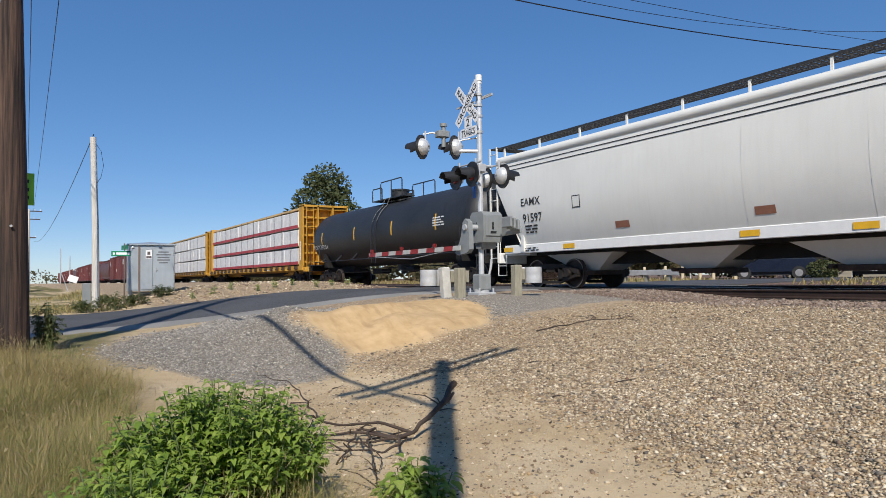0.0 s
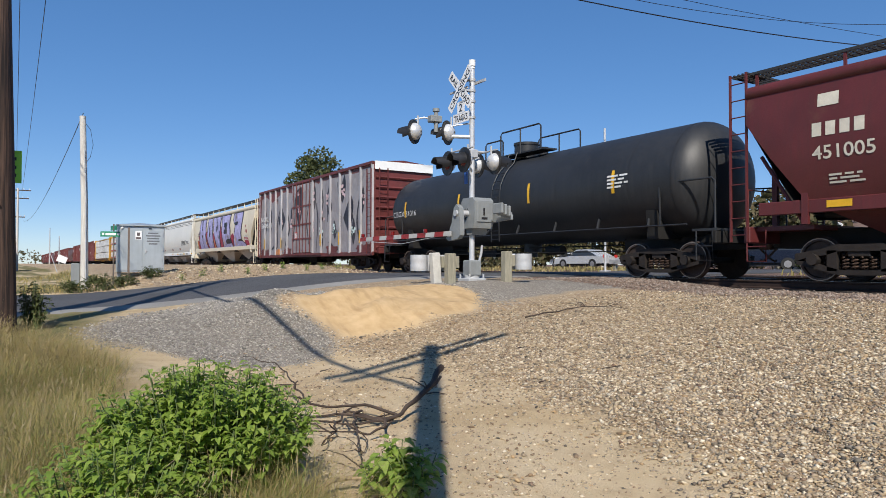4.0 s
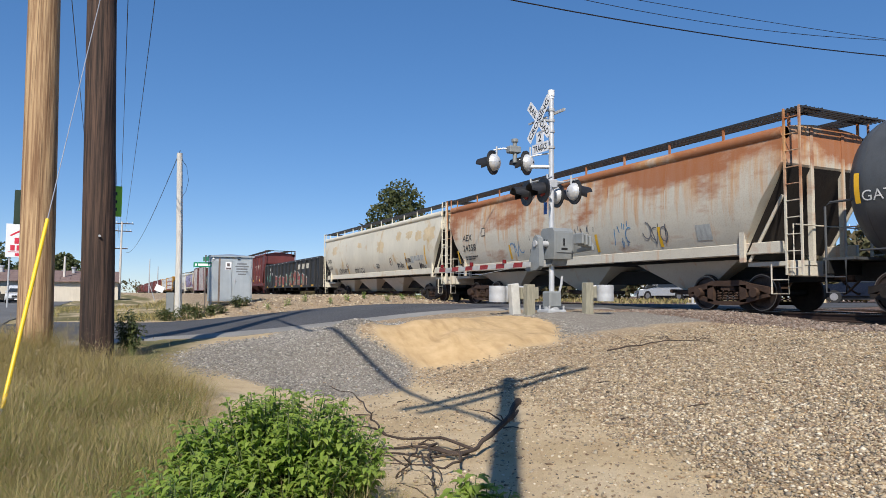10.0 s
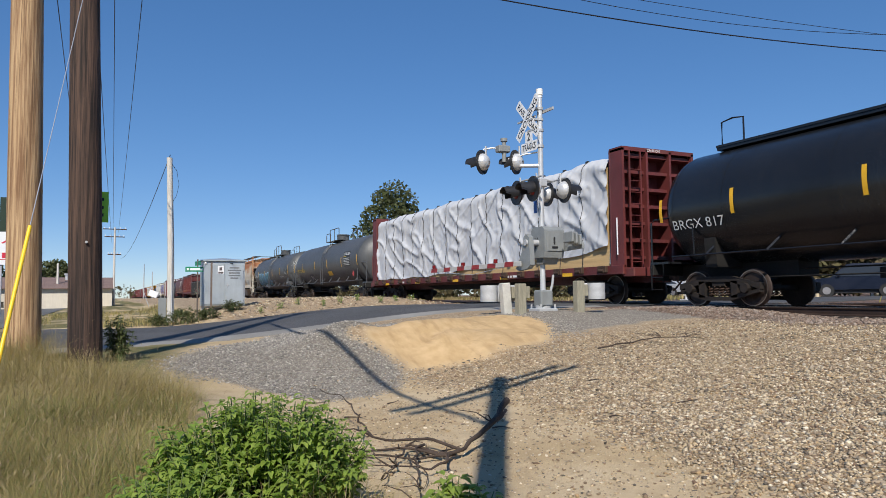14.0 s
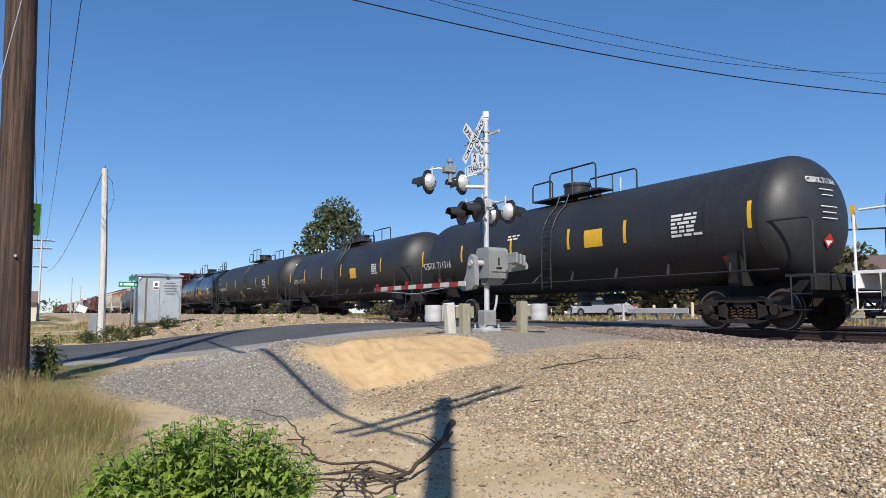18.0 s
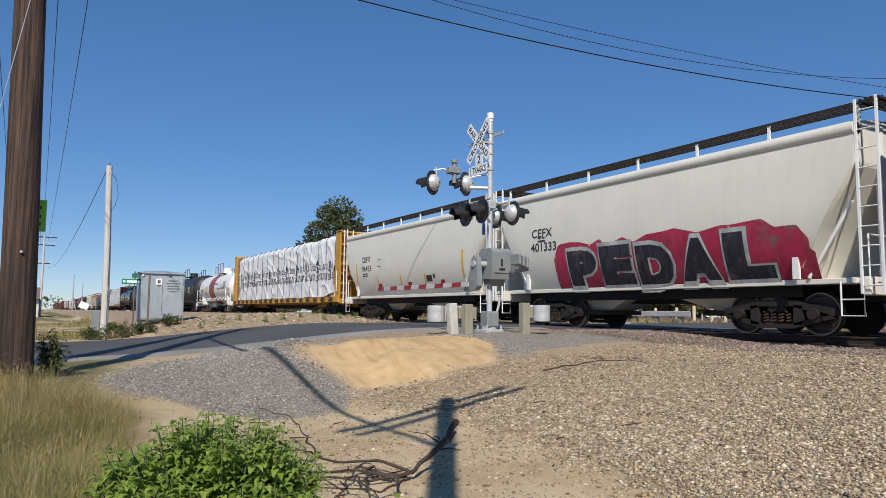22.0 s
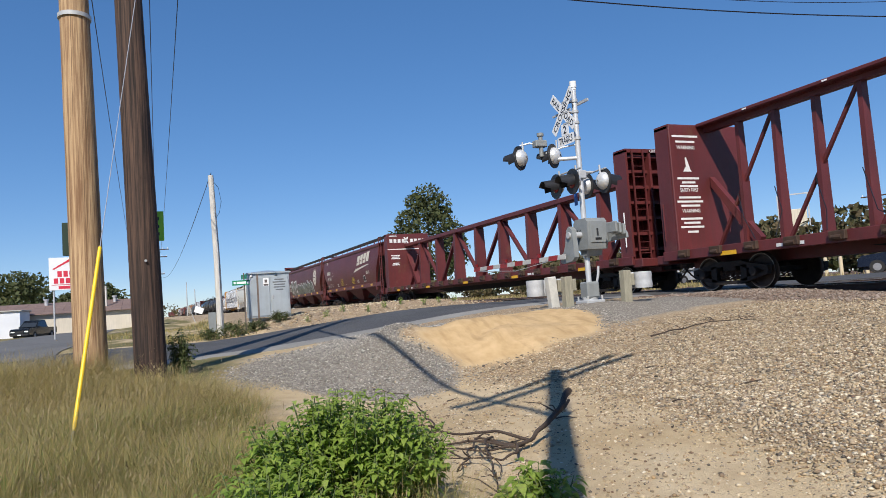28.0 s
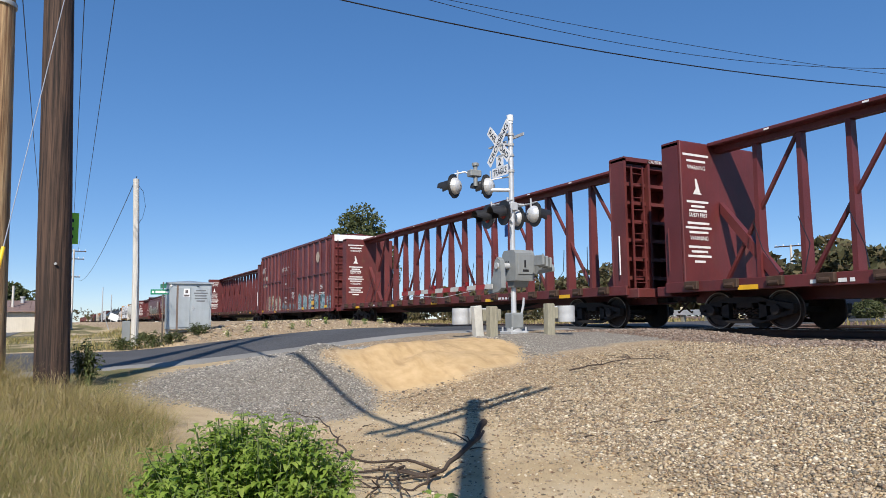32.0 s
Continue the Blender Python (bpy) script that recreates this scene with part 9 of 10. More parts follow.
part("placard", bent(MB().add([(-0.2, 0, 0), (0, 0, -0.2), (0.2, 0, 0), (0, 0, 0.2)], [(0, 1, 2, 3)]), lambda z: 1.5, 6.6, 1.75, 0.02), RED, c, "red diamond placard", 0)
patch(c, surf, -4.2, 1.5, 1.0, 0.5, SPRAY["ink"], "graffiti")
scrawl(c, surf, -4.1, 1.6, 0.8, 0.3, INK_W, 171, 0.03, 4)

c, Li, Lo, dk, tp = centrebeam("centre_beam_car", "brown centre-beam car loaded with timber under creased white wrap", 186.1, 209.3, P["oxide2"], load="tarp", stencil=False)
tarp_load(c, Li, dk, tp, 3.0, bumpy=0.72)

c, surf, Lt = tank("tank_car", "glossy black tank car with yellow stripes and white print", 209.3, 226.8, P["gloss"], 1.54, 2.6, stripes=(-7.8, -5.4, -2.1, 1.1, 4.1))
words(c, surf, -7.4, 2.02, "BRGX 817", 0.25, INK_W, 1.7)
patch(c, surf, 1.4, 2.1, 0.85, 0.3, YELLOW, "notice", "yellow notice")
patch(c, surf, 0.0, 1.5, 0.6, 0.3, YELLOW, "notice", "yellow notice", lean=-0.12)
lines(c, surf, 4.8, 2.55, 0.95, 5, INK_W, 0.06, 0.1)
lines(c, surf, -0.6, 2.0, 1.1, 1, INK_W)
lines(c, surf, 3.3, 1.75, 1.1, 2, INK_W)
part("top_walkway", MB().box(-Lt + 1.2, Lt - 0.5, -0.5, 0.5, 4.12, 4.2, 0.01).box(-Lt + 1.2, Lt - 0.5, -0.52, -0.46, 4.2, 4.26), P["gloss"], c, "full length black steel walkway")
for x in (-Lt + 1.4, Lt - 1.7, Lt - 0.9):
    part("hand_rail", MB().tube([(x, -0.5, 4.2), (x, -0.5, 4.85), (x + 0.35, -0.5, 4.9), (x + 0.7, -0.5, 4.85), (x + 0.7, -0.5, 4.2)], 0.025, 7), P["gloss"], c)
part("ladder", ladder_mesh(0.9, 4.1, 0.45, 10, P["gloss"]), None, c).location = (Lt - 1.0, -1.52, 0)
head_lettering(c, Lt, 1.54, 2.6, "BRGX 817")

c, surf, Lt = tank("tank_car", "matt black tank car with yellow stripes", 226.8, 246.2, P["black"], 1.58, 2.66, stripes=(-8.5, -5.75, -2.9, -0.15, 2.9, 6.0))
words(c, surf, -7.95, 2.18, "TILX 360599", 0.25, INK_W, 2.0)
patch(c, surf, -1.8, 1.6, 0.6, 0.42, YELLOW, "notice", "yellow notice", lean=-0.12)
head_lettering(c, Lt, 1.58, 2.66, "TILX 360599")
lines(c, surf, 0.4, 2.15, 1.2, 1, INK_W)
lines(c, surf, 4.5, 2.6, 0.9, 5, INK_W, 0.06, 0.1)
patch(c, surf, 4.4, 1.85, 0.8, 0.3, INK_W, "data_panel")
patch(c, surf, 4.45, 1.89, 0.7, 0.22, INK_K, "data_panel", off=0.016)

c, surf, Lt = tank("tank_car", "streaked black tank car with yellow notice", 246.2, 263.3, P["black"], stripes=(-7.8, -5.2, -2.4, 0.4, 5.2))
words(c, surf, -7.2, 2.12, "GBRX 711217", 0.25, INK_W, 2.1)
patch(c, surf, 1.6, 2.1, 0.75, 0.5, YELLOW, "notice", "yellow notice")
lines(c, surf, 4.2, 2.6, 0.8, 5, INK_W, 0.06, 0.1)

c, surf, Lt = tank("tank_car", "streaked black tank car with yellow notice and curved ladder", 263.3, 280.9, P["black"], stripes=(-8.1, -5.1, -2.0, 0.9, 3.2, 7.0))
words(c, surf, -8.0, 2.12, "GBRX 711316", 0.26, INK_W, 2.1)
patch(c, surf, 1.6, 2.25, 0.75, 0.5, YELLOW, "notice", "yellow notice")
lines(c, surf, 4.8, 2.75, 0.95, 6, INK_W, 0.06, 0.1)
lines(c, surf, -2.2, 2.9, 0.7, 2, INK_W)
head_lettering(c, Lt, 1.5, 2.52, "GBRX 711316")
patch(c, surf, 6.1, 1.45, 0.26, 0.26, RED, "placard", "red diamond placard")

HB = mat("brown_red_band", (0.24, 0.055, 0.04), 0.45, 0, 0.1, 1, 0.2, (0.12, 0.04, 0.03))
c, surf, Lt = tank("tank_car", "white acid tank car with a red-brown middle band", 280.9, 295.4, P["tankwhite"], 1.36, 2.42, WHITE, HB, (), True, 1.55, ((-1.75, 0.3, HB),))
words(c, surf, -6.05, 2.16, "RCRX 2875", 0.28, INK_K, 1.9, offset=0.01)
words(c, surf, 1.45, 2.28, "HYDROCHLORIC ACID", 0.16, INK_K, 2.1, offset=0.012)
words(c, surf, 2.3, 2.58, "AAR-ST-402", 0.13, INK_K, 0.9)
patch(c, surf, -3.2, 2.3, 0.75, 0.36, YELLOW, "notice", "yellow notice")
lines(c, surf, 3.6, 2.85, 1.1, 7, INK_K, 0.05, 0.09)
lines(c, surf, -3.6, 2.1, 0.9, 3, INK_K, 0.05, 0.09)
lines(c, surf, 0.4, 2.8, 1.4, 2, INK_K, 0.05, 0.09)
lines(c, surf, -5.9, 2.0, 1.3, 2, INK_K, 0.05, 0.1)
for x in (-6.9, -4.1, 0.05, 1.75, 5.2):
    patch(c, surf, x, 2.0, 0.09, 0.5, YELLOW)
patch(c, surf, 3.6, 1.55, 0.32, 0.3, SPRAY["silver"], "placard", lean=0.06)
head_lettering(c, Lt, 1.36, 2.42, "RCRX 2875", INK_K)
part("spill_ring", MB().cyl((Lt - 0.24, 0, 2.6), (Lt - 0.1, 0, 2.6), 0.72, 24), UNDER, c, "dark stain shield on the tank end")

c, Li, Lo, dk, tp = centrebeam("centre_beam_car", "yellow centre-beam car loaded with wrapped timber with printed emblems", 295.4, 319.4, P["yellow"], load="tarp", stencil=False)
ts = tarp_load(c, Li, dk, tp, 8.0, -Li + 0.9, Li - 0.2, 0.5, TARP_NEW)
KRAFT = mat("brown_wrapped_pack", (0.3, 0.19, 0.09), 0.7, 0, 0.15, 2)
for k in range(5):
    part("timber_pack", MB().box(-Li + 0.06, -Li + 1.5, -1.36, 1.36, dk + 0.1 + 0.68 * k, dk + 0.74 + 0.68 * k, 0.03), KRAFT, c, "brown paper wrapped timber pack")


def draped(mb, x, z, off=0.014):
    """Lays a flat print on the creased wrap."""
    mb.v = [(x + p[0], -ts(x + p[0], z + p[2]) - off, z + p[2]) for p in mb.v]
    return mb


def print_quad(x0, x1, z0, z1):
    return MB().grid(lambda u, v: (x0 + (x1 - x0) * u, 0, z0 + (z1 - z0) * v), 2, 3)


for k in range(11):
    x = -8.95 + 1.88 * k
    # a plain fir-tree emblem beside two rows of dark bars
    for j in range(3):
        part("emblem", draped(MB().add([(0.0, 0, 0.22 * j), (0.3, 0, 0.22 * j), (0.15, 0, 0.3 + 0.22 * j)], [(0, 1, 2)]), x - 0.3, 2.62, 0.02), SPRAY["ink"], c, "", 0)
    for j in range(3):
        part("emblem", draped(print_quad(0.02, 0.28, 0, 0.07), x - 0.3, 2.15 + 0.13 * j, 0.018), SPRAY["ink"] if j else SPRAY["crimson"], c, "", 0)
    for zz, n, wd, h, gap in ((2.76, 9, 0.165, 0.3, 3), (2.2, 6, 0.25, 0.36, 9)):
        for j in range(n):
            if j != gap:
                tall = 0.14 if j in (0, gap + 1) else 0.0
                part("emblem_bar", draped(print_quad(j * wd, j * wd + wd * 0.36, 0, h + tall), x, zz, 0.018), SPRAY["ink"], c, "", 0)
                part("emblem_bar", draped(print_quad(j * wd + wd * 0.36, j * wd + wd * 0.72, (h - 0.05) * (j % 2), (h - 0.05) * (j % 2) + 0.05), x, zz, 0.018), SPRAY["ink"], c, "", 0)

c, surf, Lb = hopper("covered_hopper", "short pale grey two-bay covered hopper", 319.4, 333.2, P["grey"], 2, 4.16, 4.4, 4.66, posts=WHITE, slope=1.3, belly=0.36, grate=IRON, waist=1.12, sill_drop=0.06, sheet=P["grey"])
words(c, surf, -4.3, 2.78, "CEFX", 0.27, INK_K, 1.0, offset=0.01)
words(c, surf, -4.25, 2.35, "96453", 0.27, INK_K, 1.05, offset=0.01)
patch(c, surf, -2.5, 2.5, 0.3, 0.34, INK_K, "data_panel")
patch(c, surf, -2.47, 2.53, 0.24, 0.28, P["grey"], "data_panel", off=0.016)
patch(c, surf, -4.98, 1.75, 0.13, 1.0, YELLOW)
patch(c, surf, 4.85, 1.75, 0.13, 1.0, YELLOW)
for x in (-2.6, -0.32, 1.86):
    patch(c, surf, x, 1.62 if x > -1 else 1.73, 0.11, 0.38 if x > -1 else 0.25, YELLOW)
patch(c, surf, 2.05, 1.68, 0.45, 0.24, INK_K, "data_panel")
patch(c, surf, 2.6, 1.8, 0.16, 0.16, INK_K, "data_panel")
lines(c, surf, -4.2, 2.2, 0.8, 2, INK_K)
c, surf, Lb = hopper("covered_hopper", "short pale grey two-bay covered hopper with red and black graffiti", 333.2, 346.1, P["grey"], 2, 4.16, 4.4, 4.66, posts=WHITE, slope=1.3, belly=0.36, grate=IRON, waist=1.12, sill_drop=0.06, sheet=P["grey"])
words(c, surf, -4.2, 2.8, "CEFX", 0.27, INK_K, 1.0, offset=0.01)
words(c, surf, -4.25, 2.36, "401333", 0.27, INK_K, 1.25, offset=0.01)
wild(c, surf, -3.1, 4.9, 1.2, 1.3, SPRAY["crimson"], SPRAY["crimson"], 181, 0.004, 0.2, 1.3, "red sprayed cloud")
wild(c, surf, 4.2, 5.0, 1.2, 0.8, SPRAY["crimson"], SPRAY["crimson"], 182, 0.004, 0.3, 0.3, "red sprayed cloud")
piece(c, surf, -2.55, 1.25, 6.8, 0.95, "PEDAL", SPRAY["ink"], SPRAY["silver"], off=0.016, label="dark sprayed letter with a silver outline", fat=0.08)
lines(c, surf, -3.9, 2.75, 0.4, 2, INK_K)

c, Li, Lo, dk, tp = centrebeam("centre_beam_car", "empty oxide red centre-beam car with an open truss", 346.1, 370.6, P["oxide"], top=4.9)

c, surf, Lb = hopper("covered_hopper", "brown covered hopper with a round emblem and olive graffiti", 370.6, 389.0, P["brown"], 3, 4.14, 4.4, 4.6, waist=1.62)
number_bars(c, surf, -7.0, 2.1, INK_C, 1.1, 0.26, "476704")
piece(c, surf, -5.90, 1.6, 3.00, 1.38, "ERGE", SPRAY["olive"], INK_W, label="olive sprayed letter with a white outline", fat=0.05, gap=0.98)
wild(c, surf, -2.55, 5.0, 1.58, 1.25, mural("olive_and_grey_letters", ((0.0, (0.05, 0.055, 0.05)), (0.38, (0.2, 0.21, 0.16)), (0.5, (0.13, 0.15, 0.1)), (0.56, (0.4, 0.41, 0.38)), (0.64, (0.2, 0.21, 0.15))), 1.7, (1, 1, 0.7), 0.008, (0.03, 0.03, 0.03)), INK_W, 192, 0.008, 0.4, 1.0, "olive and grey sprayed letters")
scrawl(c, surf, -6.9, 1.62, 1.6, 0.14, SPRAY["orange"], 193, 0.05, 4)
scrawl(c, surf, 2.2, 2.78, 1.0, 0.16, INK_W, 191, 0.025, 6)
for r, m, o in ((0.74, INK_C, 0.008), (0.7, P["brown"], 0.012), (0.66, INK_C, 0.016), (0.45, P["brown"], 0.02), (0.41, INK_C, 0.024)):
    blot(c, surf, 6.0, 3.0, 2 * r, 2 * r, m, 5, "round_emblem", o, jag=0.0, round_=True)
part("round_emblem", bent(MB().add([(-0.05, 0, -0.36), (0.05, 0, -0.36), (0.05, 0, 0.36), (-0.05, 0, 0.36)], [(0, 1, 2, 3)]).add([(-0.36, 0, -0.05), (0.36, 0, -0.05), (0.36, 0, 0.05), (-0.36, 0, 0.05)], [(0, 1, 2, 3)]), surf, 6.0, 3.0, 0.03), P["brown"], c, "", 0)
for x in (-6.0, -3.0, 0.2, 3.3, 5.8):
    patch(c, lambda z: surf(1.35) + 0.045, x, 1.48, 0.6, 0.16, YELLOW)

c, surf, Lb = hopper("covered_hopper", "oxide red covered hopper with slanted cream emblem and clean stencils", 389.0, 406.1, P["oxide"], 3, 4.14, 4.4, 4.6, waist=1.62)
swoosh_logo(c, surf, 1.7, 2.58, 4.3, 1.25)
number_bars(c, surf, -6.6, 2.4, INK_C, 1.2, 0.27, "497768")
sl = lambda z: surf(1.35) + 0.045
for x in (-7.1, -6.55, -4.46, -1.9, 0.72, 3.2, 5.5):
    patch(c, sl, x, 1.49, 0.48, 0.14, YELLOW)
words(c, surf, -5.95, 1.99, "LD LMT 222900", 0.12, INK_C, 0.98)
words(c, surf, -5.95, 1.84, "LT WT  63100", 0.12, INK_C, 0.96)
words(c, surf, -2.2, 2.2, "WARNING", 0.12, INK_Y, 0.6)
lines(c, surf, -2.4, 2.1, 0.92, 4, INK_Y, 0.055, 0.09)
words(c, surf, 1.0, 2.2, "WARNING", 0.12, INK_Y, 0.6)
lines(c, surf, 0.95, 2.1, 0.92, 4, INK_Y, 0.055, 0.09)
for x, z, w, n in ((-3.6, 1.95, 0.46, 3), (-1.07, 1.86, 0.4, 1), (2.4, 2.0, 0.6, 3), (5.0, 2.5, 0.9, 3), (-6.77, 3.9, 0.46, 3), (-6.6, 1.95, 0.5, 2)):
    lines(c, surf, x, z, w, n, INK_C, 0.04, 0.075)
patch(c, surf, -4.83, 2.69, 0.3, 0.3, INK_C, "data_panel")
patch(c, surf, -4.8, 2.72, 0.24, 0.24, P["oxide"], "data_panel", off=0.016)
scrawl(c, sl, -3.95, 1.47, 1.8, 0.2, INK_BR, 196, 0.02, 12)
scrawl(c, sl, -6.0, 1.5, 1.0, 0.13, INK_BR, 197, 0.016, 6)
patch(c, surf, 4.1, 1.85, 0.55, 0.42, INK_W, "data_panel")
patch(c, surf, 4.15, 1.9, 0.45, 0.32, INK_K, "data_panel", off=0.016)

c, Li, Lo, dk, tp = centrebeam("centre_beam_car", "empty oxide red centre-beam car with crossed truss and solid bulkheads", 405.8, 432.4, P["oxide"], top=4.6, flex=True, stencil=False)
for k in range(9):
    if k != 4:
        part("print_bar", MB().add([(-Li + 0.005, -1.25 + 0.28 * k, 4.05), (-Li + 0.005, -1.06 + 0.28 * k, 4.05), (-Li + 0.005, -1.06 + 0.28 * k, 4.28), (-Li + 0.005, -1.25 + 0.28 * k, 4.28)], [(0, 1, 2, 3)]), INK_W, c, "worn white lettering bar", 0)
for lean in (-1, 1):
    part("emblem_bar", MB().add([(-Li + 0.005, -0.12 - 0.12 * lean - 0.06, 4.0), (-Li + 0.005, -0.12 - 0.12 * lean + 0.06, 4.0), (-Li + 0.005, -0.12 + 0.12 * lean + 0.06, 4.4), (-Li + 0.005, -0.12 + 0.12 * lean - 0.06, 4.4)], [(0, 1, 2, 3)]), INK_W, c, "", 0)
for k, (z, w, y) in enumerate(((3.6, 2.8, 0.0), (4.46, 0.5, -1.0), (3.2, 0.6, -0.9), (3.1, 0.5, -0.9), (3.0, 0.6, -0.9), (2.7, 0.4, -0.9), (2.6, 0.5, -0.9), (3.2, 0.5, 0.8), (3.08, 0.4, 0.8))):
    part("print_bar", MB().add([(-Li + 0.005, y - w / 2, z), (-Li + 0.005, y + w / 2, z), (-Li + 0.005, y + w / 2, z + 0.06), (-Li + 0.005, y - w / 2, z + 0.06)], [(0, 1, 2, 3)]), INK_W, c, "", 0)

c, Li, Lo, dk, tp = centrebeam("centre_beam_car", "empty oxide red centre-beam car with white loading notes", 432.4, 457.2, P["oxide"], top=4.86)

c, surf, Lb = boxcar("box_car", "oxide red box car with yellow and blue graffiti along its foot", 457.2, 475.3, P["oxide"], 5.3, 0.95, 6, (-2.46, 1.31), belts=True)
bx = lambda z: 1.6
words(c, bx, -2.2, 3.95, "CLOSE AND LOCK DOORS", 0.13, INK_W, 1.75, offset=0.008)
words(c, bx, -2.2, 3.78, "BEFORE MOVING CAR", 0.13, INK_W, 1.45, offset=0.008)
BLUEWILD = mural("blue_teal_silver_letters", ((0.0, (0.05, 0.13, 0.15)), (0.36, (0.13, 0.3, 0.34)), (0.45, (0.3, 0.46, 0.55)), (0.53, (0.44, 0.5, 0.52)), (0.6, (0.12, 0.32, 0.3)), (0.67, (0.28, 0.3, 0.55)), (0.73, (0.3, 0.2, 0.13))), 3.4, (1, 1, 0.7), 0.012, (0.1, 0.075, 0.06), 0.5)
CREAMWILD = mural("cream_black_yellow_letters", ((0.0, (0.03, 0.03, 0.03)), (0.37, (0.5, 0.45, 0.34)), (0.48, (0.08, 0.09, 0.1)), (0.53, (0.58, 0.52, 0.4)), (0.6, (0.5, 0.3, 0.06)), (0.66, (0.2, 0.35, 0.45))), 3.2, (1, 1, 0.7), 0.012, (0.04, 0.035, 0.03), 0.4)
RUSTLINE = mat("rusty_brown_spray", (0.2, 0.1, 0.07), 0.6, 0, 0.3, 4)
TEALDIM = mural("dim_teal_spray", ((0.0, (0.1, 0.04, 0.035)), (0.45, (0.09, 0.15, 0.17)), (0.55, (0.16, 0.24, 0.28)), (0.62, (0.12, 0.05, 0.045))), 1.6, dirt=0.6)
low_side = lambda z: 1.5
wild(c, low_side, -6.9, -2.55, 1.0, 1.15, CREAMWILD, RUSTLINE, 301, 0.01, 0.3, 0.8, "cream and black sprayed letters")
wild(c, bx, -2.4, 1.2, 1.1, 0.5, TEALDIM, RUSTLINE, 302, 0.01, 0.5, 0.8, "dim teal spray")
wild(c, low_side, 1.4, 8.2, 1.0, 1.1, BLUEWILD, RUSTLINE, 303, 0.01, 0.35, 0.8, "blue and silver sprayed letters")
for x, z, w, n in ((4.6, 2.1, 0.6, 6), (6.4, 2.4, 0.5, 3), (6.2, 1.95, 1.3, 2), (-1.5, 1.9, 0.6, 5), (0.2, 2.2, 0.7, 6), (-1.4, 2.9, 0.5, 2)):
    lines(c, bx, x, z, w, n, INK_W, 0.04, 0.09)
number_bars(c, lambda z: 1.51, -7.9, 2.9, INK_C, 1.3, 0.3)
scrawl(c, lambda z: 1.6, -8.2, 3.9, 1.3, 0.6, INK_W, 200, 0.05, 3)
blot(c, lambda z: 1.6, 5.85, 4.2, 0.68, 0.68, mat("faded_tan_emblem", (0.42, 0.34, 0.26), 0.6, 0, 0.2, 5), 6, "round_emblem", 0.01, jag=0.0, round_=True)
for x, z in ((-7.9, 1.0), (-4.15, 0.94), (-0.75, 0.97), (2.6, 1.05), (4.7, 1.32), (4.7, 1.04), (7.2, 1.1)):
    patch(c, lambda z: 1.62, x, z - 0.05, 0.5, 0.14 if z < 1.3 else 0.24, YELLOW)

c, Li, Lo, dk, tp = centrebeam("centre_beam_car", "empty oxide red centre-beam car with white loading notes", 475.3, 499.7, P["oxide2"], top=4.86)
c, Li, Lo, dk, tp = centrebeam("centre_beam_car", "empty oxide red centre-beam car with white loading notes", 499.7, 524.0, P["oxide"], top=4.86)

# ---------------------------------------------------------------- loose stones
STONES = island_mat("ballast_stones", ((0.55, 0.43, 0.28), (0.18, 0.12, 0.075), (0.46, 0.315, 0.165), (0.7, 0.59, 0.42), (0.1, 0.08, 0.065), (0.48, 0.37, 0.22), (0.29, 0.22, 0.155), (0.64, 0.515, 0.345), (0.17, 0.1, 0.065), (0.42, 0.32, 0.19), (0.82, 0.72, 0.55), (0.07, 0.058, 0.048), (0.36, 0.29, 0.21), (0.52, 0.4, 0.24)), 0.9)
CHIPS = island_mat("grey_gravel_chips", ((0.33, 0.3, 0.26), (0.15, 0.14, 0.128), (0.42, 0.385, 0.335), (0.22, 0.205, 0.185), (0.6, 0.55, 0.48)), 0.9)
REDSTONES = island_mat("brown_ballast_stones", ((0.19, 0.125, 0.095), (0.3, 0.22, 0.165), (0.12, 0.09, 0.075), (0.4, 0.33, 0.27), (0.24, 0.17, 0.13)), 0.9)


def ico():
    bm = bmesh.new()
    bmesh.ops.create_icosphere(bm, subdivisions=1, radius=1.0)
    v = np.array([p.co[:] for p in bm.verts])
    f = np.array([[q.index for q in p.verts] for p in bm.faces])
    bm.free()
    return v, f


def octa():
    return np.array([(1, 0, 0), (-1, 0, 0), (0, 1, 0), (0, -1, 0), (0, 0, 1), (0, 0, -1), (0.62, 0.62, 0.55)], float), np.array([(0, 6, 4), (0, 2, 6), (6, 2, 4), (2, 1, 4), (1, 3, 4), (3, 0, 4), (2, 0, 5), (1, 2, 5), (3, 1, 5), (0, 3, 5)])


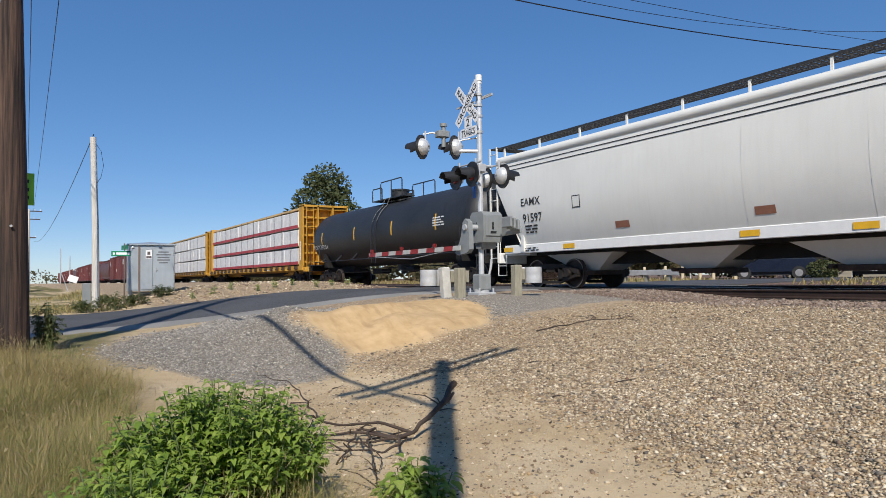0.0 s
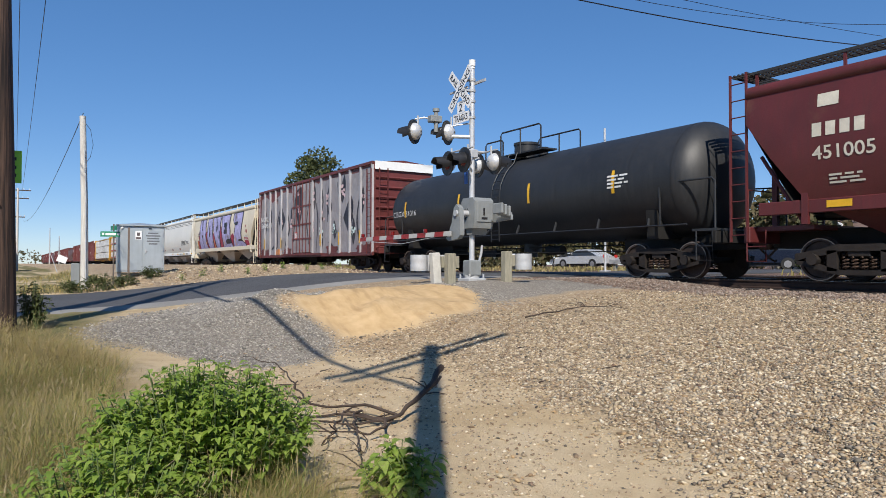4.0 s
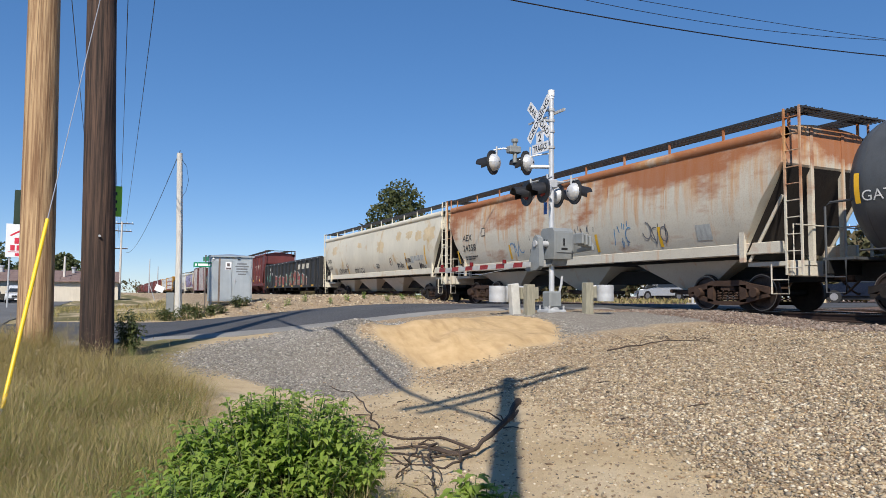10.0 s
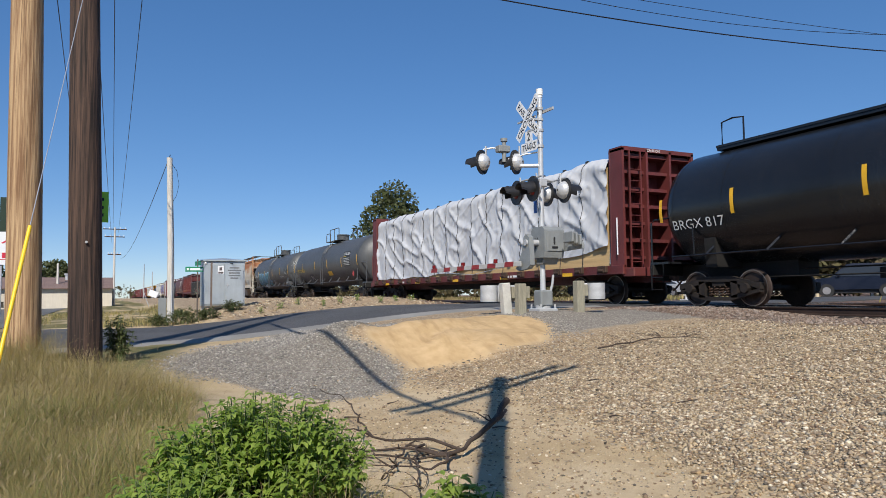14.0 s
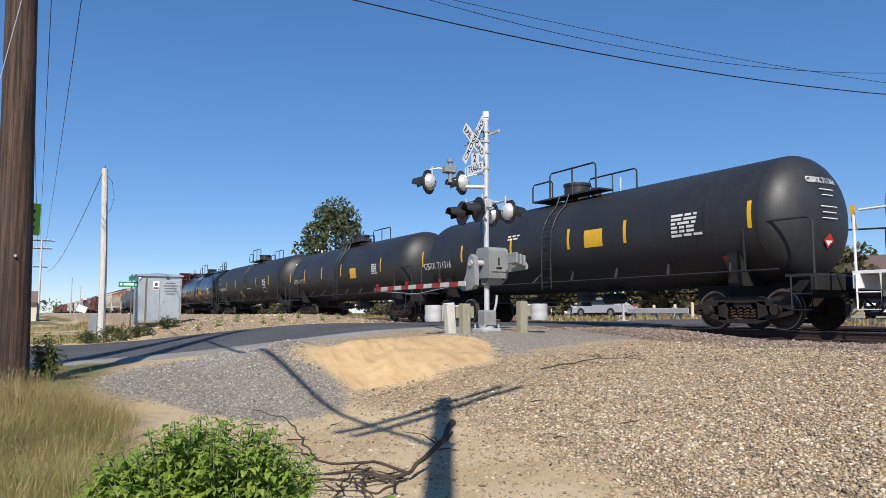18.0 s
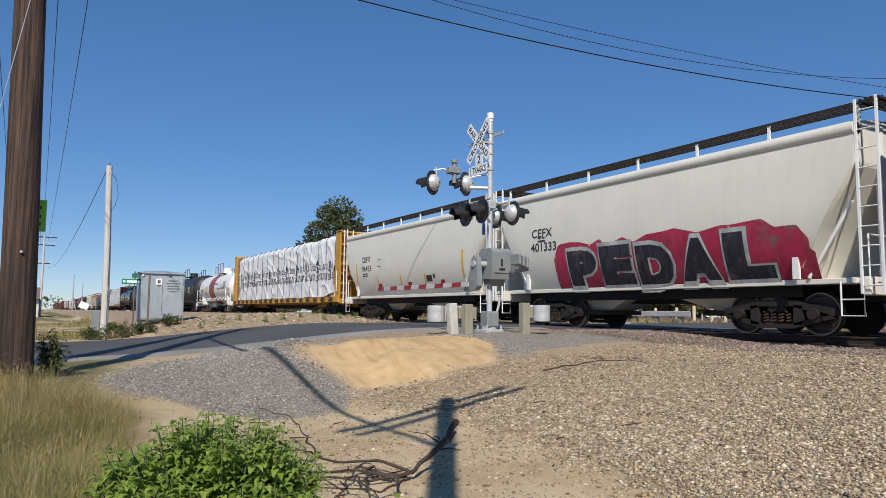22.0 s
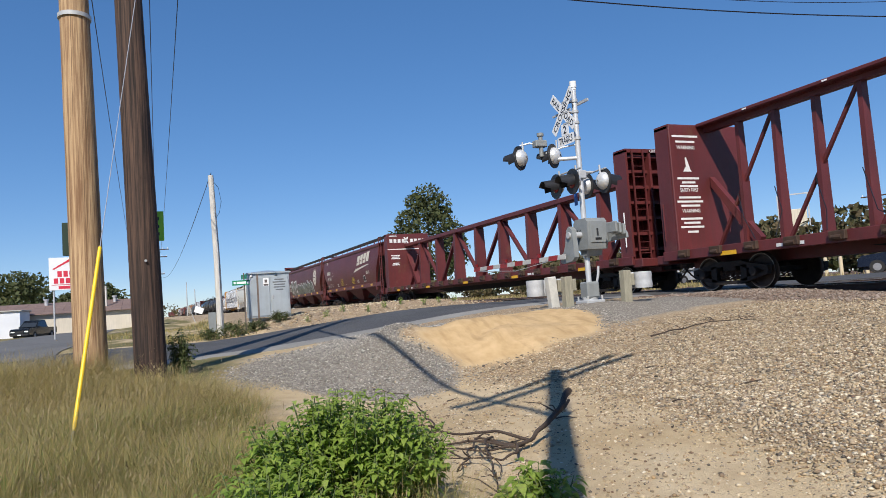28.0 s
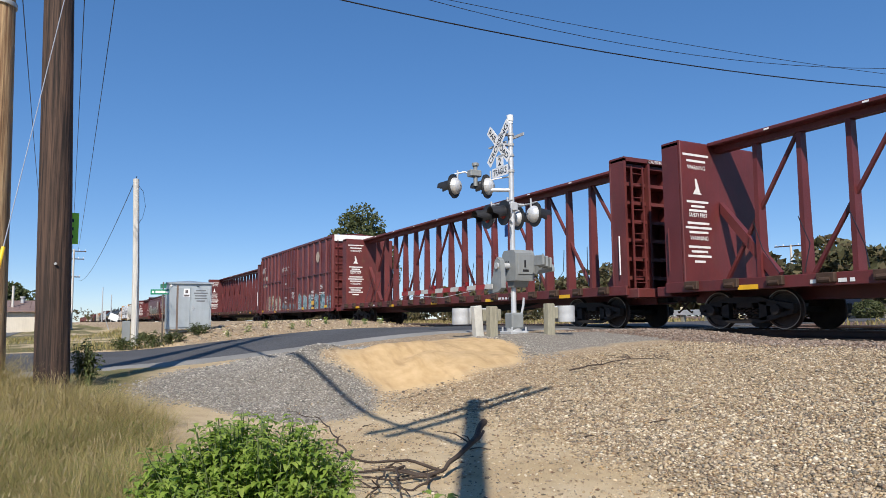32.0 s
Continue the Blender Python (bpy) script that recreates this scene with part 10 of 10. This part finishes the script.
def scatter(name, label, m, n, box, keep, size, seed, sink=0.3, shape=ico, spread=0.38):
    """Many small stones, each of its own shape, that lie on the ground where keep() says so."""
    rnd = np.random.default_rng(seed)
    bv, bf = shape()
    pts = []
    x0, x1, y0, y1 = box
    while len(pts) < n:
        x, y = rnd.uniform(x0, x1), rnd.uniform(y0, y1)
        if rnd.uniform() < keep(x, y):
            pts.append((x, y, ground_z(x, y)))
        elif rnd.uniform() < 0.0005:
            n -= 1
    pts = np.array(pts)
    k = len(pts)
    s = size * rnd.lognormal(0, spread, (k, 1, 1)).clip(0.4, 2.6)
    sh = rnd.uniform(0.6, 1.25, (k, 1, 3)) * np.array([1, 1, 0.55])
    jit = 1 + rnd.uniform(-0.34, 0.3, (k, len(bv), 1))
    v = bv[None] * jit * sh * s
    a, t = rnd.uniform(0, 6.283, k), rnd.normal(0, 0.3, k)
    ca, sa, ct, st = np.cos(a), np.sin(a), np.cos(t), np.sin(t)
    y2, z2 = v[..., 1] * ct[:, None] - v[..., 2] * st[:, None], v[..., 1] * st[:, None] + v[..., 2] * ct[:, None]
    w = np.stack([v[..., 0] * ca[:, None] - y2 * sa[:, None], v[..., 0] * sa[:, None] + y2 * ca[:, None], z2], -1) + pts[:, None]
    w[..., 2] += (s[..., 0] * 0.62 * (1 - sink)) * 0.6
    f = (bf[None] + (np.arange(k) * len(bv))[:, None, None]).reshape(-1, 3)
    return tagged(new(name, raw_mesh(name, w.reshape(-1, 3), f, m)), label, "gravel", kind="stuff")


def stone_keep(x, y):
    s, g, st, br, so = zones(x, y)
    return st * (1 - br) * (1 - so) * 0.98 + 0.03


scatter("ballast_stones", "loose tan, grey and white ballast stones on the bank", STONES, 118000, (-10.5, -0.6, 2.6, 12.2), lambda x, y: 0.0 if x > 0.6 - 0.4 * y else stone_keep(x, y) * (0.35 + 0.65 * smooth_step(9.5, 5.5, math.hypot(x, y) * 0.75)), 0.0128, 1, 0.25, octa, 0.42)
scatter("grey_gravel", "fine grey road gravel in a low heap", CHIPS, 26000, (-15.5, -7, 0.3, 8.5), lambda x, y: zones(x, y)[1], 0.0135, 2, 0.3, octa)
scatter("track_ballast", "brown stained ballast beside the rail", REDSTONES, 18000, (-14.5, 3, 11.2, 14.3), lambda x, y: zones(x, y)[3], 0.021, 3, 0.3, octa)
scatter("pebbles", "scattered pale pebbles on the dirt", STONES, 7000, (-9, 0, 1.5, 7), lambda x, y: (1 - zones(x, y)[2]) * 0.6, 0.009, 4)
scatter("road_edge_stones", "pale stones along the verge beyond the road", STONES, 3500, (-33, -24.3, 1.5, 13), lambda x, y: 0.8, 0.03, 5)

# ---------------------------------------------------------------- grass
GRASS = island_mat("dry_grass", ((0.51, 0.4, 0.15), (0.37, 0.325, 0.1), (0.63, 0.48, 0.23), (0.3, 0.3, 0.085), (0.57, 0.42, 0.2), (0.44, 0.37, 0.14)), 0.6, 0.45)
GRASS_GREEN = island_mat("green_grass", ((0.23, 0.32, 0.08), (0.31, 0.37, 0.105), (0.18, 0.25, 0.06), (0.4, 0.41, 0.15)), 0.6, 0.45)
STRAW = island_mat("seed_heads", ((0.36, 0.28, 0.15), (0.44, 0.35, 0.2), (0.29, 0.21, 0.11)), 0.8, 0.3)


def blades(name, label, m, n, area, keep, h0, h1, width, seed, droop=0.5, seed_head=False):
    rnd = np.random.default_rng(seed)
    x0, x1, y0, y1 = area
    pts = []
    tries = 0
    while len(pts) < n and tries < n * 30:
        tries += 1
        x, y = rnd.uniform(x0, x1), rnd.uniform(y0, y1)
        if rnd.uniform() < keep(x, y):
            pts.append((x, y, ground_z(x, y) - 0.02))
    b = np.array(pts)
    k = len(b)
    a = rnd.uniform(0, 6.283, k)
    d = np.stack([np.cos(a), np.sin(a), 0 * a], 1)
    side = np.stack([-np.sin(a), np.cos(a), 0 * a], 1)
    patchy = np.array([0.75 + 0.5 * noise.noise((p[0] * 0.8, p[1] * 0.8, 7.0)) for p in b])
    h = rnd.uniform(h0, h1, k) * patchy
    lean = rnd.uniform(0.05, droop, k)
    tilt = np.abs(rnd.normal(0, 0.38, k)).clip(0, 1.0)
    rows = []
    for i, (u, wd) in enumerate(((0, 1.0), (0.4, 0.9), (0.75, 0.6), (1.0, 0.0))):
        c = b + d * (h * (tilt * u + lean * u * u))[:, None] + np.array([0, 0, 1]) * (h * (u - (0.15 * tilt + 0.27 * lean) * u * u))[:, None]
        if wd:
            rows += [c - side * width * wd / 2, c + side * width * wd / 2]
        else:
            rows += [c]
    v = np.stack(rows, 1)
    if seed_head:
        tip = v[:, 6]
        up = tip - v[:, 4]
        up /= np.linalg.norm(up, axis=1)[:, None]
        L = rnd.uniform(0.03, 0.075, (k, 1))
        w = np.stack([tip - up * L * 0.3, tip + side * 0.003 + up * L * 0.3, tip + up * L, tip - side * 0.003 + up * L * 0.3], 1)
        tagged(new("seed_heads", raw_mesh("seed_heads", w.reshape(-1, 3), np.arange(k * 4).reshape(-1, 4), STRAW)), "dry straw-coloured grass seed heads", "grass", kind="stuff")
    o = np.arange(k) * 7
    f = np.concatenate([np.stack([o, o + 1, o + 3], 1), np.stack([o, o + 3, o + 2], 1), np.stack([o + 2, o + 3, o + 5], 1), np.stack([o + 2, o + 5, o + 4], 1), np.stack([o + 4, o + 5, o + 6], 1)])
    return tagged(new(name, raw_mesh(name, v.reshape(-1, 3), f, m)), label, "grass", kind="stuff")


def verge(x, y):
    """The grassy verge: a tongue that narrows towards the road."""
    edge = 1.25 + 0.16 * (-x - 9) + 0.35 * noise.noise((x * 0.8, y * 0.8, 2.0)) if x < -5.2 else 1.5 + 0.38 * (x + 5.2)
    if x < -9.6:
        edge = 1.15 - 0.55 * (-x - 9.6)
    return smooth_step(edge, edge - 0.5, y) * smooth_step(14.5, 12.5, -x)


blades("tall_grass", "tall dry olive and straw grass on the verge", GRASS, 105000, (-14, -2.6, -4.2, 1.6), verge, 0.28, 0.86, 0.0032, 11, 1.5)
blades("grass_stalks", "thin straw stalks above the grass", STRAW, 15000, (-13.5, -3.2, -4.0, 1.4), verge, 0.45, 0.9, 0.002, 12, 1.4, True)
blades("green_grass", "short green grass in the verge", GRASS_GREEN, 54000, (-8.6, -2.4, -3.5, 1.4), verge, 0.22, 0.62, 0.0046, 13, 1.2)
blades("grass_tangle", "fine bent dry grass on the verge", GRASS, 34000, (-13.8, -2.6, -4.0, 1.5), verge, 0.35, 0.8, 0.0028, 16, 2.6)
blades("weedy_verge", "low dry grass beyond the road", GRASS, 2200, (-44, -24.6, -2.5, 3.2), lambda x, y: smooth_step(0.0, 0.5, noise.noise((x * 0.3, y * 0.5, 4.0)) + 0.25), 0.12, 0.4, 0.03, 14, 0.7)
blades("trackside_grass", "patchy grass beyond the far track", GRASS, 9000, (-70, 0, 22.6, 34), lambda x, y: 0.0 if -24.5 < x < -14.5 else 0.8, 0.15, 0.4, 0.05, 15, 0.6)

# ---------------------------------------------------------------- weeds with broad leaves
WEED = island_mat("weed_leaves", ((0.27, 0.38, 0.06), (0.34, 0.47, 0.09), (0.2, 0.31, 0.05), (0.42, 0.53, 0.12), (0.3, 0.41, 0.075)), 0.42, 0.5)
WEED_STEM = mat("green_stem", (0.13, 0.17, 0.06), 0.7, 0, 0.2, 8)


def weed(name, label, x, y, rx, ry, h, stems, leaves, size, seed, leaf_m=None):
    rnd = np.random.default_rng(seed)
    z = ground_z(x, y)
    g = thing(name, label, "weed", x, y, z)
    vs = []
    for i in range(stems):
        a, r = rnd.uniform(0, 6.283), math.sqrt(rnd.uniform(0, 1))
        bx, by = r * rx * 0.55 * math.cos(a), r * ry * 0.55 * math.sin(a)
        tx, ty = r * rx * math.cos(a) + rnd.normal(0, 0.05), r * ry * math.sin(a) + rnd.normal(0, 0.05)
        hh = h * (1 - 0.42 * r ** 3) * rnd.uniform(0.78, 1.08)
        mid = ((bx + tx) / 2 + rnd.normal(0, 0.03), (by + ty) / 2, hh * 0.55)
        pts = [Vector((bx, by, -0.05)), Vector(mid), Vector((tx, ty, hh))]
        part("stem", MB().tube(pts, 0.008, 4, 0.003), WEED_STEM, g)
        for k in range(leaves):
            u = 0.25 + 0.77 * ((k + rnd.uniform(0, 1)) / leaves) ** 0.8
            p = np.array(pts[0].lerp(pts[1], u * 2) if u < 0.5 else pts[1].lerp(pts[2], u * 2 - 1))
            b = rnd.uniform(0, 6.283)
            out = np.array([math.cos(b), math.sin(b), rnd.uniform(-0.35, 0.3)])
            out /= np.linalg.norm(out)
            s = size * rnd.uniform(0.55, 1.25) * (1.15 - 0.45 * u)
            sd = np.cross(out, [0, 0, 1])
            sd /= np.linalg.norm(sd)
            up = np.cross(sd, out)
            p = p + out * 0.015
            fold = up * s * 0.12
            tip = p + out * s - np.array([0, 0, s * 0.3])
            mid2 = p + out * s * 0.5
            vs += [p, p + out * s * 0.3 + sd * s * 0.32 + fold, mid2 + out * s * 0.12 + sd * s * 0.26 + fold * 0.6, tip, mid2 + out * s * 0.12 - sd * s * 0.26 + fold * 0.6, p + out * s * 0.3 - sd * s * 0.32 + fold, mid2]
    v = np.array(vs)
    o = np.arange(len(v) // 7) * 7
    f = np.concatenate([np.stack([o + i, o + j, o + 6], 1) for i, j in ((0, 1), (1, 2), (2, 3), (3, 4), (4, 5), (5, 0))])
    tagged(part("leaves", raw_mesh("leaves", v, f, leaf_m or WEED, False), None, g), kind="stuff")
    return g


weed("broadleaf_weed", "bushy bright green broad-leaved weed before the dirt", -4.37, 1.04, 0.5, 0.68, 0.88, 300, 34, 0.078, 51)
weed("broadleaf_weed", "low green weed at the foot of the bushy one", -3.87, 0.48, 0.45, 0.5, 0.6, 110, 24, 0.075, 52)
weed("broadleaf_weed", "small dark green weed on the dirt", -4.0, 2.2, 0.2, 0.28, 0.38, 26, 14, 0.12, 53)
weed("broadleaf_weed", "dark leafy weed beside the dark utility pole", -12.35, 0.32, 0.2, 0.2, 0.7, 30, 16, 0.1, 54, LEAVES)
for k, (x, y, r, h) in enumerate(((-24.6, 1.7, 0.45, 0.4), (-24.9, 2.5, 0.6, 0.55), (-25.3, 3.3, 0.4, 0.4), (-26.0, 4.2, 0.4, 0.4), (-29.0, 2.6, 0.4, 0.4))):
    weed("roadside_weed", "low round green weed at the road edge", x, y, r, r, h, 30, 14, 0.11, 60 + k, LEAVES)
for k in range(9):
    weed("verge_weed", "small dry weed on the stony verge", -25.0 - 0.3 * (k % 3), 5.0 + 0.75 * k, 0.12, 0.12, 0.3, 6, 7, 0.08, 80 + k)

# ---------------------------------------------------------------- dead branches
DEAD = mat("dead_wood", (0.065, 0.045, 0.033), 0.9, 0, 0.35, 6, stretch=(1, 1, 1), bump=0.4)
DEADPALE = mat("bleached_wood", (0.42, 0.31, 0.2), 0.9, 0, 0.25, 6, bump=0.3)


def branch(name, label, pts, r, twigs, seed, m=DEAD, limbs=()):
    rnd = random.Random(seed)
    base = Vector(pts[0][:2] + (ground_z(*pts[0][:2]),))
    g = thing(name, label, "branch", *base)

    def place(x, y, lift):
        return Vector((x, y, ground_z(x, y) + lift)) - base

    def curve(ps, n=16):
        out = []
        for i in range(n + 1):
            u = i / n * (len(ps) - 1)
            k = min(int(u), len(ps) - 2)
            p = ps[k].lerp(ps[k + 1], u - k)
            out.append(p + Vector((noise.noise(p * 4 + Vector((seed, 0, 0))), noise.noise(p * 4 + Vector((0, seed, 0))), noise.noise(p * 4) * 0.6)) * 0.06)
        return out
    main = curve([place(*p) for p in pts])
    part("stem", MB().tube(main, r, 8, r * 0.35), m, g)
    for k in range(twigs):
        p = main[rnd.randrange(2, len(main) - 1)]
        a = rnd.uniform(-0.9, 0.9) + (math.pi if rnd.random() < 0.4 else 0)
        L = rnd.uniform(0.3, 0.95)
        q1 = p + Vector((-math.cos(a) * 0.5, -math.sin(a) * 0.9, rnd.uniform(0.0, 0.3))) * L * 0.5
        q2 = q1 + Vector((-math.cos(a + 0.5) * 0.5, -math.sin(a + 0.5) * 0.9, rnd.uniform(-0.25, 0.2))) * L * 0.6
        part("twig", MB().tube(curve([p, q1, q2], 7), r * 0.42, 5, r * 0.1), m, g)
    for way, thick in limbs:
        part("limb", MB().tube(curve([place(*p) for p in way], 5 * len(way)), thick * 0.8, 6, thick * 0.2), m, g)
        for k in range(3):
            p = place(*way[rnd.randrange(1, len(way))])
            q = p + Vector((rnd.uniform(-0.3, 0.3), rnd.uniform(-0.3, 0.1), rnd.uniform(0.0, 0.12)))
            part("twig", MB().tube(curve([p, p.lerp(q, 0.5) + Vector((0, 0, 0.03)), q], 6), thick * 0.45, 5, thick * 0.15), m, g)
    return g


branch("dead_branch", "dark forked dead branch with spreading limbs lying on the dirt", [(-6.6, 4.12, 0.3), (-6.2, 3.75, 0.22), (-5.95, 3.42, 0.15), (-5.8, 3.18, 0.09), (-5.74, 2.96, 0.08)], 0.036, 0, 1, DEAD, (
    (((-6.39, 4.0, 0.24), (-6.15, 3.7, 0.2), (-5.95, 3.42, 0.14)), 0.022),
    (((-5.8, 3.14, 0.08), (-6.07, 2.92, 0.12), (-6.08, 2.65, 0.12), (-6.13, 2.39, 0.16), (-6.61, 2.43, 0.24), (-7.32, 2.58, 0.3), (-7.8, 2.57, 0.34), (-8.43, 2.41, 0.3)), 0.02),
    (((-5.8, 3.16, 0.08), (-5.83, 2.88, 0.07), (-6.04, 2.72, 0.07), (-5.43, 2.33, 0.07), (-5.1, 2.1, 0.06)), 0.022),
    (((-5.74, 3.0, 0.07), (-5.4, 2.8, 0.08), (-5.31, 2.61, 0.07), (-5.47, 2.37, 0.08), (-5.49, 2.0, 0.09)), 0.018),
    (((-6.0, 2.83, 0.09), (-5.56, 2.59, 0.1), (-4.9, 2.32, 0.07), (-4.59, 2.2, 0.04)), 0.016),
    (((-5.8, 2.62, 0.07), (-5.46, 2.54, 0.07), (-5.22, 2.55, 0.05), (-4.97, 2.4, 0.03)), 0.012),
    (((-5.75, 2.98, 0.06), (-5.95, 2.6, 0.08), (-6.0, 2.2, 0.12), (-6.05, 1.7, 0.14)), 0.02),
    (((-5.78, 3.05, 0.06), (-5.7, 2.6, 0.06), (-5.85, 2.1, 0.1), (-5.8, 1.6, 0.1)), 0.016)))
branch("dead_branch", "pale bleached stick behind the weed", [(-6.2, 1.0, 0.2), (-6.0, 1.45, 0.22), (-5.9, 1.8, 0.16)], 0.04, 1, 4, DEADPALE)
branch("dead_branch", "bent bleached stick before the weed", [(-4.1, 1.5, 0.05), (-4.3, 1.95, 0.1), (-4.1, 2.5, 0.02)], 0.025, 1, 5, DEADPALE)
branch("twig_heap", "tangle of thin dead twigs on the bank", [(-9.6, 7.7, 0.05), (-9.3, 8.4, 0.12), (-8.9, 9.3, 0.06)], 0.015, 12, 6)
rnd_sticks = random.Random(9)
for k in range(16):
    x, y = rnd_sticks.uniform(-9.5, -3.5), rnd_sticks.uniform(2.2, 7.0)
    a = rnd_sticks.uniform(0, 3.14)
    L = rnd_sticks.uniform(0.08, 0.3)
    branch("stick", "short dark stick on the dirt", [(x, y, 0.015), (x + L * math.cos(a), y + L * math.sin(a), 0.02)], 0.009, 0, 20 + k)


# ---------------------------------------------------------------- what moves
def motions():
    for ob, s in rolling:
        walk(ob, [(t, pose(s - SPEED * t, TY, 0)) for t in (0, 4, 8, 12, 16, 20, 24, 28, 32)])
    street = ((0, -150, -9.3, 0), (6, -112, -9.0, 0), (8, -96, -8.7, 2), (10.2, -74.5, -8.1, 3), (11.2, -62.0, -7.4, 2), (12.2, -51.6, -6.7, -4), (12.7, -47.0, -6.7, -14), (13.2, -42.9, -7.4, -30), (14.0, -38.5, -11.5, -60), (16, -34.5, -30, -84), (32, -30, -180, -90))
    walk(white_suv, [(t, pose(x, y, -0.82, 0, 0, rz)) for t, x, y, rz in street])


motions()
